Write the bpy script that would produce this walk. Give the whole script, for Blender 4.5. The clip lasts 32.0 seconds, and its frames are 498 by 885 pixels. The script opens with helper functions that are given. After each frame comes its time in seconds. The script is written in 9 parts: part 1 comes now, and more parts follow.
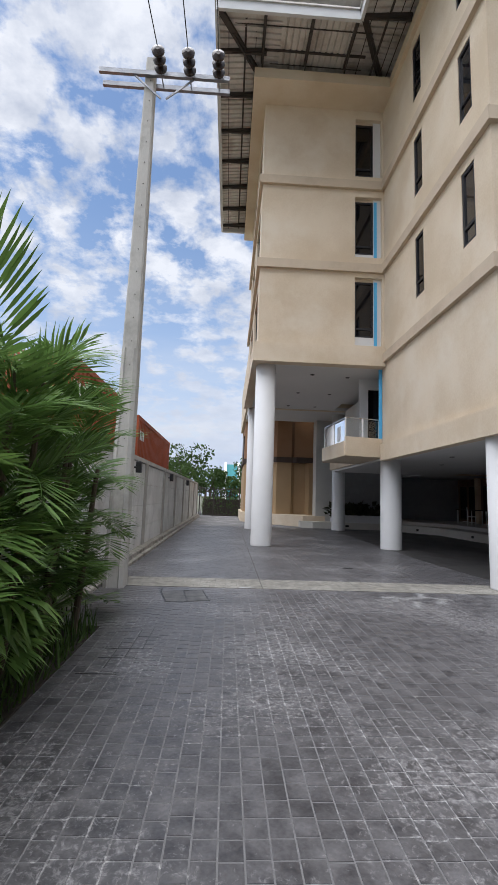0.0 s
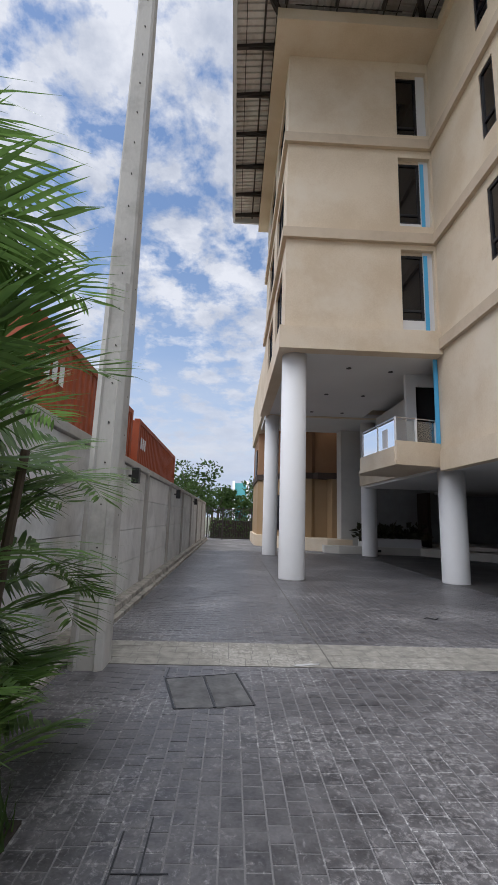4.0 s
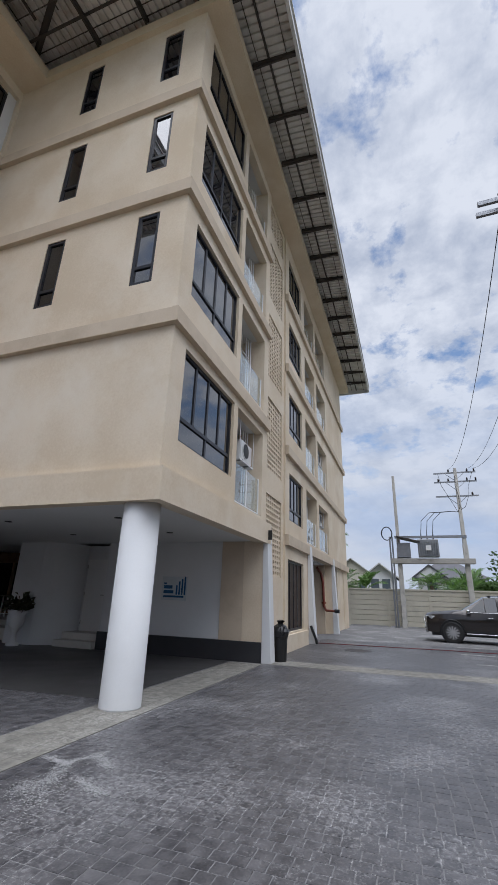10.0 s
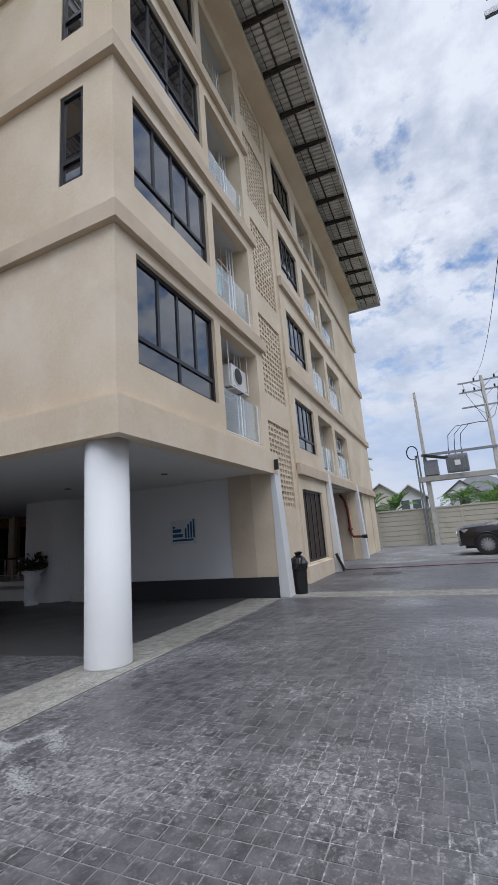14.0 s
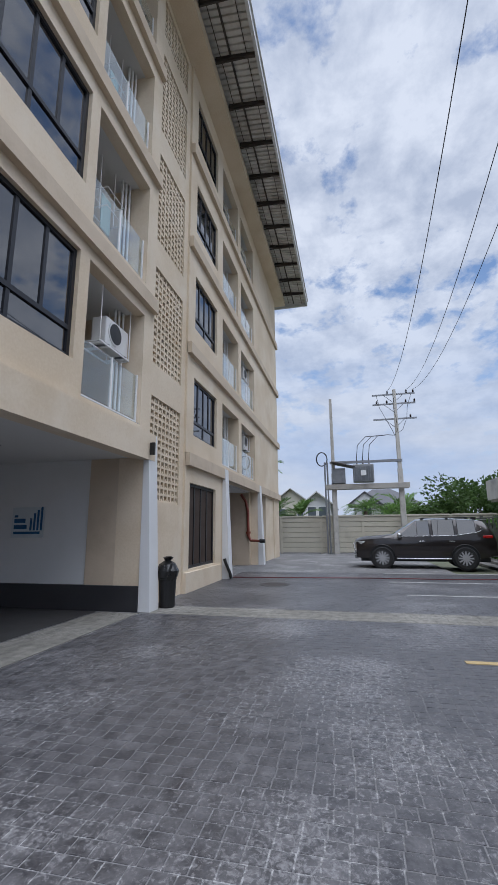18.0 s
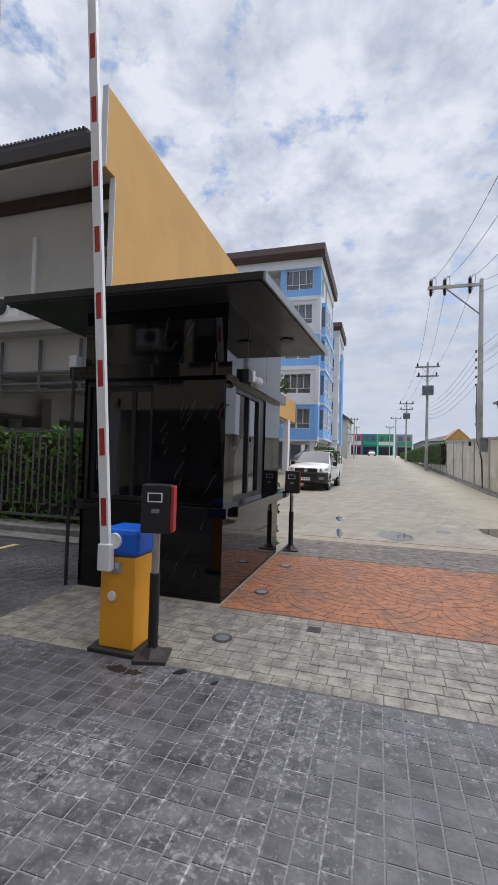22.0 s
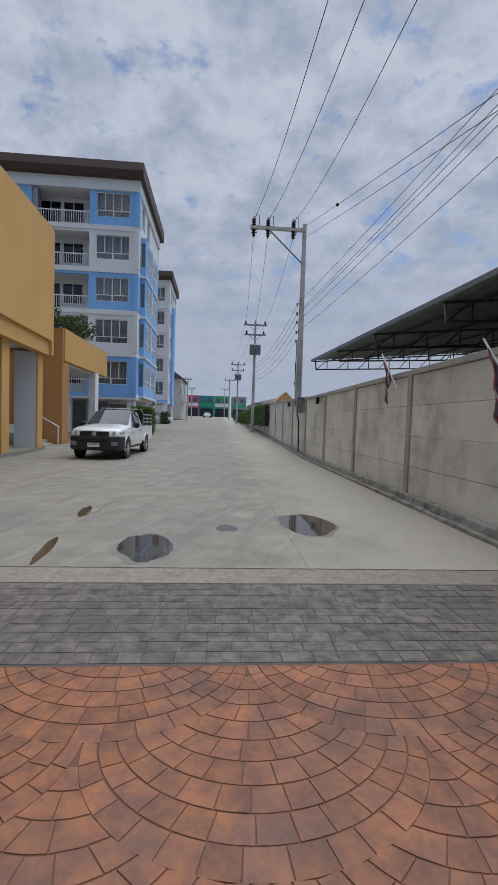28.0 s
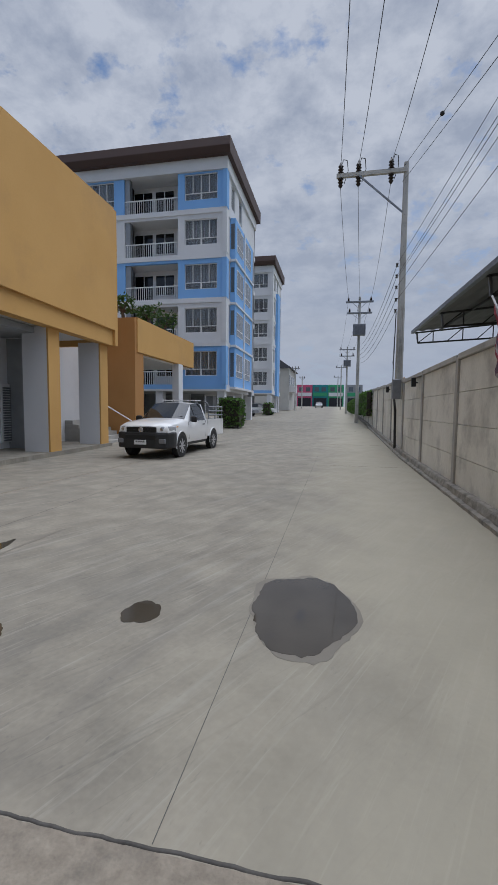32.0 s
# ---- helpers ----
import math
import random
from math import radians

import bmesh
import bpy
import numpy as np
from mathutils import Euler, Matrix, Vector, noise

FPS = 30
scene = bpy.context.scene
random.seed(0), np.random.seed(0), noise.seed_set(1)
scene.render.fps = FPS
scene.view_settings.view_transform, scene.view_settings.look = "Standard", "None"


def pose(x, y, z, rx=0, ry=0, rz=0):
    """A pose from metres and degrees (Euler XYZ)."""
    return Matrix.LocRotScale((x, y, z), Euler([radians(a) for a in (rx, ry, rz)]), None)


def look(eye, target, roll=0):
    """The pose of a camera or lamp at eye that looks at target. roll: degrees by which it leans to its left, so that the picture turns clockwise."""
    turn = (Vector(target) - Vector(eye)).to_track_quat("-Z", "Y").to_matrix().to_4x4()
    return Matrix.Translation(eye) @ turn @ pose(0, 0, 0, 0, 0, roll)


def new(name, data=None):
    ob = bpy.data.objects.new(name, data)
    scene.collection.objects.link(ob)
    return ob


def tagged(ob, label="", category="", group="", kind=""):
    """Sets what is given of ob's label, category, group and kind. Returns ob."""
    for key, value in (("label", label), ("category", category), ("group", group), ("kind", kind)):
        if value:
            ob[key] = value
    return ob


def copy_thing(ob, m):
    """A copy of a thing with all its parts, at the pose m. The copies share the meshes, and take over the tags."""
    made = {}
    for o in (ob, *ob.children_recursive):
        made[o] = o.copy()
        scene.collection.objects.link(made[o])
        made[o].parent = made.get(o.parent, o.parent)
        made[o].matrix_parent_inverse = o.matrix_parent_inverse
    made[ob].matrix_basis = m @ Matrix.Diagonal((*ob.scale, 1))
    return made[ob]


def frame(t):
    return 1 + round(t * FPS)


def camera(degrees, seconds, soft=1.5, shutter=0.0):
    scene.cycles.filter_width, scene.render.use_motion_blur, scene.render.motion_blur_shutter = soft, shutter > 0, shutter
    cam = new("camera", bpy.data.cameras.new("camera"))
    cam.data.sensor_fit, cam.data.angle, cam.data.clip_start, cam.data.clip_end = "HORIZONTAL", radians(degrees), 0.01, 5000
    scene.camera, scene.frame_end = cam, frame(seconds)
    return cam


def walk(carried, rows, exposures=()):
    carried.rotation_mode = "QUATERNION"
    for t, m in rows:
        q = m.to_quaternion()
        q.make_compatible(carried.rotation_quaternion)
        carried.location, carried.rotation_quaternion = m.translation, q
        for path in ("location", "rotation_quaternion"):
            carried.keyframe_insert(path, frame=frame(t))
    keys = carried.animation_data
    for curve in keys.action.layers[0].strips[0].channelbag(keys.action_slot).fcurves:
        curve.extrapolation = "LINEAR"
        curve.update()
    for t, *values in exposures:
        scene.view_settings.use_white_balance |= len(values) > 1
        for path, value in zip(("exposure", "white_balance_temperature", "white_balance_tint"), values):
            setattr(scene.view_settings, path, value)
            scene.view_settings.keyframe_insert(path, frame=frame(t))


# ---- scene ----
cam = camera(60.13, 32.0)
PATH = [
    (0, (1.166, -0.532, 1.498), (1.253, 1.451, 1.749), 2.0),
    (0.5, (1.03, -0.171, 1.495), (1.075, 1.813, 1.744), 1.3),
    (1, (0.936, 0.166, 1.454), (0.931, 2.151, 1.698), 0.9),
    (1.5, (0.846, 0.511, 1.432), (0.804, 2.494, 1.684), 0.8),
    (2, (0.748, 0.852, 1.429), (0.685, 2.834, 1.688), 0.6),
    (2.5, (0.699, 1.167, 1.374), (0.641, 3.149, 1.633), 0.5),
    (4.5, (0.732, 2.522, 1.464), (0.843, 4.478, 1.863), 2.6),
    (5, (0.71, 2.813, 1.457), (0.864, 4.755, 1.909), 3.0),
    (5.5, (0.683, 3.134, 1.45), (0.931, 5.052, 1.959), 2.3),
    (6, (0.68, 3.348, 1.435), (1.088, 5.211, 2.036), 2.0),
    (6.5, (0.657, 3.412, 1.464), (1.335, 5.175, 2.119), 1.4),
    (7, (0.587, 3.442, 1.478), (1.547, 5.054, 2.17), 1.8),
    (7.5, (0.538, 3.441, 1.484), (1.69, 4.907, 2.207), 2.4),
    (8, (0.49, 3.424, 1.474), (1.802, 4.739, 2.216), 2.1),
    (8.5, (0.502, 3.398, 1.464), (1.94, 4.569, 2.213), 2.2),
    (9, (0.522, 3.378, 1.434), (2.069, 4.406, 2.174), 2.4),
    (9.5, (0.501, 3.336, 1.442), (2.16, 4.205, 2.144), 2.3),
    (10, (0.517, 3.382, 1.462), (2.283, 4.033, 2.138), 1.9),
    (10.5, (0.518, 3.347, 1.444), (2.356, 3.787, 2.1), 2.0),
    (11, (0.529, 3.299, 1.422), (2.416, 3.588, 2.017), 2.2),
    (11.5, (0.6, 3.283, 1.413), (2.531, 3.512, 1.878), 1.2),
    (12, (0.895, 3.259, 1.406), (2.832, 3.509, 1.837), 0.5),
    (12.5, (1.112, 3.27, 1.381), (3.012, 3.748, 1.783), 0.8),
    (13, (1.38, 3.342, 1.401), (3.24, 3.959, 1.799), -1.2),
    (13.5, (1.601, 3.311, 1.392), (3.457, 3.938, 1.794), -4.6),
    (14, (1.841, 3.227, 1.403), (3.633, 4.007, 1.824), -4.5),
    (14.5, (2.14, 3.199, 1.394), (3.868, 4.109, 1.824), -4.5),
    (16.5, (3.291, 2.739, 1.419), (4.818, 3.94, 1.894), -2.5),
    (17, (3.54, 2.736, 1.421), (5.024, 3.98, 1.921), 0.6),
    (17.5, (3.669, 2.906, 1.415), (5.363, 3.857, 1.892), -0.2),
    (18, (3.751, 3.037, 1.439), (5.66, 3.478, 1.836), -0.5),
    (18.5, (3.854, 3.125, 1.492), (5.823, 3.164, 1.841), 1.0),
    (19, (3.913, 3.299, 1.511), (5.852, 2.915, 1.817), 0.8),
    (19.5, (3.911, 3.48, 1.512), (5.762, 2.757, 1.739), 0.4),
    (20, (3.841, 3.668, 1.503), (5.5, 2.562, 1.654), 1.0),
    (20.5, (3.804, 3.832, 1.506), (5.234, 2.438, 1.614), 1.3),
    (21, (3.797, 3.905, 1.513), (4.958, 2.28, 1.599), 1.5),
    (21.5, (3.788, 3.927, 1.516), (4.627, 2.113, 1.584), 1.5),
    (22, (3.766, 3.914, 1.514), (4.344, 2.0, 1.573), 1.6),
    (22.5, (3.718, 3.814, 1.495), (4.129, 1.858, 1.548), 1.3),
    (23, (3.628, 3.521, 1.492), (3.989, 1.554, 1.541), 1.3),
    (23.5, (3.576, 3.196, 1.474), (3.89, 1.221, 1.519), 1.7),
    (24, (3.529, 2.843, 1.49), (3.781, 0.859, 1.528), 1.8),
    (24.5, (3.432, 2.53, 1.495), (3.645, 0.542, 1.527), 2.0),
    (25, (3.332, 2.207, 1.479), (3.507, 0.215, 1.505), 2.2),
    (25.5, (3.263, 1.832, 1.471), (3.341, -0.167, 1.478), 2.6),
    (27.5, (2.746, 0.327, 1.511), (2.64, -1.668, 1.424), 1.8),
    (28, (2.6, -0.055, 1.514), (2.454, -2.047, 1.417), 1.9),
    (28.5, (2.409, -0.405, 1.508), (2.212, -2.392, 1.403), 1.6),
    (29, (2.25, -0.786, 1.511), (2.061, -2.773, 1.387), 1.6),
    (29.5, (2.092, -1.197, 1.521), (1.935, -3.186, 1.375), 1.2),
    (30, (1.879, -1.624, 1.537), (1.774, -3.614, 1.374), 0.8),
    (30.5, (1.677, -1.963, 1.553), (1.67, -3.956, 1.379), 0.6),
    (31, (1.442, -2.333, 1.569), (1.521, -4.324, 1.397), -0.2),
    (31.5, (1.239, -2.703, 1.56), (1.517, -4.677, 1.399), -0.4),
    (32, (0.994, -3.076, 1.574), (1.392, -5.03, 1.42), 0.6),
]
walk(cam, [(t, look(eye, target, roll)) for t, eye, target, roll in PATH], [(0, 0.2, 6200, 12), (2, 0.35, 6200, 12), (5, -0.05, 6150, 13), (7, 0.1, 6100, 13), (8, 0.15, 6150, 14), (9, 0.12, 5950, 13), (11, -0.25, 5950, 12), (13, -0.15, 5950, 12), (14, 0.05, 5950, 12), (16.5, 0.3, 6050, 13), (17, 0.42, 6000, 13), (18, -0.08, 5750, 12), (19, -0.25, 5700, 12), (20, -0.02, 6050, 13), (21, 0.1, 6250, 14), (22, 0.0, 6100, 13), (24, -0.2, 5950, 13), (25, -0.3, 6000, 13), (28, -0.55, 5750, 12), (32, -0.6, 5800, 12)])

# ---- world, sun ----
def build_world():
    w = bpy.data.worlds.new("sky")
    scene.world = w
    w.use_nodes = True
    nt = w.node_tree
    nt.nodes.clear()
    N = lambda k: nt.nodes.new(k)
    L = nt.links.new
    out, bg, sky = N("ShaderNodeOutputWorld"), N("ShaderNodeBackground"), N("ShaderNodeTexSky")
    sky.sky_type, sky.sun_disc = "NISHITA", False
    sky.sun_elevation, sky.sun_rotation = radians(72), radians(238)
    sky.air_density, sky.dust_density, sky.ozone_density = 1.0, 0.6, 1.6
    tc, sep = N("ShaderNodeTexCoord"), N("ShaderNodeSeparateXYZ")
    L(tc.outputs["Generated"], sep.inputs[0])
    zc = N("ShaderNodeMath"); zc.operation = "MAXIMUM"; zc.inputs[1].default_value = 0.02
    L(sep.outputs[2], zc.inputs[0])
    za = N("ShaderNodeMath"); za.operation = "ADD"; za.inputs[1].default_value = 0.3
    L(zc.outputs[0], za.inputs[0])
    comb = N("ShaderNodeCombineXYZ")
    for k in (0, 1):
        d = N("ShaderNodeMath"); d.operation = "DIVIDE"
        L(sep.outputs[k], d.inputs[0]); L(za.outputs[0], d.inputs[1]); L(d.outputs[0], comb.inputs[k])
    def cloud(scale, detail, off):
        m = N("ShaderNodeMapping"); m.inputs["Location"].default_value = off
        n = N("ShaderNodeTexNoise"); n.inputs["Scale"].default_value = scale
        n.inputs["Detail"].default_value = detail; n.inputs["Roughness"].default_value = 0.6
        n.inputs["Distortion"].default_value = 0.1
        L(comb.outputs[0], m.inputs[0]); L(m.outputs[0], n.inputs["Vector"])
        return n
    big, small, lump = cloud(1.1, 3, (3.1, 1.7, 0)), cloud(8.5, 8, (0.4, 2.2, 0)), cloud(7.5, 7, (7.2, 0.3, 1))
    mx = N("ShaderNodeMath"); mx.operation = "MULTIPLY_ADD"; mx.inputs[1].default_value = 0.62
    L(small.outputs[0], mx.inputs[0])
    h = N("ShaderNodeMath"); h.operation = "MULTIPLY"; h.inputs[1].default_value = 0.42
    L(big.outputs[0], h.inputs[0]); L(h.outputs[0], mx.inputs[2])
    # the cloud cover opens towards the north
    ny, op_ = N("ShaderNodeMath"), N("ShaderNodeMath")
    ny.operation = "MAXIMUM"; ny.inputs[1].default_value = 0.0
    op_.operation = "MULTIPLY_ADD"; op_.inputs[1].default_value = -0.085
    L(sep.outputs[1], ny.inputs[0]); L(ny.outputs[0], op_.inputs[0]); L(mx.outputs[0], op_.inputs[2])
    cover = N("ShaderNodeValToRGB")
    cover.color_ramp.elements[0].position, cover.color_ramp.elements[1].position = 0.40, 0.49
    L(op_.outputs[0], cover.inputs[0])
    tone = N("ShaderNodeValToRGB")
    tone.color_ramp.elements[0].position, tone.color_ramp.elements[1].position = 0.36, 0.62
    tone.color_ramp.elements[0].color, tone.color_ramp.elements[1].color = (5.0, 5.4, 6.15, 1), (7.95, 8.1, 8.35, 1)
    L(lump.outputs[0], tone.inputs[0])
    mix = N("ShaderNodeMix"); mix.data_type = "RGBA"
    L(cover.outputs[0], mix.inputs[0])
    lift = N("ShaderNodeMix"); lift.data_type = "RGBA"; lift.blend_type = "MULTIPLY"; lift.inputs[0].default_value = 1
    lift.inputs[7].default_value = (1.6, 1.6, 1.55, 1)
    L(sky.outputs[0], lift.inputs[6])
    L(lift.outputs[2], mix.inputs[6]); L(tone.outputs[0], mix.inputs[7])
    # haze: the clouds thin into a smooth veil towards the horizon
    hz = N("ShaderNodeMapRange"); hz.interpolation_type = "SMOOTHSTEP"
    hz.inputs[1].default_value, hz.inputs[2].default_value, hz.inputs[3].default_value, hz.inputs[4].default_value = 0.03, 0.6, 0.92, 0.0
    L(sep.outputs[2], hz.inputs[0])
    veil = N("ShaderNodeMix"); veil.data_type = "RGBA"; veil.inputs[7].default_value = (5.4, 5.85, 6.6, 1)
    # long soft banks of bluish and pale haze low in the sky
    bm_, bn, bk = N("ShaderNodeMapping"), N("ShaderNodeTexNoise"), N("ShaderNodeValToRGB")
    bm_.inputs["Scale"].default_value = (1.3, 1.3, 6.0)
    bn.inputs["Scale"].default_value, bn.inputs["Detail"].default_value = 1.6, 4
    L(tc.outputs["Generated"], bm_.inputs[0]); L(bm_.outputs[0], bn.inputs["Vector"]); L(bn.outputs[0], bk.inputs[0])
    bk.color_ramp.elements[0].position, bk.color_ramp.elements[1].position = 0.4, 0.62
    bk.color_ramp.elements[0].color, bk.color_ramp.elements[1].color = (4.5, 5.4, 6.9, 1), (6.2, 6.55, 7.1, 1)
    sy, sw = N("ShaderNodeMapRange"), N("ShaderNodeMix")
    sy.inputs[1].default_value, sy.inputs[2].default_value, sy.inputs[3].default_value, sy.inputs[4].default_value = -0.2, -0.9, 0.0, 0.75
    sw.data_type = "RGBA"; sw.inputs[7].default_value = (6.0, 6.25, 6.65, 1)
    L(sep.outputs[1], sy.inputs[0]); L(sy.outputs[0], sw.inputs[0]); L(bk.outputs[0], sw.inputs[6]); L(sw.outputs[2], veil.inputs[7])
    L(hz.outputs[0], veil.inputs[0]); L(mix.outputs[2], veil.inputs[6])
    L(veil.outputs[2], bg.inputs[0]); bg.inputs[1].default_value = 0.1
    L(bg.outputs[0], out.inputs[0])


build_world()
sun = new("sun", bpy.data.lights.new("sun", "SUN"))
sun.data.energy, sun.data.angle, sun.data.color = 3.4, radians(75), (1.0, 0.98, 0.955)
sun.matrix_world = look((0, 0, 50), (13.8, 8.6, 0))

# ---- materials ----
def mat(name, a, b=None, rough=0.7, metal=0.0, scale=3.0, fine=60.0, bump=0.15, spread=0.5, stain=None, stain_scale=0.6, stain_amt=0.35,
        aniso=(1, 1, 1), island=0.0, objrand=0.0, coat=0.0, spec=0.5, rvar=0.15):
    """A painted or mineral surface: two tones mixed at a coarse and a fine scale, optional stains, fine relief."""
    m = bpy.data.materials.new(name)
    m.use_nodes = True
    nt = m.node_tree
    N = lambda k: nt.nodes.new(k)
    L = nt.links.new
    p = nt.nodes["Principled BSDF"]
    b = b or tuple(c * 0.82 for c in a)
    tc = N("ShaderNodeTexCoord")
    mp = N("ShaderNodeMapping"); mp.inputs["Scale"].default_value = aniso
    geo = N("ShaderNodeNewGeometry")
    L(geo.outputs["Position"], mp.inputs[0])
    n1 = N("ShaderNodeTexNoise"); n1.inputs["Scale"].default_value = scale; n1.inputs["Detail"].default_value = 5
    n2 = N("ShaderNodeTexNoise"); n2.inputs["Scale"].default_value = fine; n2.inputs["Detail"].default_value = 3
    for n in (n1, n2):
        L(mp.outputs[0], n.inputs["Vector"])
    add = N("ShaderNodeMath"); add.operation = "MULTIPLY_ADD"; add.inputs[1].default_value = 0.7
    half = N("ShaderNodeMath"); half.operation = "MULTIPLY"; half.inputs[1].default_value = 0.3
    L(n2.outputs[0], half.inputs[0]); L(n1.outputs[0], add.inputs[0]); L(half.outputs[0], add.inputs[2])
    r = N("ShaderNodeMapRange")
    r.inputs[1].default_value, r.inputs[2].default_value = 0.5 - spread * 0.4, 0.5 + spread * 0.4
    L(add.outputs[0], r.inputs[0])
    mx = N("ShaderNodeMix"); mx.data_type = "RGBA"
    mx.inputs[6].default_value, mx.inputs[7].default_value = (*a, 1), (*b, 1)
    L(r.outputs[0], mx.inputs[0])
    col = mx.outputs[2]
    if stain:
        n3 = N("ShaderNodeTexNoise"); n3.inputs["Scale"].default_value = stain_scale; n3.inputs["Detail"].default_value = 7
        n3.inputs["Roughness"].default_value = 0.65
        L(geo.outputs["Position"], n3.inputs["Vector"])
        rr = N("ShaderNodeMapRange"); rr.inputs[1].default_value, rr.inputs[2].default_value = 0.5, 0.68
        rr.inputs[4].default_value = stain_amt
        L(n3.outputs[0], rr.inputs[0])
        m2 = N("ShaderNodeMix"); m2.data_type = "RGBA"; m2.inputs[7].default_value = (*stain, 1)
        L(rr.outputs[0], m2.inputs[0]); L(col, m2.inputs[6]); col = m2.outputs[2]
    if island or objrand:
        src = geo.outputs["Random Per Island"] if island else N("ShaderNodeObjectInfo").outputs["Random"]
        rv = N("ShaderNodeMapRange"); k = island or objrand
        rv.inputs[3].default_value, rv.inputs[4].default_value = 1 - k, 1 + k
        L(src, rv.inputs[0])
        m3 = N("ShaderNodeVectorMath"); m3.operation = "SCALE"
        L(col, m3.inputs[0]); L(rv.outputs[0], m3.inputs["Scale"]); col = m3.outputs[0]
    L(col, p.inputs["Base Color"])
    p.inputs["Metallic"].default_value = metal
    p.inputs["Specular IOR Level"].default_value = spec
    p.inputs["Coat Weight"].default_value = coat
    p.inputs["Coat Roughness"].default_value = 0.05
    ro = N("ShaderNodeMapRange"); ro.inputs[3].default_value, ro.inputs[4].default_value = max(0.02, rough - rvar), min(1, rough + rvar)
    L(n1.outputs[0], ro.inputs[0]); L(ro.outputs[0], p.inputs["Roughness"])
    if bump:
        bp = N("ShaderNodeBump"); bp.inputs["Strength"].default_value = bump; bp.inputs["Distance"].default_value = 0.01
        L(add.outputs[0], bp.inputs["Height"]); L(bp.outputs[0], p.inputs["Normal"])
    return m


def glass_mat(name, tint, rough=0.02, alpha=None, spec=0.5, metal=0.0):
    """Tinted window glass: clear by transmission, or dark and mirror-like."""
    m = bpy.data.materials.new(name)
    m.use_nodes = True
    p = m.node_tree.nodes["Principled BSDF"]
    p.inputs["Base Color"].default_value = (*tint, 1)
    p.inputs["Roughness"].default_value = rough
    p.inputs["IOR"].default_value = 1.5
    p.inputs["Metallic"].default_value = metal
    p.inputs["Specular IOR Level"].default_value = spec
    if alpha is not None:
        p.inputs["Transmission Weight"].default_value = alpha
    return m


BEIGE = mat("beige_render", (0.70, 0.595, 0.455), (0.61, 0.50, 0.36), 0.85, scale=0.8, fine=25, bump=0.08, spread=0.28, stain=(0.73, 0.65, 0.53), stain_scale=0.6, stain_amt=0.7)
BEIGE_BAND = mat("beige_band", (0.60, 0.50, 0.38), (0.53, 0.435, 0.325), 0.85, scale=1.2, fine=30, bump=0.08, stain=(0.33, 0.26, 0.18), stain_scale=1.3, stain_amt=0.3)
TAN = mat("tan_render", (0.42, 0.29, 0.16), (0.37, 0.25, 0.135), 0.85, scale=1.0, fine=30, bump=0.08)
BROWN = mat("brown_render", (0.30, 0.165, 0.085), (0.26, 0.14, 0.07), 0.85, scale=1.0, fine=30, bump=0.08)
DOORWOOD = mat("brown_stained_timber", (0.20, 0.10, 0.05), (0.13, 0.065, 0.034), 0.5, scale=4, bump=0.1, aniso=(1, 1, 0.2))
DBROWN = mat("dark_brown_trim", (0.05, 0.03, 0.02), None, 0.7, bump=0.05)
WHITE = mat("white_paint", (0.70, 0.705, 0.71), (0.65, 0.655, 0.66), 0.75, scale=1.0, fine=40, bump=0.05, stain=(0.55, 0.54, 0.52), stain_scale=1.1, stain_amt=0.15)
SOFFIT = mat("soffit_white", (0.70, 0.70, 0.69), (0.66, 0.66, 0.65), 0.9, scale=0.8, fine=30, bump=0.04)
GREYWALL = mat("grey_paint", (0.37, 0.385, 0.395), None, 0.85, bump=0.05)
BLACKSKIRT = mat("black_skirting", (0.02, 0.02, 0.024), (0.03, 0.03, 0.034), 0.5, bump=0.05)
ALU = mat("black_aluminium", (0.009, 0.010, 0.015), (0.014, 0.015, 0.021), 0.38, 0.1, bump=0.0)
STEEL_DK = mat("dark_painted_steel", (0.045, 0.042, 0.045), (0.075, 0.06, 0.05), 0.6, 0.3, scale=4, bump=0.1)
ZINC = mat("corrugated_zinc", (0.70, 0.685, 0.66), (0.54, 0.515, 0.485), 0.55, 0.15, scale=1.5, fine=20, bump=0.05, stain=(0.24, 0.185, 0.135), stain_scale=1.4, stain_amt=0.5)
FASCIA = mat("white_fascia", (0.66, 0.67, 0.68), (0.58, 0.59, 0.6), 0.6, scale=1.5, bump=0.05)
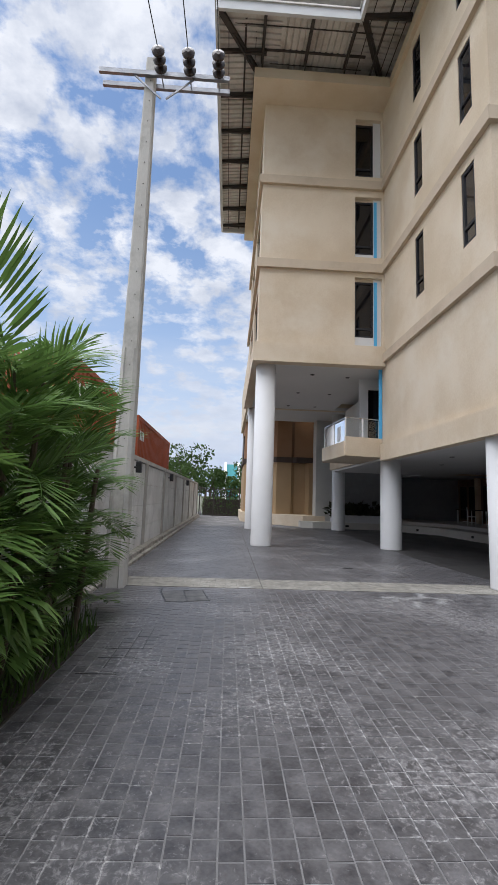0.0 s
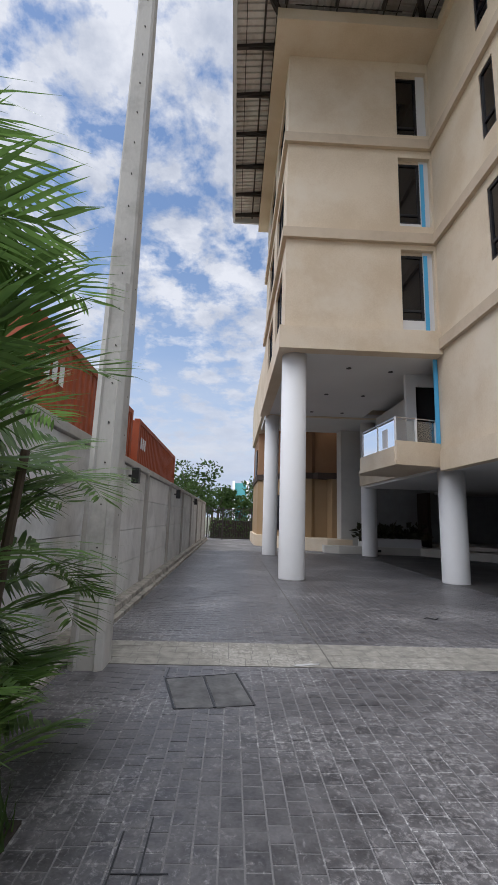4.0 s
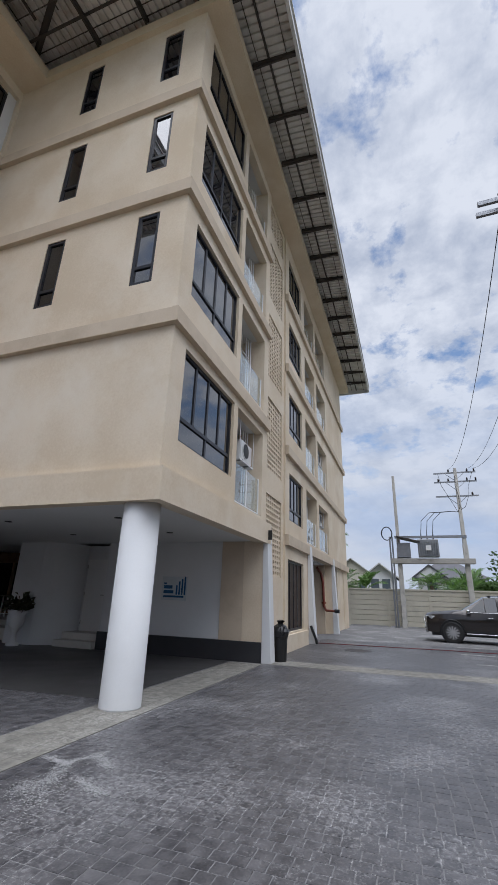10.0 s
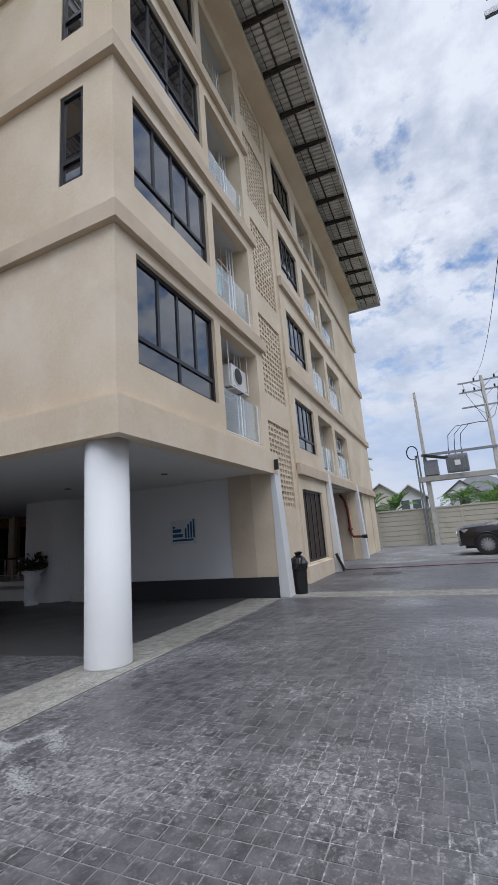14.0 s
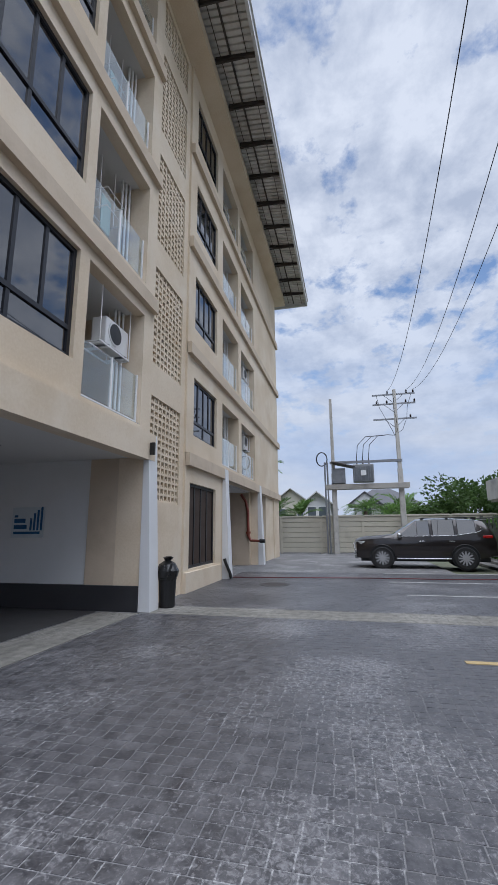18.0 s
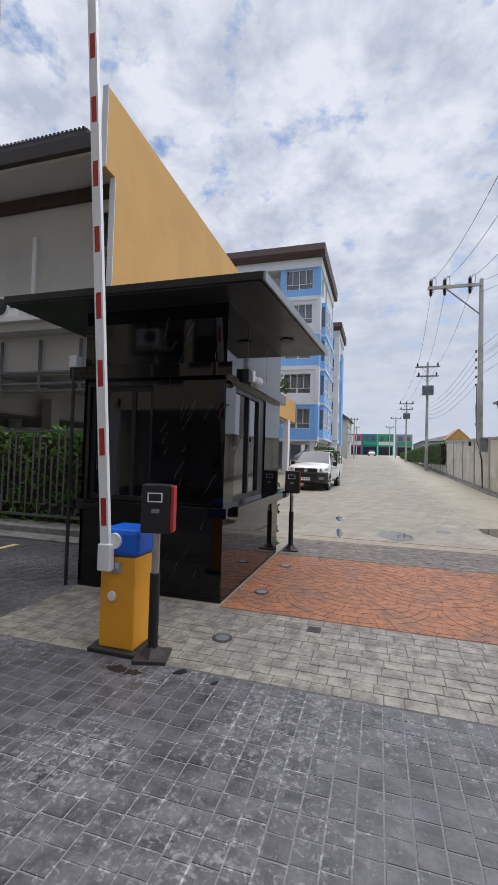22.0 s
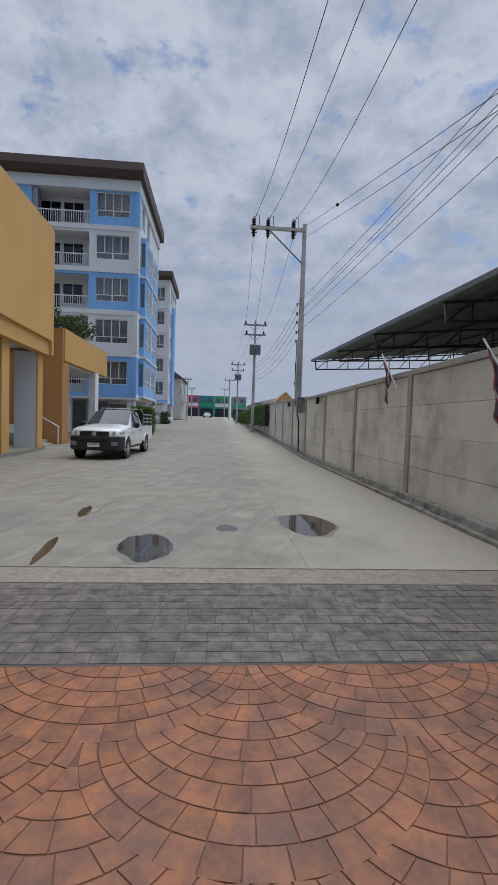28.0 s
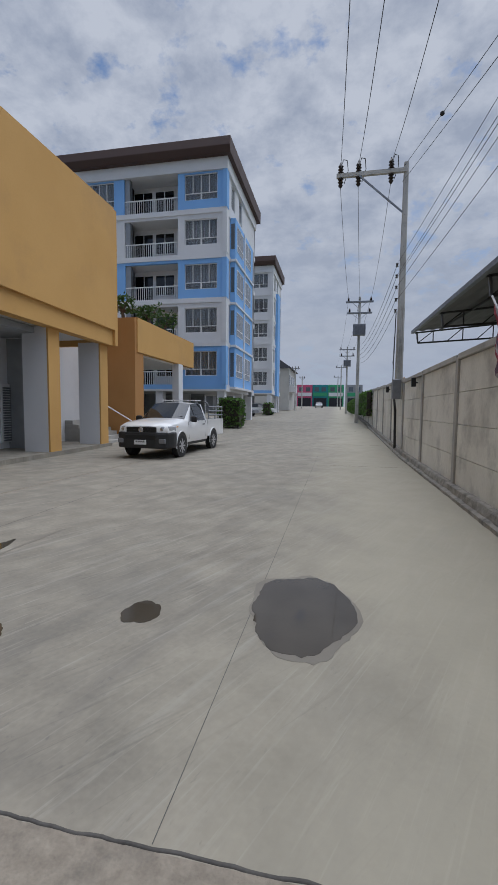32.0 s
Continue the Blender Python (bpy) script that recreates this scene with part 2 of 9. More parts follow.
def road_mat():
    """Pale concrete: cloudy dirt, long tyre streaks down the road and scattered dark specks."""
    m = mat("pale_concrete", (0.33, 0.298, 0.235), (0.225, 0.205, 0.165), 0.8, scale=2.2, fine=26, bump=0.35, spread=0.4, stain=(0.185, 0.175, 0.15), stain_scale=0.4, stain_amt=0.5)
    nt = m.node_tree
    N, L = nt.nodes.new, nt.links.new
    p = nt.nodes["Principled BSDF"]
    col = p.inputs["Base Color"].links[0].from_socket
    geo = N("ShaderNodeNewGeometry")
    for sc, turn, lo, hi, c, amt, loc in (((3.2, 0.16, 1), 12, 0.52, 0.68, (0.17, 0.158, 0.138), 0.4, 0), ((9.0, 0.3, 1), 22, 0.55, 0.68, (0.50, 0.48, 0.42), 0.22, 3), ((2.6, 0.5, 1), 30, 0.52, 0.70, (0.17, 0.16, 0.14), 0.45, 7), ((16.0, 0.4, 1), -8, 0.55, 0.72, (0.24, 0.23, 0.205), 0.2, 9), ((26, 9, 1), 20, 0.62, 0.72, (0.13, 0.125, 0.115), 0.55, 13), ((4.0, 3.2, 1), 15, 0.52, 0.66, (0.16, 0.146, 0.12), 0.2, 17), ((34.0, 1.1, 1), 24, 0.56, 0.68, (0.48, 0.455, 0.385), 0.3, 21), ((24.0, 0.9, 1), 38, 0.57, 0.70, (0.13, 0.12, 0.102), 0.4, 25)):
        mp, n, r, x = N("ShaderNodeMapping"), N("ShaderNodeTexNoise"), N("ShaderNodeMapRange"), N("ShaderNodeMix")
        rot = N("ShaderNodeVectorRotate"); rot.rotation_type = "Z_AXIS"; rot.inputs["Angle"].default_value = radians(turn)
        L(geo.outputs["Position"], rot.inputs["Vector"]); L(rot.outputs[0], mp.inputs[0])
        mp.inputs["Scale"].default_value, mp.inputs["Location"].default_value = sc, (loc, loc, 0)
        n.inputs["Scale"].default_value, n.inputs["Detail"].default_value, n.inputs["Roughness"].default_value = 1.0, 7, 0.62
        n.inputs["Distortion"].default_value = 0.3
        L(mp.outputs[0], n.inputs["Vector"])
        r.inputs[1].default_value, r.inputs[2].default_value, r.inputs[4].default_value = lo, hi, amt
        L(n.outputs[0], r.inputs[0])
        x.data_type = "RGBA"; x.inputs[7].default_value = (*c, 1)
        L(r.outputs[0], x.inputs[0]); L(col, x.inputs[6]); col = x.outputs[2]
    # the lane by the wall is a later, paler pour
    sx, nz, ad, lane, x = N("ShaderNodeSeparateXYZ"), N("ShaderNodeTexNoise"), N("ShaderNodeMath"), N("ShaderNodeMapRange"), N("ShaderNodeMix")
    L(geo.outputs["Position"], sx.inputs[0]); L(geo.outputs["Position"], nz.inputs["Vector"])
    nz.inputs["Scale"].default_value, nz.inputs["Detail"].default_value = 0.7, 6
    ad.operation = "MULTIPLY_ADD"; ad.inputs[1].default_value = 2.2
    L(nz.outputs[0], ad.inputs[0]); L(sx.outputs[0], ad.inputs[2])
    lane.inputs[1].default_value, lane.inputs[2].default_value, lane.inputs[3].default_value, lane.inputs[4].default_value = 1.3, 3.2, 0.7, 0.0
    L(ad.outputs[0], lane.inputs[0])
    x.data_type = "RGBA"; x.inputs[7].default_value = (0.48, 0.44, 0.335, 1)
    L(lane.outputs[0], x.inputs[0]); L(col, x.inputs[6]); col = x.outputs[2]
    L(col, p.inputs["Base Color"])
    return m


CONC_PAVE = road_mat()
CONC_WALL = mat("precast_concrete", (0.78, 0.755, 0.675), (0.64, 0.615, 0.535), 0.9, scale=1.2, fine=30, bump=0.18, spread=0.32, stain=(0.24, 0.225, 0.20), stain_scale=1.1, stain_amt=0.5, aniso=(1, 1, 0.55), objrand=0.05)
CONC_PALE = mat("pale_grey_precast_concrete", (0.74, 0.74, 0.72), (0.60, 0.60, 0.58), 0.9, scale=1.2, fine=30, bump=0.18, spread=0.32, stain=(0.26, 0.255, 0.24), stain_scale=1.1, stain_amt=0.45, aniso=(1, 1, 0.45), objrand=0.05)
CONC_POST = mat("concrete_post", (0.45, 0.435, 0.40), (0.36, 0.345, 0.315), 0.9, scale=2, fine=40, bump=0.2, stain=(0.16, 0.155, 0.15), stain_scale=1.6, stain_amt=0.4)
CONC_COPE = mat("pale_concrete_coping", (0.50, 0.485, 0.45), (0.40, 0.385, 0.355), 0.9, scale=2, fine=40, bump=0.25, stain=(0.2, 0.195, 0.185), stain_scale=1.6, stain_amt=0.5)
CONC_POLE = mat("concrete_pole", (0.56, 0.545, 0.505), (0.43, 0.42, 0.39), 0.9, scale=1.5, fine=50, bump=0.2, aniso=(1, 1, 0.3), stain=(0.20, 0.19, 0.17), stain_scale=1.8, stain_amt=0.5)
CREAMWALL = mat("cream_precast", (0.56, 0.53, 0.44), (0.48, 0.45, 0.37), 0.9, scale=0.8, fine=30, bump=0.1, stain=(0.3, 0.28, 0.23), stain_scale=0.8, stain_amt=0.4, aniso=(1, 1, 0.3), objrand=0.05)
def paving_mat(name, dark, mid, bloom, island=0.0, objrand=0.0, bloom_amt=0.75, rough=0.42):
    """Worn stamped concrete: dark sealer, scuffed in small ragged flecks that gather in loose patches."""
    m = mat(name, dark, mid, rough, scale=7, fine=45, bump=0.5, spread=0.42, island=island, objrand=objrand, rvar=0.2)
    nt = m.node_tree
    N, L = nt.nodes.new, nt.links.new
    p = nt.nodes["Principled BSDF"]
    old = p.inputs["Base Color"].links[0].from_socket
    geo = N("ShaderNodeNewGeometry")
    big, fine, grit = N("ShaderNodeTexNoise"), N("ShaderNodeTexNoise"), N("ShaderNodeTexNoise")
    big.inputs["Scale"].default_value, big.inputs["Detail"].default_value = 0.8, 5
    fine.inputs["Scale"].default_value, fine.inputs["Detail"].default_value, fine.inputs["Roughness"].default_value = 24, 8, 0.75
    fine.inputs["Distortion"].default_value = 0.6
    grit.inputs["Scale"].default_value, grit.inputs["Detail"].default_value = 55, 4
    for n in (big, fine, grit):
        L(geo.outputs["Position"], n.inputs["Vector"])
    soft = N("ShaderNodeMath"); soft.operation = "MULTIPLY_ADD"; soft.inputs[1].default_value, soft.inputs[2].default_value = 0.55, 0.225
    L(big.outputs[0], soft.inputs[0])
    mul = N("ShaderNodeMath"); mul.operation = "MULTIPLY"
    L(soft.outputs[0], mul.inputs[0]); L(fine.outputs[0], mul.inputs[1])
    r = N("ShaderNodeMapRange")
    r.inputs[1].default_value, r.inputs[2].default_value, r.inputs[4].default_value = 0.262, 0.318, bloom_amt
    L(mul.outputs[0], r.inputs[0])
    m2 = N("ShaderNodeMath"); m2.operation = "MULTIPLY"
    gr = N("ShaderNodeMapRange"); gr.inputs[1].default_value, gr.inputs[2].default_value = 0.35, 0.6
    gr.inputs[3].default_value = 0.45
    L(grit.outputs[0], gr.inputs[0]); L(r.outputs[0], m2.inputs[0]); L(gr.outputs[0], m2.inputs[1])
    mx = N("ShaderNodeMix"); mx.data_type = "RGBA"; mx.inputs[7].default_value = (*bloom, 1)
    L(m2.outputs[0], mx.inputs[0]); L(old, mx.inputs[6]); L(mx.outputs[2], p.inputs["Base Color"])
    return m


STAMP = paving_mat("dark_stamped_concrete", (0.036, 0.035, 0.039), (0.132, 0.128, 0.133), (0.31, 0.304, 0.308), objrand=0.12, bloom_amt=0.72)
STAMP_ISL = paving_mat("dark_stamped_concrete_field", (0.036, 0.035, 0.039), (0.132, 0.128, 0.133), (0.31, 0.304, 0.308), island=0.12, bloom_amt=0.72)
STAMP_JOINT = paving_mat("stamped_joint", (0.20, 0.198, 0.20), (0.13, 0.128, 0.13), (0.48, 0.475, 0.47), bloom_amt=0.85, rough=0.8)
TRENCH = mat("dark_trench_cover", (0.10, 0.099, 0.098), (0.055, 0.055, 0.056), 0.6, scale=6, fine=30, bump=0.3, spread=0.28, stain=(0.22, 0.22, 0.215), stain_scale=2, stain_amt=0.5)
# Dark coating, with the shade under the building mixed into its colour.
DARKFLOOR = mat("dark_drive_coating_and_shade", (0.045, 0.043, 0.043), (0.065, 0.063, 0.062), 0.45, scale=1.0, fine=15, bump=0.15, spread=0.7, rvar=0.2)
# Sheet colour that holds the shade under the open shed.
SHED_SHADE = mat("shaded_roof_sheet", (0.24, 0.235, 0.225), (0.18, 0.175, 0.165), 0.7, scale=1.0, bump=0.05)
STRIP = paving_mat("pale_stamped_band", (0.26, 0.248, 0.215), (0.14, 0.134, 0.12), (0.42, 0.405, 0.37), island=0.06, bloom_amt=0.7, rough=0.75)
STRIPJOINT = mat("pale_band_joint", (0.17, 0.165, 0.15), (0.12, 0.117, 0.11), 0.9, bump=0.2)
PORCH = mat("pale_porch_concrete", (0.62, 0.60, 0.55), (0.54, 0.52, 0.48), 0.75, scale=1.4, fine=25, bump=0.1)
PADGREY = mat("grey_stamped_band", (0.29, 0.268, 0.222), (0.135, 0.126, 0.107), 0.6, scale=8, fine=34, bump=0.5, spread=0.26, stain=(0.15, 0.142, 0.13), stain_scale=1.1, stain_amt=0.6, objrand=0.14)
PADJOINT = mat("grey_stamped_joint", (0.085, 0.08, 0.072), (0.14, 0.134, 0.12), 0.9, scale=6, bump=0.2)
OUTERGREY = mat("dark_grey_stamped_band", (0.20, 0.175, 0.142), (0.088, 0.077, 0.063), 0.72, scale=9.0, fine=34, bump=0.6, spread=0.32, stain=(0.10, 0.092, 0.09), stain_scale=1.1, stain_amt=0.6, objrand=0.15)
OUTERJOINT = mat("dark_band_joint", (0.06, 0.056, 0.05), (0.14, 0.13, 0.118), 0.9, scale=5, bump=0.2)
ORANGE = mat("terracotta_stamped", (0.36, 0.148, 0.066), (0.215, 0.102, 0.064), 0.6, scale=8.0, fine=30, bump=0.5, spread=0.27, stain=(0.145, 0.092, 0.075), stain_scale=1.2, stain_amt=0.85, objrand=0.15, rvar=0.2, spec=0.35)
ORJOINT = mat("terracotta_joint", (0.11, 0.06, 0.042), (0.22, 0.10, 0.055), 0.8, scale=5, bump=0.2)
FENCEGREEN = mat("olive_grey_steel_paint", (0.115, 0.12, 0.105), (0.085, 0.09, 0.078), 0.55, 0.1, bump=0.05)
YELLOW = mat("ochre_render", (0.62, 0.36, 0.11), (0.56, 0.32, 0.095), 0.85, scale=0.5, fine=25, bump=0.07, stain=(0.42, 0.25, 0.10), stain_scale=0.35, stain_amt=0.4)
# Ochre set darker for the north wall and first pier of the low block.
YELLOW_D = mat("ochre_render_darker_side", (0.44, 0.22, 0.07), (0.39, 0.195, 0.06), 0.85, scale=0.7, fine=25, bump=0.07)
KERBSTRIP = mat("rough_concrete_strip", (0.37, 0.32, 0.25), (0.22, 0.19, 0.15), 0.95, scale=16, fine=70, bump=1.0, spread=0.5, stain=(0.12, 0.115, 0.10), stain_scale=3.5, stain_amt=0.5)
GREIGE = mat("pale_grey_render", (0.55, 0.54, 0.50), (0.49, 0.48, 0.45), 0.88, scale=0.8, fine=30, bump=0.07, stain=(0.34, 0.33, 0.31), stain_scale=0.7, stain_amt=0.3)
WEATHERED = mat("weathered_concrete", (0.56, 0.55, 0.51), (0.44, 0.43, 0.40), 0.9, scale=1.4, fine=30, bump=0.15, stain=(0.17, 0.165, 0.155), stain_scale=0.9, stain_amt=0.5, aniso=(1, 1, 0.4))
KERBDARK = mat("grimy_kerb_concrete", (0.27, 0.26, 0.24), (0.13, 0.125, 0.115), 0.95, scale=7, fine=45, bump=0.7, stain=(0.065, 0.063, 0.06), stain_scale=3.0, stain_amt=0.8)
KERBOLD = mat("crumbling_kerb_concrete", (0.40, 0.375, 0.325), (0.22, 0.205, 0.18), 0.95, scale=7, fine=45, bump=0.7, stain=(0.075, 0.072, 0.066), stain_scale=3.0, stain_amt=0.75)
GRANITE = mat("polished_black_granite", (0.002, 0.002, 0.0025), (0.005, 0.005, 0.0055), 0.045, scale=3, fine=70, bump=0.0, rvar=0.02, spec=0.38)
METALGREY = mat("grey_metal_panel", (0.30, 0.31, 0.32), (0.26, 0.27, 0.28), 0.4, 0.5, bump=0.0)
ROOFTILE = mat("grey_roof_tile", (0.10, 0.10, 0.11), (0.07, 0.07, 0.08), 0.7, scale=2, bump=0.3)
BLUEWALL = mat("sky_blue_render", (0.25, 0.48, 0.84), (0.23, 0.44, 0.78), 0.85, scale=0.5, bump=0.05)
OFFWHITE = mat("off_white_render", (0.74, 0.74, 0.74), (0.68, 0.68, 0.69), 0.85, scale=0.5, bump=0.05, stain=(0.5, 0.5, 0.5), stain_scale=0.4, stain_amt=0.25)
ROOFBROWN = mat("brown_fascia", (0.055, 0.028, 0.02), (0.07, 0.036, 0.026), 0.6, bump=0.05)
BLUEFILM = mat("blue_protective_film", (0.08, 0.40, 0.72), (0.10, 0.46, 0.78), 0.45, bump=0.05)
REDP = mat("red_paint", (0.42, 0.025, 0.02), None, 0.45, bump=0.0)
ORGPAINT = mat("orange_yellow_paint", (0.80, 0.36, 0.02), (0.76, 0.33, 0.018), 0.4, bump=0.03, stain=(0.45, 0.24, 0.05), stain_scale=3, stain_amt=0.2)
BLUEPLASTIC = mat("blue_plastic", (0.01, 0.12, 0.62), None, 0.4, bump=0.0)
LINEYELLOW = mat("yellow_road_paint", (0.62, 0.45, 0.19), (0.46, 0.35, 0.19), 0.8, scale=6, bump=0.1, stain=(0.16, 0.14, 0.11), stain_scale=3, stain_amt=0.5)
LINEWHITE = mat("white_road_paint", (0.50, 0.50, 0.48), (0.36, 0.36, 0.36), 0.8, scale=6, bump=0.1, stain=(0.16, 0.16, 0.16), stain_scale=3, stain_amt=0.5)
RUBBER = mat("black_rubber", (0.016, 0.016, 0.017), (0.028, 0.028, 0.028), 0.8, scale=8, bump=0.15)
CHROME = mat("brushed_steel", (0.62, 0.62, 0.63), None, 0.25, 1.0, bump=0.0)
GALV = mat("galvanised_steel", (0.30, 0.31, 0.33), (0.24, 0.25, 0.27), 0.5, 0.7, scale=6, bump=0.05)
WHITEMETAL = mat("white_enamel", (0.78, 0.78, 0.77), (0.74, 0.74, 0.73), 0.4, bump=0.0)
BLACKPLASTIC = mat("black_plastic", (0.014, 0.014, 0.015), None, 0.45, bump=0.0)
DARKTRIM = mat("dark_grey_bumper_plastic", (0.018, 0.019, 0.020), (0.026, 0.027, 0.028), 0.5, bump=0.03)
CERAMIC = mat("dark_brown_insulator", (0.03, 0.018, 0.014), None, 0.25, bump=0.0)
CARDARK = mat("dark_brown_car_paint", (0.030, 0.024, 0.022), (0.034, 0.028, 0.026), 0.3, 0.5, scale=2, fine=300, bump=0.0, coat=1.0, rvar=0.04)
CARWHITE = mat("white_car_paint", (0.80, 0.80, 0.79), (0.77, 0.77, 0.76), 0.35, 0.0, bump=0.0, coat=0.8)
CARGLASS = glass_mat("car_glass", (0.014, 0.017, 0.02), 0.015, spec=0.65)
ALLOY = mat("silver_alloy", (0.50, 0.50, 0.51), (0.42, 0.42, 0.43), 0.35, 0.35, bump=0.0)
WINGLASS = glass_mat("dark_window_glass", (0.012, 0.013, 0.017), 0.012, spec=1.0, metal=0.0)
WINGLASS.node_tree.nodes["Principled BSDF"].inputs["IOR"].default_value = 1.75
SLITGLASS = glass_mat("black_window_glass", (0.006, 0.006, 0.008), 0.03, spec=0.5)
RAILGLASS = glass_mat("balustrade_glass", (0.86, 0.93, 0.94), 0.015, alpha=0.97, spec=0.7)
CLEARGLASS = glass_mat("clear_glass", (0.93, 0.97, 0.97), 0.0, alpha=1.0)
BLUEWIN = glass_mat("pale_window_glass", (0.10, 0.12, 0.14), 0.05, spec=0.6)
LAMPRED = mat("red_lens", (0.45, 0.012, 0.01), None, 0.15, bump=0.0)
LAMPCLEAR = mat("clear_lens", (0.62, 0.64, 0.66), None, 0.1, 0.3, bump=0.0)
CONTAINER = mat("rust_orange_container", (0.40, 0.085, 0.025), (0.34, 0.07, 0.022), 0.6, scale=1, bump=0.05, stain=(0.16, 0.05, 0.025), stain_scale=1.2, stain_amt=0.4)
def leafy(m, amount=0.35):
    """Lets light through a leaf."""
    nt = m.node_tree
    N, L = nt.nodes.new, nt.links.new
    p, out = nt.nodes["Principled BSDF"], nt.nodes["Material Output"]
    tr, mx = N("ShaderNodeBsdfTranslucent"), N("ShaderNodeMixShader")
    L(p.inputs["Base Color"].links[0].from_socket, tr.inputs["Color"])
    mx.inputs[0].default_value = amount
    L(p.outputs[0], mx.inputs[1]); L(tr.outputs[0], mx.inputs[2]); L(mx.outputs[0], out.inputs["Surface"])
    p.inputs["Specular IOR Level"].default_value = 0.35
    return m


LEAF = leafy(mat("green_leaf", (0.125, 0.24, 0.045), (0.05, 0.11, 0.022), 0.5, scale=2.5, fine=15, bump=0.0, island=0.35, spread=0.7))
LEAF_PALM = leafy(mat("palm_leaf", (0.20, 0.33, 0.085), (0.07, 0.145, 0.037), 0.4, scale=2.0, fine=9, bump=0.0, island=0.4, spread=0.7))
LEAF_DRY = mat("dry_palm_leaf", (0.36, 0.20, 0.06), (0.22, 0.12, 0.04), 0.7, bump=0.0, island=0.2)
LEAF_FAR = leafy(mat("far_foliage", (0.075, 0.13, 0.03), (0.036, 0.072, 0.018), 0.7, scale=0.8, bump=0.0, island=0.35, spread=0.7))
LEAF_DUSK = leafy(mat("dark_bronze_leaf", (0.05, 0.045, 0.022), (0.025, 0.03, 0.014), 0.5, bump=0.0, island=0.3), 0.2)
BARK = mat("bark", (0.13, 0.10, 0.07), (0.08, 0.06, 0.045), 0.9, scale=6, bump=0.4)
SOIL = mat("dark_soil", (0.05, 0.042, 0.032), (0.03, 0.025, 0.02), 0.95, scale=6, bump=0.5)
EARTH = mat("far_ground", (0.17, 0.165, 0.13), (0.10, 0.12, 0.06), 0.95, scale=0.05, fine=1, bump=0.1)
WATER = mat("puddle_water", (0.075, 0.062, 0.045), None, 0.03, bump=0.0, rvar=0.01, spec=0.45)
DAMP = mat("damp_concrete", (0.235, 0.212, 0.172), (0.19, 0.172, 0.14), 0.7, scale=2, bump=0.05)
CHALK = mat("white_chalky_splash", (0.46, 0.46, 0.46), (0.30, 0.30, 0.30), 0.9, scale=5, bump=0.2, spread=0.9)
BIN = mat("black_bin_bag", (0.012, 0.012, 0.013), None, 0.3, scale=9, bump=0.6)
WIRE = mat("black_cable", (0.02, 0.02, 0.022), None, 0.6, bump=0.0)
TERRAPIPE = mat("red_oxide_pipe", (0.20, 0.045, 0.025), None, 0.5, bump=0.05)
TEAL = mat("teal_paint", (0.02, 0.25, 0.27), None, 0.6, bump=0.0)
PINK = mat("pink_paint", (0.6, 0.10, 0.2), None, 0.7, bump=0.0)
GREENP = mat("green_paint", (0.05, 0.35, 0.16), None, 0.7, bump=0.0)
NAVY = mat("sign_blue", (0.01, 0.09, 0.22), None, 0.5, bump=0.0)
SIGNWHITE = mat("sign_pale_blue", (0.62, 0.67, 0.70), None, 0.5, bump=0.0)
CURTAIN = mat("grey_curtain", (0.30, 0.30, 0.32), (0.16, 0.16, 0.18), 0.95, scale=0.3, fine=2, bump=0.1, aniso=(6, 6, 0.05), spread=0.6)
LAMPGLOW = mat("opal_lamp", (0.75, 0.75, 0.73), None, 0.4, bump=0.0)
TOWEL = mat("pale_teal_cloth", (0.30, 0.46, 0.47), (0.22, 0.36, 0.38), 0.95, scale=5, bump=0.1)
HOSE = mat("dull_red_rubber", (0.16, 0.028, 0.03), (0.11, 0.022, 0.024), 0.6, bump=0.0)
BLUEDRUM = mat("faded_blue_paint", (0.20, 0.38, 0.52), None, 0.6, bump=0.05)

# ---- building helpers ----
WHERE = {}


def at_of(ob):
    return WHERE.get(ob.name, Vector((0, 0, 0))) if ob else Vector((0, 0, 0))


def thing(name, label="", category="", group="", kind="", at=(0, 0, 0)):
    ob = new(name)
    ob.empty_display_size = 0.2
    ob.location = at
    WHERE[ob.name] = Vector(at)
    return tagged(ob, label, category, group, kind)


def part(name, bm, material, parent=None, label="", smooth=False, **tags):
    """Links a bmesh, given in world metres, as one mesh object under a thing or a part."""
    me = bpy.data.meshes.new(name)
    if smooth:
        for f in bm.faces:
            f.smooth = True
    bm.normal_update()
    bm.to_mesh(me)
    bm.free()
    me.materials.append(material)
    ob = new(name, me)
    o = at_of(parent)
    if parent:
        me.transform(Matrix.Translation(-o))
        ob.parent = parent
        WHERE[ob.name] = o
    if label or tags:
        tagged(ob, label, **tags)
    return ob


def mesh_part(name, verts, faces, material, parent=None, label="", **tags):
    me = bpy.data.meshes.new(name)
    o = at_of(parent)
    me.from_pydata([tuple(Vector(v) - o) for v in verts], [], faces)
    me.materials.append(material)
    ob = new(name, me)
    if parent:
        ob.parent = parent
        WHERE[ob.name] = o
    if label or tags:
        tagged(ob, label, **tags)
    return ob


def box(x0, x1, y0, y1, z0, z1, bev=0.0, bm=None):
    """A box between two corners, with its edges rounded by bev."""
    own = bmesh.new()
    r = bmesh.ops.create_cube(own, size=1)
    bmesh.ops.transform(own, verts=own.verts, matrix=Matrix.LocRotScale(((x0 + x1) / 2, (y0 + y1) / 2, (z0 + z1) / 2), None, (abs(x1 - x0), abs(y1 - y0), abs(z1 - z0))))
    if bev:
        bmesh.ops.bevel(own, geom=own.edges[:], offset=bev, segments=2, affect="EDGES", profile=0.5)
    return merge(bm, own) if bm else own


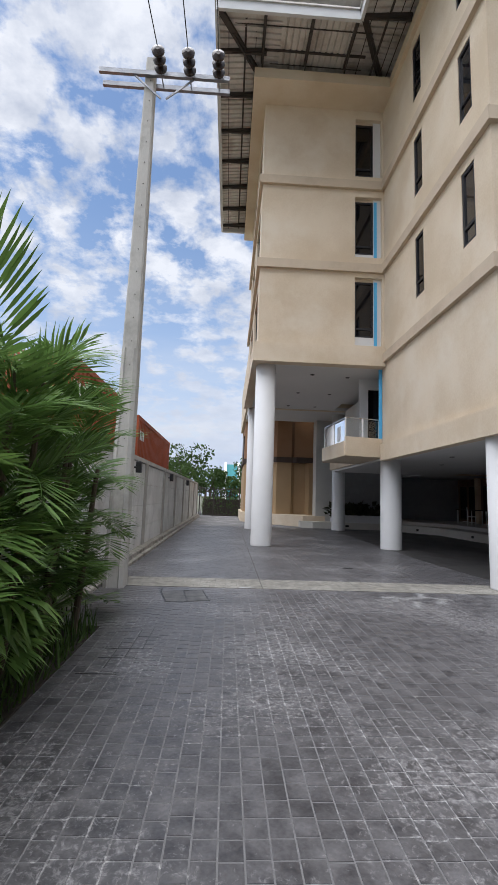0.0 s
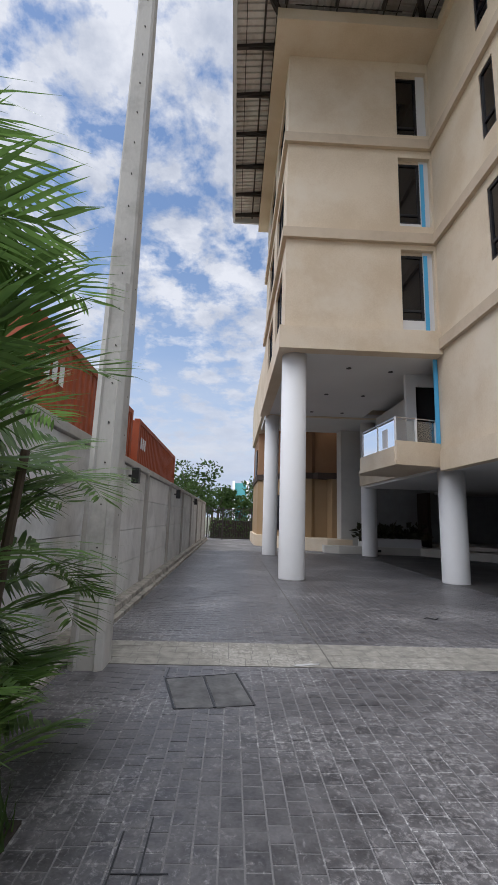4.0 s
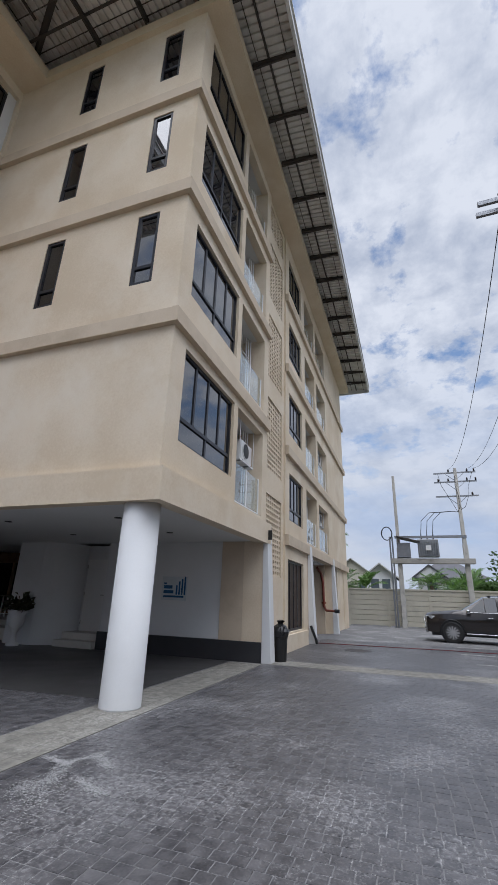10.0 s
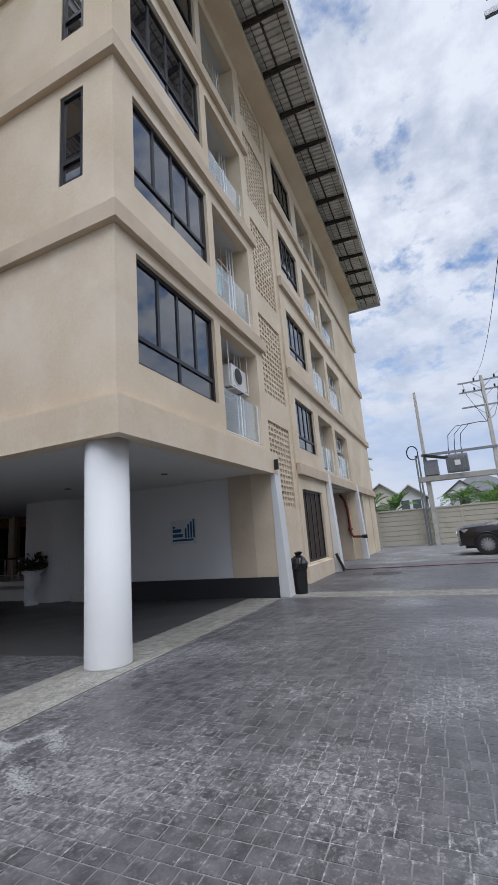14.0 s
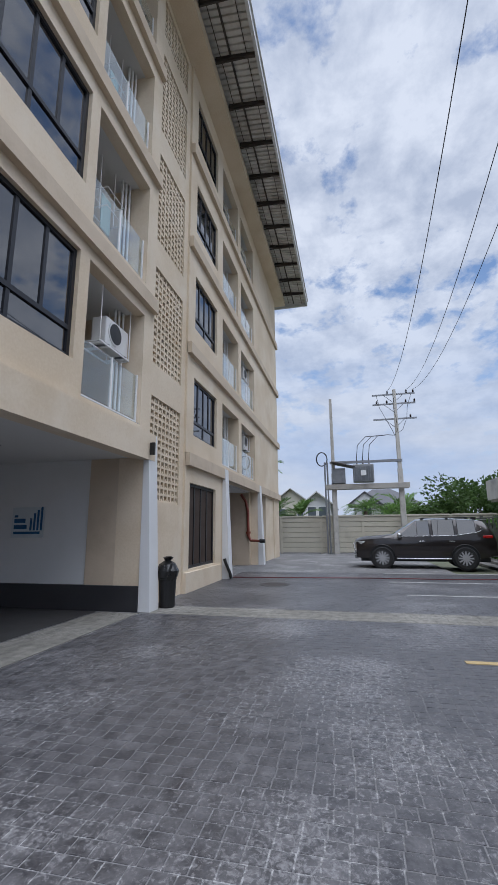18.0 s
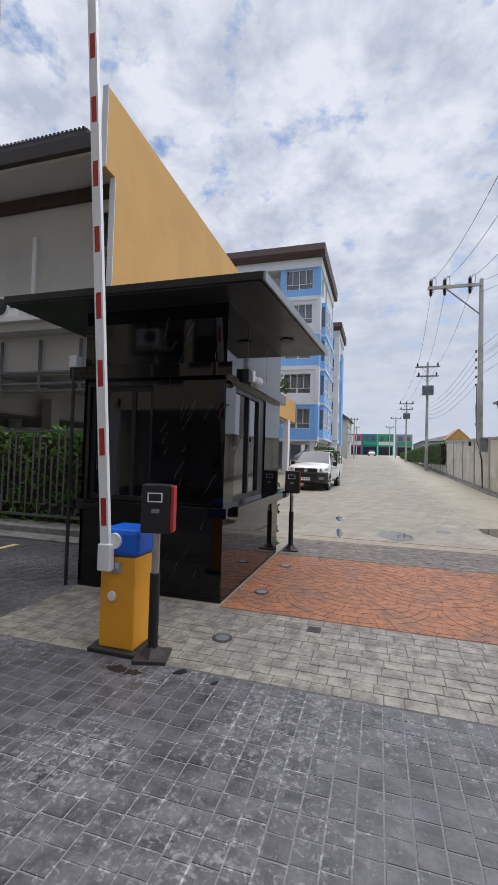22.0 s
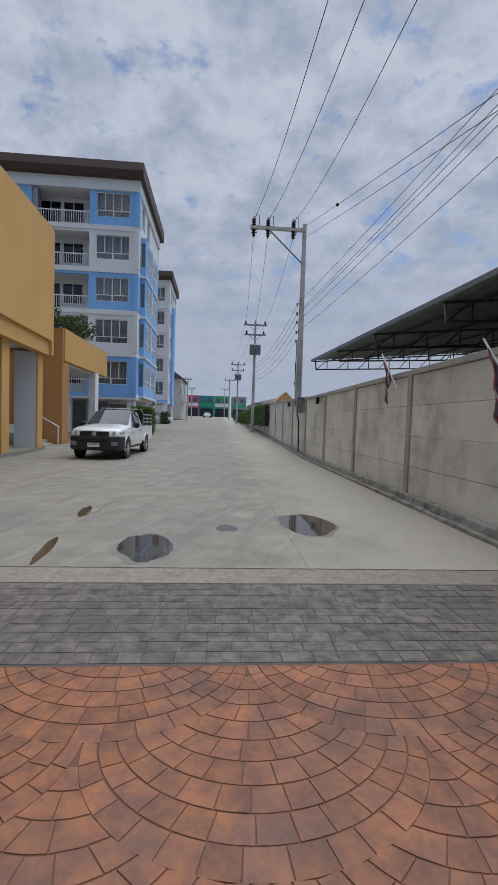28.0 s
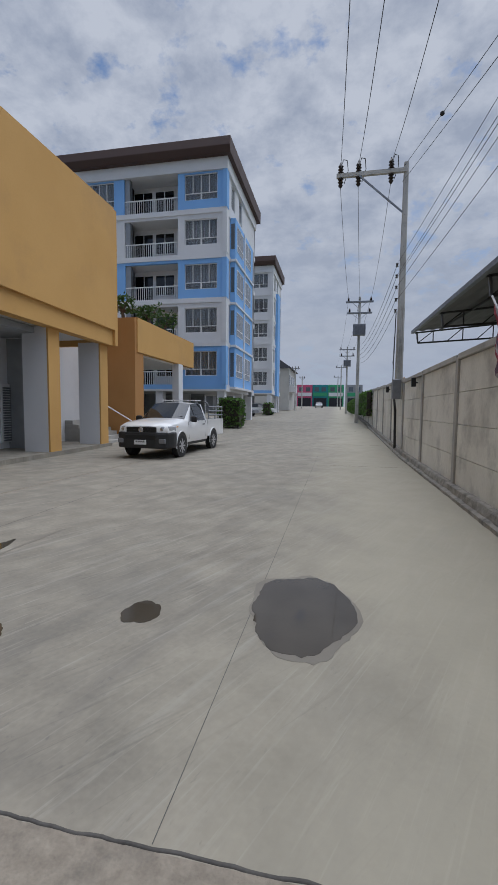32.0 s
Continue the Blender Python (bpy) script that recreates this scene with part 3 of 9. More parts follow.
def merge(bm, other):
    vs = [bm.verts.new(v.co) for v in other.verts]
    other.verts.index_update()
    for f in other.faces:
        try:
            bm.faces.new([vs[v.index] for v in f.verts])
        except ValueError:
            pass
    other.free()
    return bm


def moved(bm, m):
    bmesh.ops.transform(bm, verts=bm.verts, matrix=m)
    return bm


def prism(poly, z0, z1, bev=0.0):
    """An upright prism over a polygon of (x, y)."""
    bm = bmesh.new()
    f = bm.faces.new([bm.verts.new((x, y, z0)) for x, y in poly])
    r = bmesh.ops.extrude_face_region(bm, geom=[f])
    bmesh.ops.translate(bm, verts=[v for v in r["geom"] if isinstance(v, bmesh.types.BMVert)], vec=(0, 0, z1 - z0))
    bmesh.ops.recalc_face_normals(bm, faces=bm.faces)
    if bev:
        bmesh.ops.bevel(bm, geom=bm.edges[:], offset=bev, segments=2, affect="EDGES", profile=0.5)
    return bm


def profile(pts, axis, a0, a1, bev=0.0):
    """A prism along x or y over a polygon: of (y, z) along x, of (x, z) along y."""
    bm = bmesh.new()
    put = (lambda p, a: (a, p[0], p[1])) if axis == "x" else (lambda p, a: (p[0], a, p[1]))
    f = bm.faces.new([bm.verts.new(put(p, a0)) for p in pts])
    r = bmesh.ops.extrude_face_region(bm, geom=[f])
    vec = (a1 - a0, 0, 0) if axis == "x" else (0, a1 - a0, 0)
    bmesh.ops.translate(bm, verts=[v for v in r["geom"] if isinstance(v, bmesh.types.BMVert)], vec=vec)
    bmesh.ops.recalc_face_normals(bm, faces=bm.faces)
    if bev:
        bmesh.ops.bevel(bm, geom=bm.edges[:], offset=bev, segments=2, affect="EDGES", profile=0.5)
    return bm


def wall(axis, face, depth, u0, u1, z0, z1, holes=()):
    """A wall with rectangular openings right through it. axis 'x': it runs along x with its outer face at y = face; depth goes inwards (signed)."""
    us = sorted({u0, u1, *[h[k] for h in holes for k in (0, 1)]})
    zs = sorted({z0, z1, *[h[k] for h in holes for k in (2, 3)]})
    bm = bmesh.new()
    vs = {}

    def vert(u, z):
        if (u, z) not in vs:
            vs[u, z] = bm.verts.new((u, face, z) if axis == "x" else (face, u, z))
        return vs[u, z]

    for a, b in zip(us, us[1:]):
        for c, d in zip(zs, zs[1:]):
            mu, mz = (a + b) / 2, (c + d) / 2
            if a < u0 - 1e-6 or b > u1 + 1e-6 or c < z0 - 1e-6 or d > z1 + 1e-6:
                continue
            if any(h[0] < mu < h[1] and h[2] < mz < h[3] for h in holes):
                continue
            bm.faces.new([vert(a, c), vert(b, c), vert(b, d), vert(a, d)])
    r = bmesh.ops.extrude_face_region(bm, geom=bm.faces[:])
    vec = (0, depth, 0) if axis == "x" else (depth, 0, 0)
    bmesh.ops.translate(bm, verts=[v for v in r["geom"] if isinstance(v, bmesh.types.BMVert)], vec=vec)
    bmesh.ops.recalc_face_normals(bm, faces=bm.faces)
    return bm


def rod(a, b, r, sides=8, r2=None, bm=None):
    """A round bar from a to b."""
    a, b = Vector(a), Vector(b)
    own = bmesh.new()
    bmesh.ops.create_cone(own, cap_ends=True, segments=sides, radius1=r, radius2=r if r2 is None else r2, depth=(b - a).length)
    q = Vector((0, 0, 1)).rotation_difference((b - a).normalized())
    moved(own, Matrix.Translation((a + b) / 2) @ q.to_matrix().to_4x4())
    return merge(bm, own) if bm else own


def bar(a, b, w, h, bm=None):
    """A square bar from a to b, w across and h upright."""
    a, b = Vector(a), Vector(b)
    d = (b - a).normalized()
    side = d.cross(Vector((0, 0, 1)))
    side = Vector((1, 0, 0)) if side.length < 1e-4 else side.normalized()
    up = side.cross(d)
    own = bmesh.new()
    vs = [own.verts.new(p + side * (w / 2 * i) + up * (h / 2 * j)) for p in (a, b) for i, j in ((-1, -1), (1, -1), (1, 1), (-1, 1))]
    for f in ((3, 2, 1, 0), (4, 5, 6, 7), (0, 1, 5, 4), (1, 2, 6, 5), (2, 3, 7, 6), (3, 0, 4, 7)):
        own.faces.new([vs[k] for k in f])
    return merge(bm, own) if bm else own


def lathe(pts, at, sides=24):
    """A turned shape: (radius, height) pairs about a vertical axis."""
    bm = bmesh.new()
    rings = []
    for r, z in pts:
        rings.append([bm.verts.new((at[0] + r * math.cos(2 * math.pi * k / sides), at[1] + r * math.sin(2 * math.pi * k / sides), at[2] + z)) for k in range(sides)])
    for a, b in zip(rings, rings[1:]):
        for k in range(sides):
            bm.faces.new([a[k], a[(k + 1) % sides], b[(k + 1) % sides], b[k]])
    bm.faces.new(rings[0][::-1])
    bm.faces.new(rings[-1])
    return bm


def cable(name, pts, r, material, parent=None, label="", **tags):
    """A cable through points, as a mesh tube."""
    sides, bm, rings = 6, bmesh.new(), []
    pts = [Vector(p) for p in pts]
    for k, p in enumerate(pts):
        d = (pts[min(k + 1, len(pts) - 1)] - pts[max(k - 1, 0)]).normalized()
        s = d.cross(Vector((0, 0, 1)))
        s = Vector((1, 0, 0)) if s.length < 1e-3 else s.normalized()
        u = s.cross(d)
        rings.append([bm.verts.new(p + (s * math.cos(a) + u * math.sin(a)) * r) for a in [2 * math.pi * i / sides for i in range(sides)]])
    for a, b in zip(rings, rings[1:]):
        for k in range(sides):
            bm.faces.new([a[k], a[(k + 1) % sides], b[(k + 1) % sides], b[k]])
    return part(name, bm, material, parent, label, smooth=True, **tags)


def sag(a, b, drop, n=16):
    a, b = Vector(a), Vector(b)
    return [a.lerp(b, k / n) - Vector((0, 0, drop * 4 * (k / n) * (1 - k / n))) for k in range(n + 1)]


def place(ob, m):
    """Sets a thing that was built at the origin to its pose."""
    ob.matrix_basis = m
    return ob

# ---- ground ----
def slab(name, x0, x1, y0, y1, z0, z1, material, label, category="paving", **k):
    return part(name, box(x0, x1, y0, y1, z0, z1), material, None, label, category=category, kind="structure", **k)


part("ground", box(-1500, 1500, -1500, 1500, -3.0, -0.08), EARTH, None, "bare earth and scrub reaching to the horizon", category="ground", kind="structure")
pavement = slab("pavement", -1.5, 34, -0.15, 40, -0.075, -0.0022, STAMP_JOINT, "worn dark grey stamped concrete forecourt with pale joints")
pavement_gate = slab("pavement_gate_band", -1.5, 7.0, -0.15, 1.1, -0.074, -0.0016, PADJOINT, "band of grey stamped concrete setts at the gate")
pavement_fan = slab("pavement_terracotta_fan", -1.5, 5.26, -2.66, -0.15, -0.075, -0.003, ORJOINT, "terracotta stamped concrete laid in fan rows")
pavement_outer = slab("pavement_outer_band", -1.5, 5.26, -4.0, -2.66, -0.075, -0.003, OUTERJOINT, "grey stamped concrete band outside the gate")
RISE = 0.023


def lift(y):
    """The road climbs gently beyond the parked pickup."""
    return max(0.0, -RISE * (y + 18.0))


road = part("road", profile([(-4.0, -0.075), (-4.0, 0.0), (-18.0, 0.0), (-130.0, lift(-130)), (-130.0, -0.075)], "x", -1.5, 40), CONC_PAVE, None, "pale stained concrete access road with hairline joints", category="road", kind="structure")
slab("road_verge", 5.26, 12, -4.0, -0.15, -0.075, -0.004, CONC_PAVE, "plain concrete apron beside the guardhouse", "paving")
slab("road_far_apron", -40, 60, -420, -130, -0.079, lift(-130) - 0.02, CONC_PAVE, "distant concrete road surface", "road")
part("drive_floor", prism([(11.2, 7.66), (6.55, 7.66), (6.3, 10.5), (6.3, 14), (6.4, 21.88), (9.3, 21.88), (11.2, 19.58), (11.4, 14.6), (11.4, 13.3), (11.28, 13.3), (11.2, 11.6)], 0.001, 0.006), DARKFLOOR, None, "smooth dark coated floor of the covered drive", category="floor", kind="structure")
slab("pavement_pale_band", -0.78, 11.2, 6.795, 7.605, -0.0745, -0.0012, STRIPJOINT, "joints of the pale stamped band across the forecourt")
slab("pavement_pale_band_east", 11.215, 12.005, -1.95, 6.795, -0.0744, -0.0011, STRIPJOINT, "joints of the pale stamped band across the parking bays")
part("drain_channel", box(-1.1, 5.2, -4.395, -4.005, -0.06, 0.002), KERBSTRIP, None, "rough concrete strip between paving and road", category="paving", kind="structure")

# ---- the apartment building round the forecourt ----
FL = [3.38 + 2.98 * k for k in range(4)]          # floor line of each storey
XW, YS, XB, YB, XE, YN = 6.05, 6.88, 1.92, 12.75, 27.6, 22.6
apartment_building = thing("apartment_building", "five-storey beige rendered apartment building raised on white columns", "building", at=(6.0, 7.0, 0))


def bpart(name, bm, material, label=""):
    return part(name, bm, material, apartment_building, label)


TOP = 15.0
BAND = {FL[0]: (2.77, 3.30), FL[1]: (5.92, 6.22), FL[2]: (8.99, 9.30), FL[3]: (11.98, 12.29)}
WEST = {FL[1]: (6.50, 8.84, 0.31), FL[2]: (9.56, 11.74, 0.15), FL[3]: (12.5, 14.68, 0.08)}     # sill, head, sill board
# south wall of the long wing, with its window and balcony openings
holes = []
for z in FL:
    holes += [(6.52, 8.95, z + 0.54, z + 2.33), (9.2, 11.1, z + 0.05, z + 2.33)]
bpart("wall", wall("x", YS, 0.22, XW, 11.5, 2.80, TOP, holes), BEIGE)
vents = [(2.02, 4.22), (4.92, 7.2), (7.88, 10.16), (10.85, 13.1), (13.7, 14.9)]
bpart("wall", wall("x", YS + 0.06, 0.2, 11.5, 13.5, 0, TOP, [(11.66, 13.24, a, b) for a, b in vents[:-1]] + [(11.66, 13.24, 13.7, 14.8)]), BEIGE)
holes = [(13.82, 15.95, 0.52, 2.6)]
for z in FL:
    holes += [(14.0, 16.0, z + 0.46, z + 2.03), (16.62, 18.72, z + 0.06, z + 2.08), (19.15, 21.5, z + 0.06, z + 2.02)]
holes += [(16.9, 21.9, -0.01, 3.0), (22.35, 26.0, -0.01, 3.0)]
bpart("wall", wall("x", YS, 0.22, 13.5, XE, 0, TOP, holes), BEIGE)
# west wall of the long wing, slit windows on the upper three floors
holes = []
for z in FL[1:]:
    holes += [(7.49, 8.0, z + 0.64, z + 2.38), (9.86, 10.37, z + 0.64, z + 2.38)]
bpart("wall", wall("y", XW, 0.22, YS + 0.22, YB + 0.3, 2.80, TOP, holes), BEIGE)
# west wing
holes = [(5.07, 5.98, WEST[z][0], WEST[z][1]) for z in FL[1:]]
bpart("wall", wall("x", YB, 0.22, XB, XW, 5.80, TOP, holes), BEIGE)
holes = []
for z in FL[1:]:
    holes += [(13.6, 15.6, z + 0.5, z + 2.3), (16.6, 18.6, z + 0.5, z + 2.3)]
bpart("wall", wall("y", XB, 0.22, YB + 0.22, 20.2, 5.80, TOP, holes), BEIGE)
bpart("wall", wall("x", 20.2, -0.22, XB + 0.22, 12.0, 5.80, TOP), BEIGE)
bpart("wall", wall("y", XE, -0.22, YS + 0.22, 20.0, 2.9, TOP), BEIGE)
bpart("wall", wall("x", 20.2, -0.22, 12.0, XE - 0.22, 2.9, TOP), BEIGE)
# interior floors and cross walls so that no daylight leaks through the storeys
for n, z in enumerate(FL + [TOP]):
    bpart("floor_slab", box(XW + 0.22, XE - 0.22, YS + 1.62, 19.9, z - 0.2, z), SOFFIT)
    if n:
        bpart("floor_slab", box(XB + 0.22, XW + 0.2, YB + 0.22, 19.9, z - 0.2, z), SOFFIT)
bpart("cross_wall", box(6.3, 27.0, 9.9, 10.0, 3.4, TOP), GREYWALL)
bpart("cross_wall", box(2.2, 6.2, 14.6, 14.7, 6.2, TOP), GREYWALL)
bpart("cross_wall", box(3.4, 3.5, 14.7, 19.9, 6.2, TOP), GREYWALL)
# undersides
bpart("soffit", box(XW + 0.1, 11.5, YS + 0.1, 20.0, 2.83, 2.97), SOFFIT, "white soffit over the covered drive")
bpart("soffit", box(11.5, 27.0, 7.2, 20.0, 2.98, 3.1), SOFFIT)
bpart("soffit", box(XB + 0.1, XW + 0.1, YB + 0.1, 23.4, 5.83, 5.97), SOFFIT, "high white soffit with downlights")
bpart("soffit", box(XW + 0.1, 16.6, 19.9, 25.2, 5.83, 5.97), SOFFIT)
bpart("edge_beam", box(XW, XW + 0.16, YB + 0.32, 20.2, 2.92, 3.4), BEIGE)
# projecting string courses, with a weathered chamfer on top
def course(u0, u1, face, axis, sgn, z0, z1, out=0.11, ends=(0, 0)):
    pts = [(face + 0.02 * sgn, z0), (face - out * sgn, z0), (face - out * sgn, z1 - 0.012), (face - 0.6 * out * sgn, z1), (face + 0.02 * sgn, z1)]
    return profile(pts, axis, u0 - ends[0], u1 + ends[1])


for z in FL:
    zz = BAND[z]
    bpart("string_course", course(XW, 11.5, YS, "x", 1, *zz, ends=(0.11 if z > 4 else 0.15, 0), out=0.11 if z > 4 else 0.15), BEIGE_BAND if z > 4 else BEIGE)
    zw = zz if z > 4 else (3.0, 3.32)
    bpart("string_course", course(13.5, XE, YS, "x", 1, *zw, ends=(0, 0.11)), BEIGE_BAND)
    bpart("string_course", course(YS, YB - 0.11 if z > 7 else YB, XW, "y", 1, *zz, ends=(-0.02, 0), out=0.11 if z > 4 else 0.15), BEIGE_BAND if z > 4 else BEIGE)
    if z > 4:
        zb = zz if z > 7 else (5.79, 6.42)
        ob_ = 0.11 if z > 7 else 0.15
        bpart("string_course", course(XB, XW - 0.02, YB, "x", 1, *zb, ends=(ob_, 0), out=ob_), BEIGE_BAND if z > 7 else BEIGE)
        bpart("string_course", course(YB, 20.2, XB, "y", 1, *zb, ends=(-0.02, 0.1), out=ob_), BEIGE_BAND if z > 7 else BEIGE)
# projecting slab under the roof
bpart("roof_slab", prism([(XB - 0.45, YB - 0.95), (XW - 0.12, YB - 0.95), (XW - 0.12, YS - 0.57), (XE + 0.5, YS - 0.57), (XE + 0.5, 20.8), (XB - 0.45, 20.8)], TOP, 15.36), BEIGE, "projecting beige concrete eaves slab")
# white perforated panels beside the balconies
def perforated(x0, x1, z0, z1, y):
    verts, faces = [], []
    nx = 8
    nz = max(3, round((z1 - z0) / 0.15))
    dx, dz = (x1 - x0) / nx, (z1 - z0) / nz
    for i in range(nx):
        for j in range(nz):
            cx, cz = x0 + (i + 0.5) * dx, z0 + (j + 0.5) * dz
            up = (i + j) % 2
            for (a0, a1, c0, c1) in ((-dx / 2, -dx / 2 + 0.06, -dz / 2, dz / 2), (-dx / 2 + 0.06, dx / 2, -dz / 2, -dz / 2 + 0.045), (0.0, 0.045, -dz / 2 + 0.045, dz * (0.10 if up else -0.04))):
                o = len(verts)
                for yy in (y, y + 0.12):
                    verts += [(cx + a0, yy, cz + c0), (cx + a1, yy, cz + c0), (cx + a1, yy, cz + c1), (cx + a0, yy, cz + c1)]
                faces += [(o, o + 1, o + 2, o + 3), (o + 4, o + 7, o + 6, o + 5), (o, o + 4, o + 5, o + 1), (o + 1, o + 5, o + 6, o + 2), (o + 2, o + 6, o + 7, o + 3), (o + 3, o + 7, o + 4, o)]
    return verts, faces


for a, b in vents[:-1] + [(13.7, 14.8)]:
    v, f = perforated(11.66, 13.24, a, b, YS + 0.09)
    mesh_part("breeze_block_screen", v, f, BEIGE, apartment_building, "perforated beige breeze-block screen")
bpart("stair_back_wall", box(11.5, 13.5, 8.9, 9.0, 0, TOP), GREYWALL)
bpart("stair_side_wall", box(11.5, 11.6, 7.2, 8.9, 0, TOP), BEIGE)
bpart("stair_side_wall", box(13.4, 13.5, 7.2, 8.9, 0, TOP), BEIGE)
# columns
def round_column(x, y, r, h):
    part("column", lathe([(r + 0.003, 0), (r, 0.02), (r, h)], (x, y, 0), 40), WHITE, apartment_building, "round white painted column", smooth=True)


for x, y, h, r in ((6.275, 7.25, 2.82, 0.285), (6.42, 13.25, 2.9, 0.33), (2.25, 13.25, 5.84, 0.33), (2.3, 20.3, 5.84, 0.3), (6.72, 21.1, 5.84, 0.33)):
    round_column(x, y, r, h)
# leaning white fins on the ground storey
for x in (11.42, 16.72, 22.0):
    bpart("fin", profile([(YS - 0.26, 0), (YS - 0.02, 0), (YS - 0.02, 3.3), (YS - 0.12, 3.3)], "x", x - 0.16, x + 0.2, 0.008), WHITE, "white painted tapering fin")
    bpart("fin_pier", box(x - 0.14, x + 0.18, YS - 0.02, YS + 0.5, 0, 3.2), BEIGE)
bpart("pier", box(24.0, 27.0, YS + 0.05, YS + 0.5, 0, 3.0), BEIGE)
bpart("pier", box(21.6, 22.4, YS + 0.3, YS + 1.4, 0, 3.0), BEIGE_BAND)
# ground storey under the long wing: entrance wall with sign
bpart("entrance_wall", box(11.32, 11.5, 8.0, 11.6, 0.45, 2.84), WHITE, "white painted entrance wall")
bpart("entrance_pier", box(11.29, 11.5, YS + 0.5, 8.0, 0.45, 2.84), BEIGE_BAND)
bpart("skirting", box(11.24, 11.5, YS - 0.018, 11.6, 0, 0.45), BLACKSKIRT, "matt black painted skirting")
bpart("entrance_return", box(11.5, 14.0, 11.5, 11.6, 0, 2.84), WHITE)
bpart("recess_wall", box(12.1, 12.25, 11.6, 13.0, 0, 2.84), WHITE)
sd = thing("service_door", "white painted service door with steel hinges at the top of two steps", "door", at=(12.1, 12.4, 0.36))
part("leaf", box(12.05, 12.097, 12.02, 12.86, 0.36, 2.42, 0.006), WHITEMETAL, sd)
part("handle", rod((12.02, 12.12, 1.38), (12.02, 12.26, 1.38), 0.012, 8), CHROME, sd, "steel lever handle")
for z in (0.6, 1.4, 2.2):
    part("hinge", rod((12.04, 12.87, z - 0.05), (12.04, 12.87, z + 0.05), 0.012, 8), CHROME, sd)
bpart("curved_wall", prism([(12.1, 12.95)] + [(12.1 - 1.15 * math.sin(a), 13.75 - 0.8 * math.cos(a)) for a in [k * math.pi / 24 for k in range(1, 13)]] + [(10.95, 14.6), (14, 14.6), (14, 12.95)], 0, 2.84), WHITE, "rounded white wall")
for k, z in enumerate((0.18, 0.36)):
    bpart("step", box(11.1 + 0.32 * k, 12.1, 11.61, 12.94, z - 0.18, z, 0.012), PORCH)
# shopfront
bpart("plinth", box(13.52, 16.4, YS - 0.06, YS + 0.3, 0, 0.46, 0.01), BEIGE)
bpart("room_back", box(13.6, 16.4, 9.0, 9.1, 0, 3.0), GREYWALL)
bpart("carpark_back", box(16.4, 27.0, 19.0, 19.1, 0, 0.9), GREYWALL)


# ---- roof ----
roof_canopy = thing("roof_canopy", "corrugated metal roof canopy on dark steel trusses with pale fascia", "roof", at=(6.0, 7.0, 15.0))
XO, YO1, XI, YO2, XR, YT = 0.30, 10.15, 4.48, 5.02, 28.9, 20.6
ZE = 15.32


def sheet_z(x, y):
    """Underside height of the roof sheet: it rises away from the eaves."""
    if x < XI:
        d = min(x - XO, y - YO1)
    else:
        d = min(max(x - XI, y - YO1), max(y - YO2, 0)) if y < YO1 else min(y - YO2, 99)
    return ZE + 0.12 + 0.11 * max(0.0, min(d, 3.4))


def corrugated(x0, x1, y0, y1, along):
    """A run of corrugated sheet; the ribs run along x or y."""
    verts, faces = [], []
    step = 0.19
    n = int(((y1 - y0) if along == "x" else (x1 - x0)) / step)
    prof = [(0.0, 0.0), (0.12, 0.0), (0.135, 0.05), (0.175, 0.05)]
    us = [k * step + a for k in range(n + 1) for a, _ in prof]
    hs = [b for k in range(n + 1) for _, b in prof]
    ends = (x0, (x0 + x1) / 2, x1) if along == "x" else (y0, (y0 + y1) / 2, y1)
    for u, hh in zip(us, hs):
        for e in ends:
            x, y = (e, min(y0 + u, y1)) if along == "x" else (min(x0 + u, x1), e)
            verts.append((x, y, sheet_z(x, y) + hh))
    for k in range(len(us) - 1):
        for e in (0, 1):
            a = 3 * k + e
            faces.append((a, a + 1, a + 4, a + 3))
    return verts, faces


for name, args in (("west", (XO, XB + 0.3, YO1, YT, "x")), ("south_west", (XB + 0.3, XI, YO1, YB + 0.3, "y")), ("inner", (XI, XW + 0.3, YO2, YB + 0.3, "x")), ("south", (XW + 0.3, XR, YO2, YS + 0.4, "y"))):
    v, f = corrugated(*args)
    mesh_part("roof_sheet", v, f, ZINC, roof_canopy, "grey corrugated metal sheet")
cap = prism([(XO, YO1), (XI, YO1), (XI, YO2), (XR, YO2), (XR, YT), (XO, YT)], 16.05, 16.1)
part("roof_deck", cap, ZINC, roof_canopy)
for a, b in (((XO, YO1), (XI, YO1)), ((XI, YO1), (XI, YO2)), ((XI, YO2), (XR, YO2)), ((XR, YO2), (XR, YT)), ((XO, YO1), (XO, YT)), ((XO, YT), (XR, YT))):
    part("fascia", bar((*a, ZE + 0.1), (*b, ZE + 0.1), 0.09, 0.3), FASCIA, roof_canopy, "pale metal fascia gutter")
    part("drip_edge", bar((*a, ZE + 0.27), (*b, ZE + 0.27), 0.18, 0.05), ZINC, roof_canopy)
# trusses and purlins of the overhang
def truss(x0, y0, x1, y1, wide=0.09):
    za, zb = sheet_z(x0, y0) - 0.08, sheet_z(x1, y1) - 0.05
    part("rafter", bar((x0, y0, za), (x1, y1, zb), wide, 0.12), STEEL_DK, roof_canopy)
    part("strut", bar((x0 + (x1 - x0) * 0.25, y0 + (y1 - y0) * 0.25, za - 0.02), (x1, y1, 15.38), 0.04, 0.05), STEEL_DK, roof_canopy)


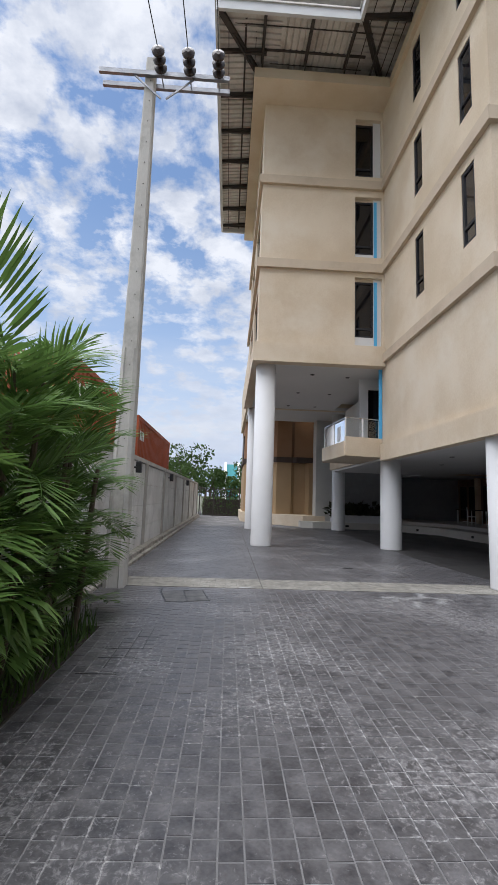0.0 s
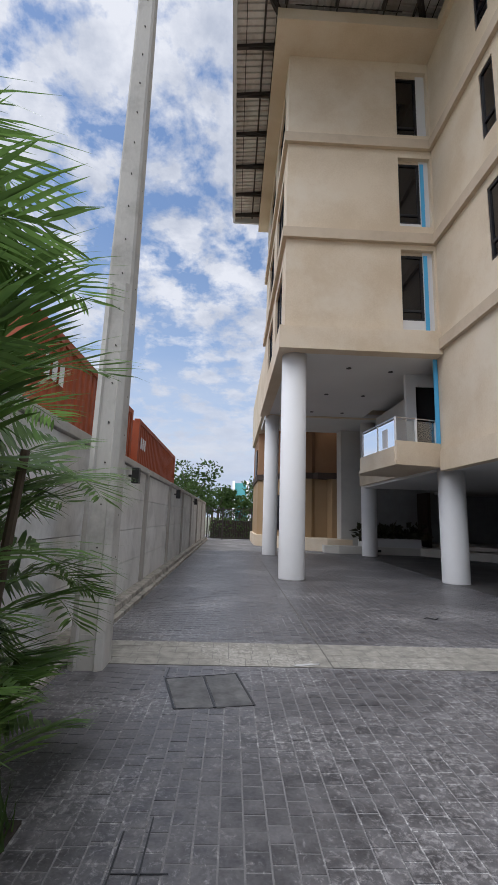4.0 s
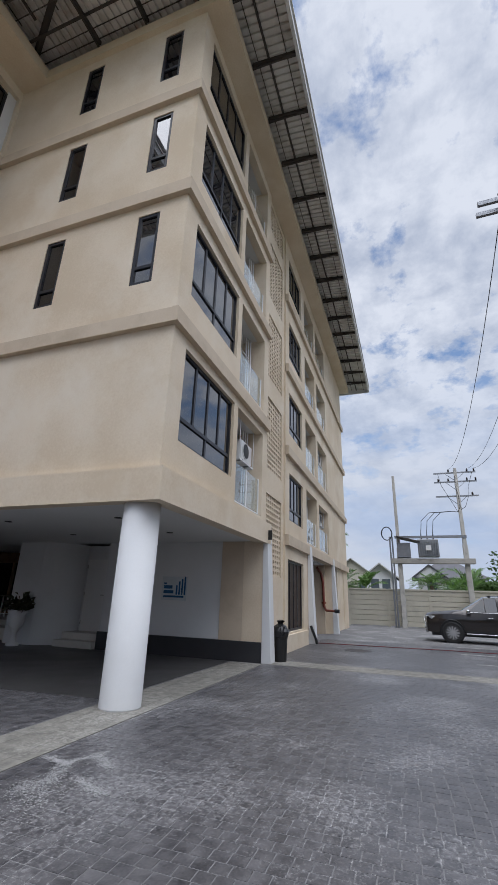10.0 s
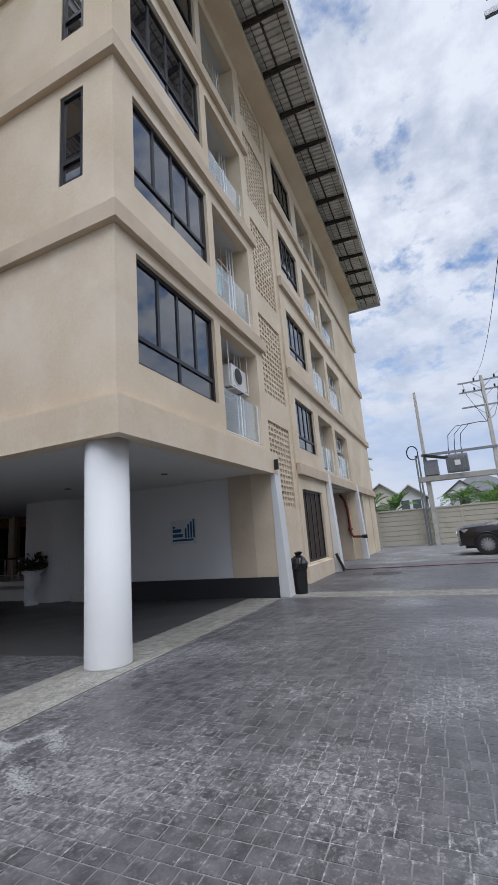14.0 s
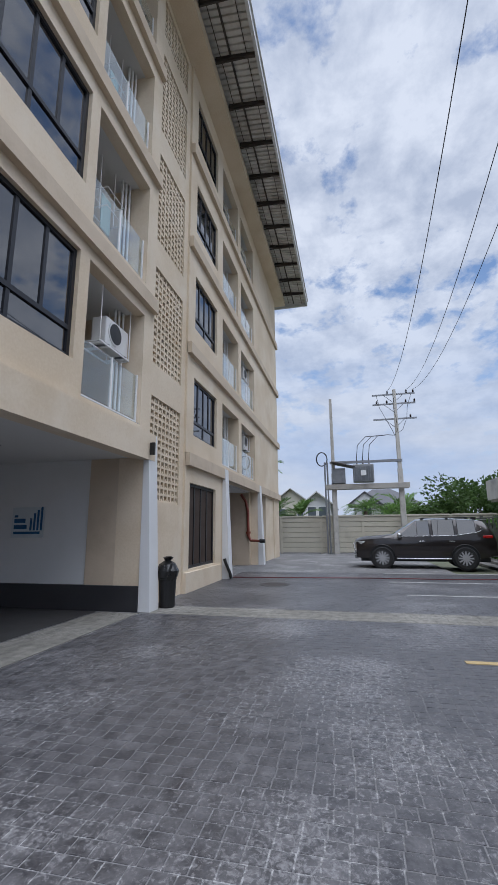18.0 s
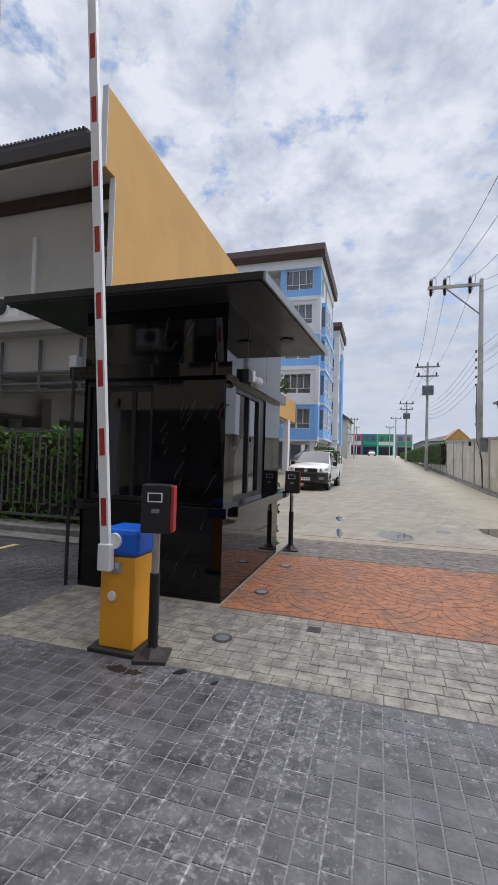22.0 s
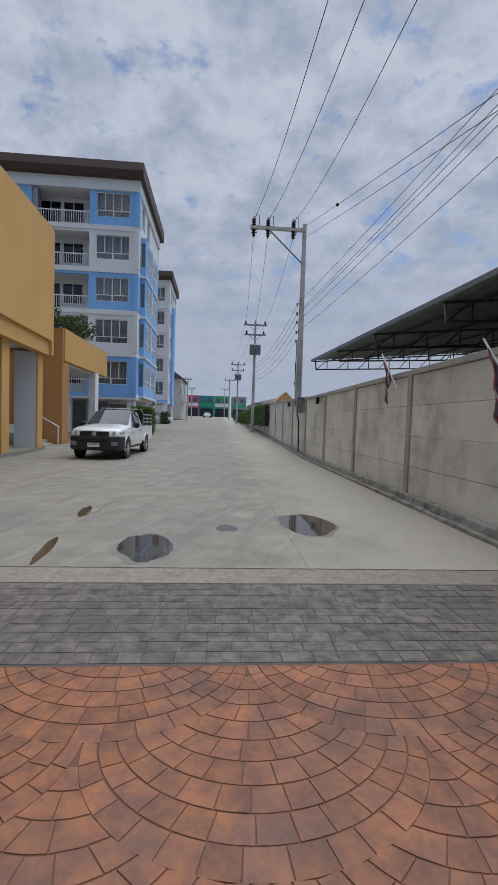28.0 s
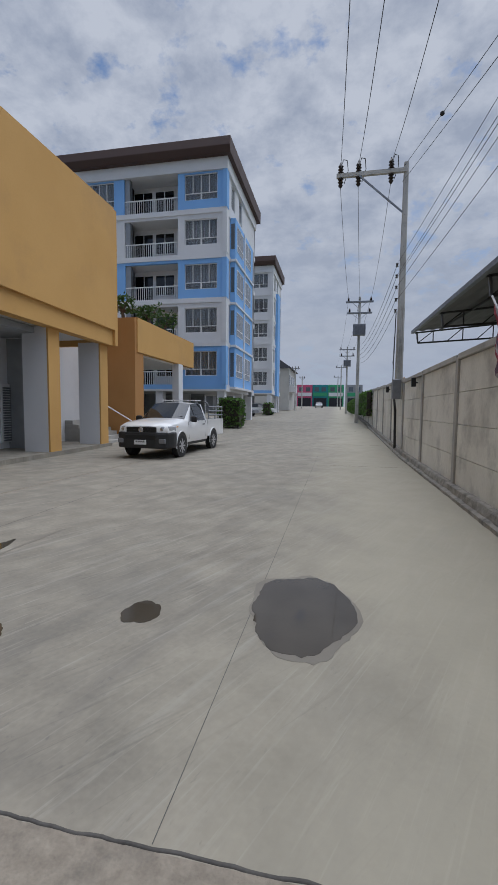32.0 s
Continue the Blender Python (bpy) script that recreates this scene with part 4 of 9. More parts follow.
k = XW + 0.2
while k < XR - 0.2:
    truss(k, YO2 + 0.06, k, YS - 0.57)
    k += 1.52
for y in (11.4, 12.9, 14.4, 15.9, 17.4, 18.9, 20.2):
    truss(XO + 0.05, y, XB - 0.1, y)
for x in (1.7, 3.1, 4.4):
    truss(x, YO1 + 0.05, x, YB - 0.95)
for y in (5.6, 7.1, 8.6, 10.1):
    truss(XI + 0.05, y, XW - 0.1, y)
truss(XO + 0.06, YO1 + 0.06, XB, YB - 0.1, 0.16)
truss(XI + 0.05, YO1 + 0.05, XW - 0.05, YB - 0.1, 0.17)
truss(XI + 0.05, YO2 + 0.05, XW, YS - 0.1, 0.16)
for f, pw in ((0.2, 0.022), (0.52, 0.06), (0.72, 0.02), (0.88, 0.022)):
    y = YO2 + (YS - 0.3 - YO2) * f
    part("purlin", bar((XI + 0.3, y, sheet_z(12, y) - 0.01), (XR, y, sheet_z(12, y) - 0.01), pw, 0.7 * pw + 0.012), STEEL_DK, roof_canopy)
    x = XO + (XB - XO) * f
    part("purlin", bar((x, YO1 + 0.3, sheet_z(x, 15) - 0.01), (x, YT, sheet_z(x, 15) - 0.01), pw, 0.7 * pw + 0.012), STEEL_DK, roof_canopy)
    y = YO1 + (YB - 0.2 - YO1) * f
    part("purlin", bar((XO + 0.4, y, sheet_z(2.5, y) - 0.01), (XI + 0.5, y, sheet_z(2.5, y) - 0.01), pw, 0.7 * pw + 0.012), STEEL_DK, roof_canopy)
    x = XI + (XW - XI) * f
    part("purlin", bar((x, YO2 + 0.2, sheet_z(x, 8) - 0.01), (x, YB - 0.3, sheet_z(x, 8) - 0.01), pw, 0.7 * pw + 0.012), STEEL_DK, roof_canopy)

# ---- windows and balconies of the apartment building ----
def window_unit(name, axis, face, u0, u1, z0, z1, cols, sill_h, lower_cols, label, inset=0.10, glass=None):
    """Black framed window: a row of tall lights over a row of low ones."""
    glass = glass or WINGLASS
    mid = (u0 + u1) / 2
    win = thing(name, label, "window", group="black framed windows", at=(mid, face, z0) if axis == "x" else (face, mid, z0))
    fw, d0, d1 = 0.07, face + inset - 0.03, face + inset + 0.05

    def bx(a, b, c, d, e0=d0, e1=d1):
        return box(a, b, e0, e1, c, d) if axis == "x" else box(e0, e1, a, b, c, d)

    fr = bx(u0, u1, z0, z0 + fw)
    for a, b, c, d in ((u0, u1, z1 - fw, z1), (u0, u0 + fw, z0 + fw, z1 - fw), (u1 - fw, u1, z0 + fw, z1 - fw)):
        merge(fr, bx(a, b, c, d))
    part("window_frame", fr, ALU, win)
    zt = z0 + sill_h
    if sill_h:
        part("transom", bx(u0 + fw, u1 - fw, zt - 0.035, zt + 0.035), ALU, win)
    for n, a, b in ((cols, (zt + 0.035) if sill_h else z0 + fw, z1 - fw), (lower_cols if sill_h else 0, z0 + fw, zt - 0.035)):
        w = (u1 - u0 - 2 * fw) / max(n, 1)
        for k in range(n):
            x0 = u0 + fw + k * w
            if k:
                part("mullion", bx(x0 - 0.032, x0 + 0.032, a, b, d0 + 0.01, d1 - 0.01), ALU, win)
            part("pane", bx(x0 + (0.026 if k else 0.002), x0 + w - (0.026 if k < n - 1 else 0.002), a, b, face + inset, face + inset + 0.012), glass, win)
    return win


for k, z in enumerate(FL):
    window_unit("window", "x", YS, 6.52, 8.95, z + 0.54, z + 2.33, 4, 0.47, 2, "wide black aluminium window with dark tinted glass")
    window_unit("window", "x", YS, 14.0, 16.0, z + 0.46, z + 2.03, 4, 0.42, 2, "black aluminium window with bluish tinted glass")
    if k:
        for y in (7.49, 9.86):
            window_unit("window", "y", XW, y, y + 0.51, z + 0.64, z + 2.38, 1, 0.42, 1, "narrow black slit window in beige wall", glass=SLITGLASS if k == 3 or y > 9 else WINGLASS, inset=0.05)
        lo, hi, sb = WEST[z]
        window_unit("window", "x", YB, 5.07, 5.72, lo + sb, hi - 0.1, 1, 0.3, 1, "dark recessed corner window with white reveal", inset=0.16, glass=SLITGLASS)
        bpart("window_reveal", box(5.72, 5.98, YB + 0.12, YB + 0.2, lo, hi), WHITE)
        bpart("window_sill", box(5.07, 5.72, YB + 0.1, YB + 0.2, lo, lo + sb), WHITE)
        bpart("window_head", box(5.07, 5.72, YB + 0.14, YB + 0.2, hi - 0.1, hi), BEIGE_BAND)
        if k < 3:
            bpart("protective_film", box(5.74, 5.84, YB + 0.09, YB + 0.115, lo + 0.02, hi - 0.1), BLUEFILM, "strip of bright blue protective film")
        for y in (13.6, 16.6):
            window_unit("window", "y", XB, y, y + 2.0, z + 0.5, z + 2.3, 3, 0.4, 2, "black aluminium window on the narrow side")
window_unit("shop_window", "x", YS, 13.82, 15.95, 0.52, 2.6, 4, 0, 1, "full height dark tinted window of the ground floor room", glass=DBROWN)
for x in (5.42, 5.5):
    bpart("wall_lamp", lathe([(0.03, 0), (0.035, 0.03), (0.02, 0.08)], (x, YB - 0.04, FL[2] - 0.2 + (0.0 if x < 5.45 else 2.92)), 10), BLACKPLASTIC)


def railing(x0, x1, y, z, h=0.95):
    """Two clear glass sheets in slim white posts."""
    rl = thing("balcony_railing", "clear glass balcony railing in slim white posts", "railing", group="glass balcony railings", at=((x0 + x1) / 2, y, z))
    xm = (x0 + x1) / 2
    for x in (x0 + 0.03, xm, x1 - 0.03):
        part("post", box(x - 0.02, x + 0.02, y - 0.02, y + 0.02, z, z + h + 0.03, 0.004), WHITEMETAL, rl)
    part("bottom_rail", box(x0 + 0.05, x1 - 0.05, y - 0.015, y + 0.015, z + 0.03, z + 0.06), WHITEMETAL, rl)
    for a, b in ((x0 + 0.06, xm - 0.03), (xm + 0.03, x1 - 0.06)):
        g = part("glass_sheet", box(a, b, y - 0.004, y + 0.004, z + 0.08, z + h), RAILGLASS, rl)
        g.visible_shadow = False
    return rl


def aircon(x, y, z, label="white outdoor air-conditioner unit on a wall bracket", turn=0, badge=False):
    """Outdoor unit at the origin facing -y, then set in place."""
    ac = thing("air_conditioner", label, "air conditioner", group="outdoor air-conditioner units")
    part("casing", box(-0.40, 0.40, -0.15, 0.15, 0.0, 0.53, 0.02), WHITEMETAL, ac)
    part("fan_ring", moved(lathe([(0.20, 0), (0.225, 0.0), (0.225, 0.02), (0.20, 0.02)], (0, 0, 0), 28), Matrix.Translation((-0.10, -0.15, 0.28)) @ Matrix.Rotation(radians(90), 4, "X")), WHITEMETAL, ac)
    part("fan_grille", moved(lathe([(0.195, 0.0), (0.195, 0.006), (0.03, 0.012), (0.02, 0.012)], (0, 0, 0), 28), Matrix.Translation((-0.10, -0.172, 0.28)) @ Matrix.Rotation(radians(90), 4, "X")), BLACKPLASTIC, ac, "dark fan grille")
    if badge:
        part("badge", box(0.17, 0.34, -0.156, -0.15, 0.24, 0.42), NAVY, ac, "dark blue badge")
    for x_ in (-0.3, 0.3):
        part("foot", box(x_ - 0.03, x_ + 0.03, -0.17, 0.17, -0.03, 0.0), GALV, ac)
        part("bracket", box(x_ - 0.02, x_ + 0.02, -0.2, 0.3, -0.07, -0.03), WHITEMETAL, ac)
    place(ac, pose(x, y, z, 0, 0, turn))
    return ac


def balcony(x0, x1, z, h, floor_i):
    y1 = YS + 1.5
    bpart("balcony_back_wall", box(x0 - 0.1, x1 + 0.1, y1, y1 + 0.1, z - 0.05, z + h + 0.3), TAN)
    bpart("balcony_side_wall", box(x0 - 0.1, x0, YS + 0.22, y1, z - 0.1, z + h + 0.4), BEIGE)
    bpart("balcony_side_wall", box(x1, x1 + 0.1, YS + 0.22, y1, z - 0.1, z + h + 0.4), BEIGE)
    bpart("balcony_ceiling", box(x0, x1, YS + 0.22, y1, z + h + 0.06, z + h + 0.16), SOFFIT)
    bpart("balcony_floor", box(x0, x1, YS + 0.02, y1, z - 0.15, z + 0.02), GREYWALL)
    dr = thing("balcony_door", "dark sliding balcony door", "door", group="balcony doors", at=(x0 + 0.5, y1, z))
    part("door_frame", box(x0 + 0.04, x1 - 0.5, y1 - 0.05, y1 - 0.003, z + 0.03, z + 2.0), ALU, dr)
    part("pane", box(x0 + 0.10, x1 - 0.56, y1 - 0.062, y1 - 0.05, z + 0.1, z + 1.94), SLITGLASS, dr)
    part("stile", box((x0 + x1) / 2 - 0.26, (x0 + x1) / 2 - 0.20, y1 - 0.075, y1 - 0.062, z + 0.1, z + 1.94), ALU, dr)
    lp = part("ceiling_lamp", lathe([(0.02, 0), (0.10, 0.012), (0.13, 0.05), (0.13, 0.07)], ((x0 + x1) / 2 - 0.2, YS + 0.7, z + h - 0.01), 20), LAMPGLOW, None, "round opal ceiling lamp over the balcony", category="lamp", group="balcony ceiling lamps")
    rl = railing(x0, x1, YS + 0.10, z + 0.02)
    for n, dx in enumerate((0.10, 0.2, 0.29)):
        part("drain_pipe", rod((x1 - dx, YS + 0.42 + 0.03 * n, z), (x1 - dx, YS + 0.42 + 0.03 * n, z + h + 0.05), 0.024, 10), WHITEMETAL, None, "white upright drain pipe in a balcony corner", category="pipe", group="balcony drain pipes")
    if (x0 < 10 and floor_i == 0) or (x0 > 19 and floor_i < 2):
        aircon(x1 - 0.52, YS + 0.42, z + 1.32, "white outdoor air-conditioner unit on a hanging white rack")
        sr = thing("hanging_rack", "white steel rack hung from the balcony ceiling", "rack", group="balcony racks", at=(x1 - 0.72, YS + 0.42, z + 1.1))
        for dx in (-1.2, -0.2):
            for dy in (0.20, 0.68):
                part("hanger_rod", rod((x1 + dx, YS + dy, z + 1.24), (x1 + dx, YS + dy, z + h + 0.05), 0.011, 6), WHITEMETAL, sr)
            part("shelf_rail", box(x1 + dx - 0.012, x1 + dx + 0.012, YS + 0.20, YS + 0.68, z + 1.22, z + 1.25), WHITEMETAL, sr)
        for dy in (0.20, 0.44, 0.68):
            part("shelf_rail", box(x1 - 1.2, x1 - 0.2, YS + dy - 0.012, YS + dy + 0.012, z + 1.22, z + 1.25), WHITEMETAL, sr)
    else:
        rx = x1 - 0.72
        rk = thing("drying_rack", "white hanging clothes drying rack", "drying rack", group="clothes racks", at=(rx, YS + 0.55, z + 1.2))
        for dx in (-0.25, 0.25):
            part("hanger_rod", rod((rx + dx, YS + 0.55, z + 1.1), (rx + dx, YS + 0.55, z + h + 0.05), 0.012, 6), WHITEMETAL, rk)
        for dz in (1.1, 1.5):
            for dy in (0.35, 0.75):
                part("rail", rod((rx - 0.3, YS + dy, z + dz), (rx + 0.3, YS + dy, z + dz), 0.011, 6), WHITEMETAL, rk)
            for dx in (-0.3, 0.3):
                part("rail", rod((rx + dx, YS + 0.35, z + dz), (rx + dx, YS + 0.75, z + dz), 0.011, 6), WHITEMETAL, rk)
        if floor_i != 3:
            cl = part("hanging_towel", box(rx - 0.2, rx + 0.12, YS + 0.53, YS + 0.56, z + 0.75, z + 1.5, 0.01), TOWEL, None, "pale teal towel hung on a balcony rack", category="towel", group="balcony towels")


for k, z in enumerate(FL):
    balcony(9.2, 11.1, z + 0.05, 2.27, k)
    balcony(16.62, 18.72, z + 0.06, 2.02, k)
    balcony(19.15, 21.5, z + 0.06, 1.96, k)

# small hanging balcony in the inner corner
corner_balcony = thing("corner_balcony", "beige cantilevered corner balcony with glass railing", "balcony", at=(5.4, 14.5, 2.9))
poly = [(6.05, 13.0), (4.76, 12.72), (4.57, 15.1), (4.75, 15.9), (6.6, 15.9), (6.6, 13.0)]
part("floor_panel", prism(poly, 2.905, 3.0), BEIGE, corner_balcony)
for a, b, h1 in (((6.03, 13.02), (4.78, 12.75), 3.5), ((4.80, 12.79), (4.61, 15.1), 3.36)):
    part("parapet", bar((*a, (2.89 + h1) / 2), (*b, (2.89 + h1) / 2), 0.1, h1 - 2.89), BEIGE, corner_balcony)
for (a, b), z0 in ((((5.98, 13.06), (4.80, 12.81)), 3.5), (((4.82, 12.85), (4.64, 15.0)), 3.36)):
    a, b = Vector(a), Vector(b)
    n = 2
    for k in range(n + 1):
        p = a.lerp(b, k / n)
        part("post", box(p.x - 0.02, p.x + 0.02, p.y - 0.02, p.y + 0.02, z0, 4.13), WHITEMETAL, corner_balcony)
    g = part("glass_sheet", bar((a.x, a.y, (z0 + 4.08) / 2), (b.x, b.y, (z0 + 4.08) / 2), 0.012, 4.04 - z0), CLEARGLASS, corner_balcony)
    g.visible_shadow = False
    part("handrail", bar((a.x, a.y, 4.12), (b.x, b.y, 4.12), 0.035, 0.025), CHROME, corner_balcony)
part("screen", bar((4.78, 13.3, 3.66), (4.69, 14.7, 3.66), 0.02, 0.5), WHITE, corner_balcony)
# recessed entrance behind it
bpart("balcony_room_wall", wall("x", 14.3, 0.15, 5.72, 6.9, 2.97, 5.84, [(6.02, 6.6, 3.02, 5.45)]), WHITE)
bpart("balcony_room_wall", box(6.75, 6.9, 14.45, 20.0, 2.97, 5.84), WHITE)
bpart("balcony_room_wall", box(6.7, 6.9, 12.97, 14.3, 2.97, 5.84), WHITE)
bpart("balcony_door", box(6.02, 6.6, 14.36, 14.4, 3.02, 5.45), SLITGLASS, "dark glazed balcony door")
bpart("protective_film", box(5.94, 6.04, 12.95, 13.0, 3.5, 5.78), BLUEFILM, "strip of bright blue protective film")

# downlights under the high and low soffits
def downlight(x, y, z):
    part("downlight", lathe([(0.05, -0.012), (0.075, -0.012), (0.075, 0.004), (0.05, 0.004)], (x, y, z), 16), BLACKPLASTIC, None, "small recessed ceiling downlight", category="lamp", group="soffit downlights")


for x, y in ((2.6, 14.05), (3.95, 14.03), (5.24, 14.19), (2.6, 16.7), (3.88, 16.72), (5.19, 16.75), (2.6, 19.3), (3.83, 19.28), (5.09, 19.29)):
    downlight(x, y, 5.83)
for x, y in ((7.5, 8.6), (9.5, 8.6), (7.5, 11.4), (9.5, 11.4), (8.5, 14.0)):
    downlight(x, y, 2.83)

# ---- rooms behind the covered drive ----
lobby = thing("lobby", "dim ground floor lobby behind the covered drive", "room", at=(12, 20, 0))
def lp_(name, bm, m, label=""):
    return part(name, bm, m, lobby, label)


lp_("porch", prism([(5.0, 22.3), (5.6, 21.95), (9.3, 21.9), (11.2, 19.6), (11.5, 14.6), (16.5, 14.6), (16.5, 25.0), (5.0, 25.0)], 0, 0.34, 0.012), PORCH, "raised pale concrete porch")
lp_("upper_step", prism([(10.4, 22.4), (12.2, 20.2), (12.4, 15.2), (16.4, 15.2), (16.4, 24.9), (10.4, 24.9)], 0.34, 0.5, 0.01), PORCH)
lp_("back_wall", box(4.6, 16.5, 25.0, 25.15, 0, 5.9), GREYWALL)
lp_("side_wall", box(16.5, 16.65, 8.5, 25.1, 0, 3.0), BROWN)
lp_("dark_panel", box(10.2, 10.35, 23.0, 25.0, 0.34, 2.95), DBROWN)
for k in range(4):
    y = 15.6 + 2.3 * k
    lp_("pier", box(14.6, 15.0, y - 0.35, y, 0.5, 2.95), BEIGE)
    lp_("glass_door_frame", wall("y", 14.74, 0.1, y, y + 1.95, 0.5, 2.9, [(y + 0.12, y + 0.92, 0.7, 2.5), (y + 1.04, y + 1.83, 0.7, 2.5)]), DOORWOOD, "brown stained timber door frame")
    lp_("pane", box(14.80, 14.81, y + 0.1, y + 1.85, 0.6, 2.6), SLITGLASS)
lp_("lobby_ceiling", box(11.5, 16.6, 14.4, 25.1, 2.97, 3.1), SOFFIT)
lp_("grey_wall", box(6.9, 10.2, 24.2, 24.35, 0.3, 5.9), GREYWALL, "plain grey painted wall behind the planter")
planter = part("planter", prism([(6.7, 22.0), (9.4, 22.0), (9.4, 22.9), (6.7, 22.9)], 0.3, 0.72, 0.01), WHITE, None, "low white planter box on the porch", category="planter")
for k, (x, y) in enumerate(((7.4, 21.895), (10.5, 20.43), (11.35, 17.1))):
    part("step_light", box(x - 0.09, x + 0.09, y - 0.012, y + 0.01, 0.12, 0.22), BLACKPLASTIC, None, "black recessed step light in the porch riser", category="lamp", group="step lights")
# tables in the lobby
def side_table(x, y, z, w=0.9, d=0.6, h=0.75):
    tb = thing("table", "plain table with thin white legs", "table", group="lobby tables")
    part("tabletop", box(-w / 2, w / 2, -d / 2, d / 2, h - 0.04, h, 0.008), DBROWN, tb)
    for i in (-1, 1):
        for j in (-1, 1):
            part("leg", box(i * (w / 2 - 0.05) - 0.02, i * (w / 2 - 0.05) + 0.02, j * (d / 2 - 0.05) - 0.02, j * (d / 2 - 0.05) + 0.02, 0, h - 0.04), WHITEMETAL, tb)
    part("stretcher", box(-w / 2 + 0.07, w / 2 - 0.07, -0.015, 0.015, 0.12, 0.15), WHITEMETAL, tb)
    return place(tb, pose(x, y, z, 0, 0, 85))


tb = side_table(13.2, 20.6, 0.5, 1.6)
copy_thing(tb, pose(13.3, 18.4, 0.5, 0, 0, 80))
copy_thing(tb, pose(13.2, 16.6, 0.5, 0, 0, 95))
def lobby_chair(m):
    ch = thing("chair", "plain metal chair with slatted back", "chair", group="lobby chairs")
    part("seat", box(-0.21, 0.21, -0.2, 0.2, 0.42, 0.46, 0.01), WHITEMETAL, ch)
    for i in (-1, 1):
        part("leg", box(i * 0.19 - 0.015, i * 0.19 + 0.015, -0.19, -0.16, 0, 0.42), WHITEMETAL, ch)
        part("leg", box(i * 0.19 - 0.015, i * 0.19 + 0.015, 0.16, 0.19, 0, 0.88), WHITEMETAL, ch)
    for k in range(3):
        part("back_slat", box(-0.18, 0.18, 0.165, 0.185, 0.55 + 0.12 * k, 0.60 + 0.12 * k), WHITEMETAL, ch)
    return place(ch, m)


ch = lobby_chair(pose(13.0, 15.7, 0.5, 0, 0, 100))
copy_thing(ch, pose(12.6, 19.4, 0.5, 0, 0, 60))
# tan and brown two-storey annex north-west
annex = thing("annex", "tan and brown rendered annex with white plinth", "building", at=(4.0, 24, 0))
def ap(name, bm, m, label=""):
    return part(name, bm, m, annex, label)


ap("plinth", prism([(1.95, 31.5), (1.95, 26.2), (3.4, 24.3), (5.2, 22.6), (6.4, 22.6), (6.4, 31.5)], 0, 0.6, 0.015), BEIGE)
ap("lower_wall", prism([(2.1, 31.4), (2.1, 26.3), (3.9, 24.2), (4.75, 24.2), (4.95, 24.45), (5.6, 24.45), (5.75, 24.0), (6.35, 24.0), (6.35, 31.4)], 0.6, 3.55), TAN)
ap("belt", prism([(2.02, 31.4), (2.02, 26.25), (3.86, 24.08), (4.8, 24.08), (5.0, 23.9), (6.45, 23.85), (6.45, 31.4)], 3.55, 3.85), DBROWN, "dark brown belt course")
ap("upper_wall", prism([(2.1, 31.4), (2.1, 26.3), (3.9, 24.2), (4.75, 24.2), (4.95, 24.45), (6.12, 24.45), (6.12, 31.4)], 3.85, 6.2), BROWN)
ap("upper_pier", prism([(4.75, 24.2), (4.95, 24.45), (4.95, 24.6), (4.6, 24.6)], 3.85, 6.2), DBROWN)
ap("grey_pier", box(5.9, 6.85, 22.75, 23.6, 0.3, 5.83), GREIGE, "pale grey painted pier")
ap("window_frame", moved(box(-0.5, 0.5, -0.05, 0.05, 0.9, 2.7), Matrix.Translation((2.95, 25.25, 0)) @ Matrix.Rotation(radians(-49), 4, "Z")), ALU)
ap("window_frame", box(2.04, 2.14, 27.2, 28.6, 3.95, 5.4), ALU)
ap("upper_block", box(1.95, 5.2, 20.45, 31.4, 6.2, 9.0), BEIGE)

# ---- west boundary wall ----
def wall_x(y):
    return -1.05 if y > 0 else -1.2 + 0.004 * y


boundary_wall = thing("boundary_wall", "weathered grey precast concrete panel wall with posts", "wall", at=(-1.1, 0, 0))
def rough_kerb(y0, y1, xf, out, top):
    """A cast kerb in two uneven courses, crumbled along its edges."""
    n = int((y1 - y0) / 0.16)
    prof = ((out + 0.09, -0.06), (out + 0.085, 0.055), (out + 0.02, 0.075), (out + 0.012, 0.085), (out, top - 0.02), (out - 0.025, top), (-0.3, top + 0.01))
    v, f, m = [], [], len(prof)
    for i in range(n + 1):
        y = y0 + (y1 - y0) * i / n
        for j, (a, z) in enumerate(prof):
            q = Vector((j * 3.7, y * 2.3, 0.5))
            r = 0.020 * noise.noise(q) + 0.014 * noise.noise(q * 3.1)
            v.append((xf(y) + a + (r if j < m - 1 else 0), y, z + lift(y) + (0.8 * r if j else 0)))
    for i in range(n):
        f += [(i * m + j, i * m + j + 1, (i + 1) * m + j + 1, (i + 1) * m + j) for j in range(m - 1)]
    return v, f


mesh_part("kerb", *rough_kerb(1.0, 31.0, lambda y: -1.0, 0.12, 0.17), KERBOLD, boundary_wall, "rough crumbling concrete kerb along the wall foot")
mesh_part("kerb", *rough_kerb(-100.0, -4.3, wall_x, 0.12, 0.2), KERBOLD, boundary_wall, "rough crumbling concrete kerb along the wall foot")


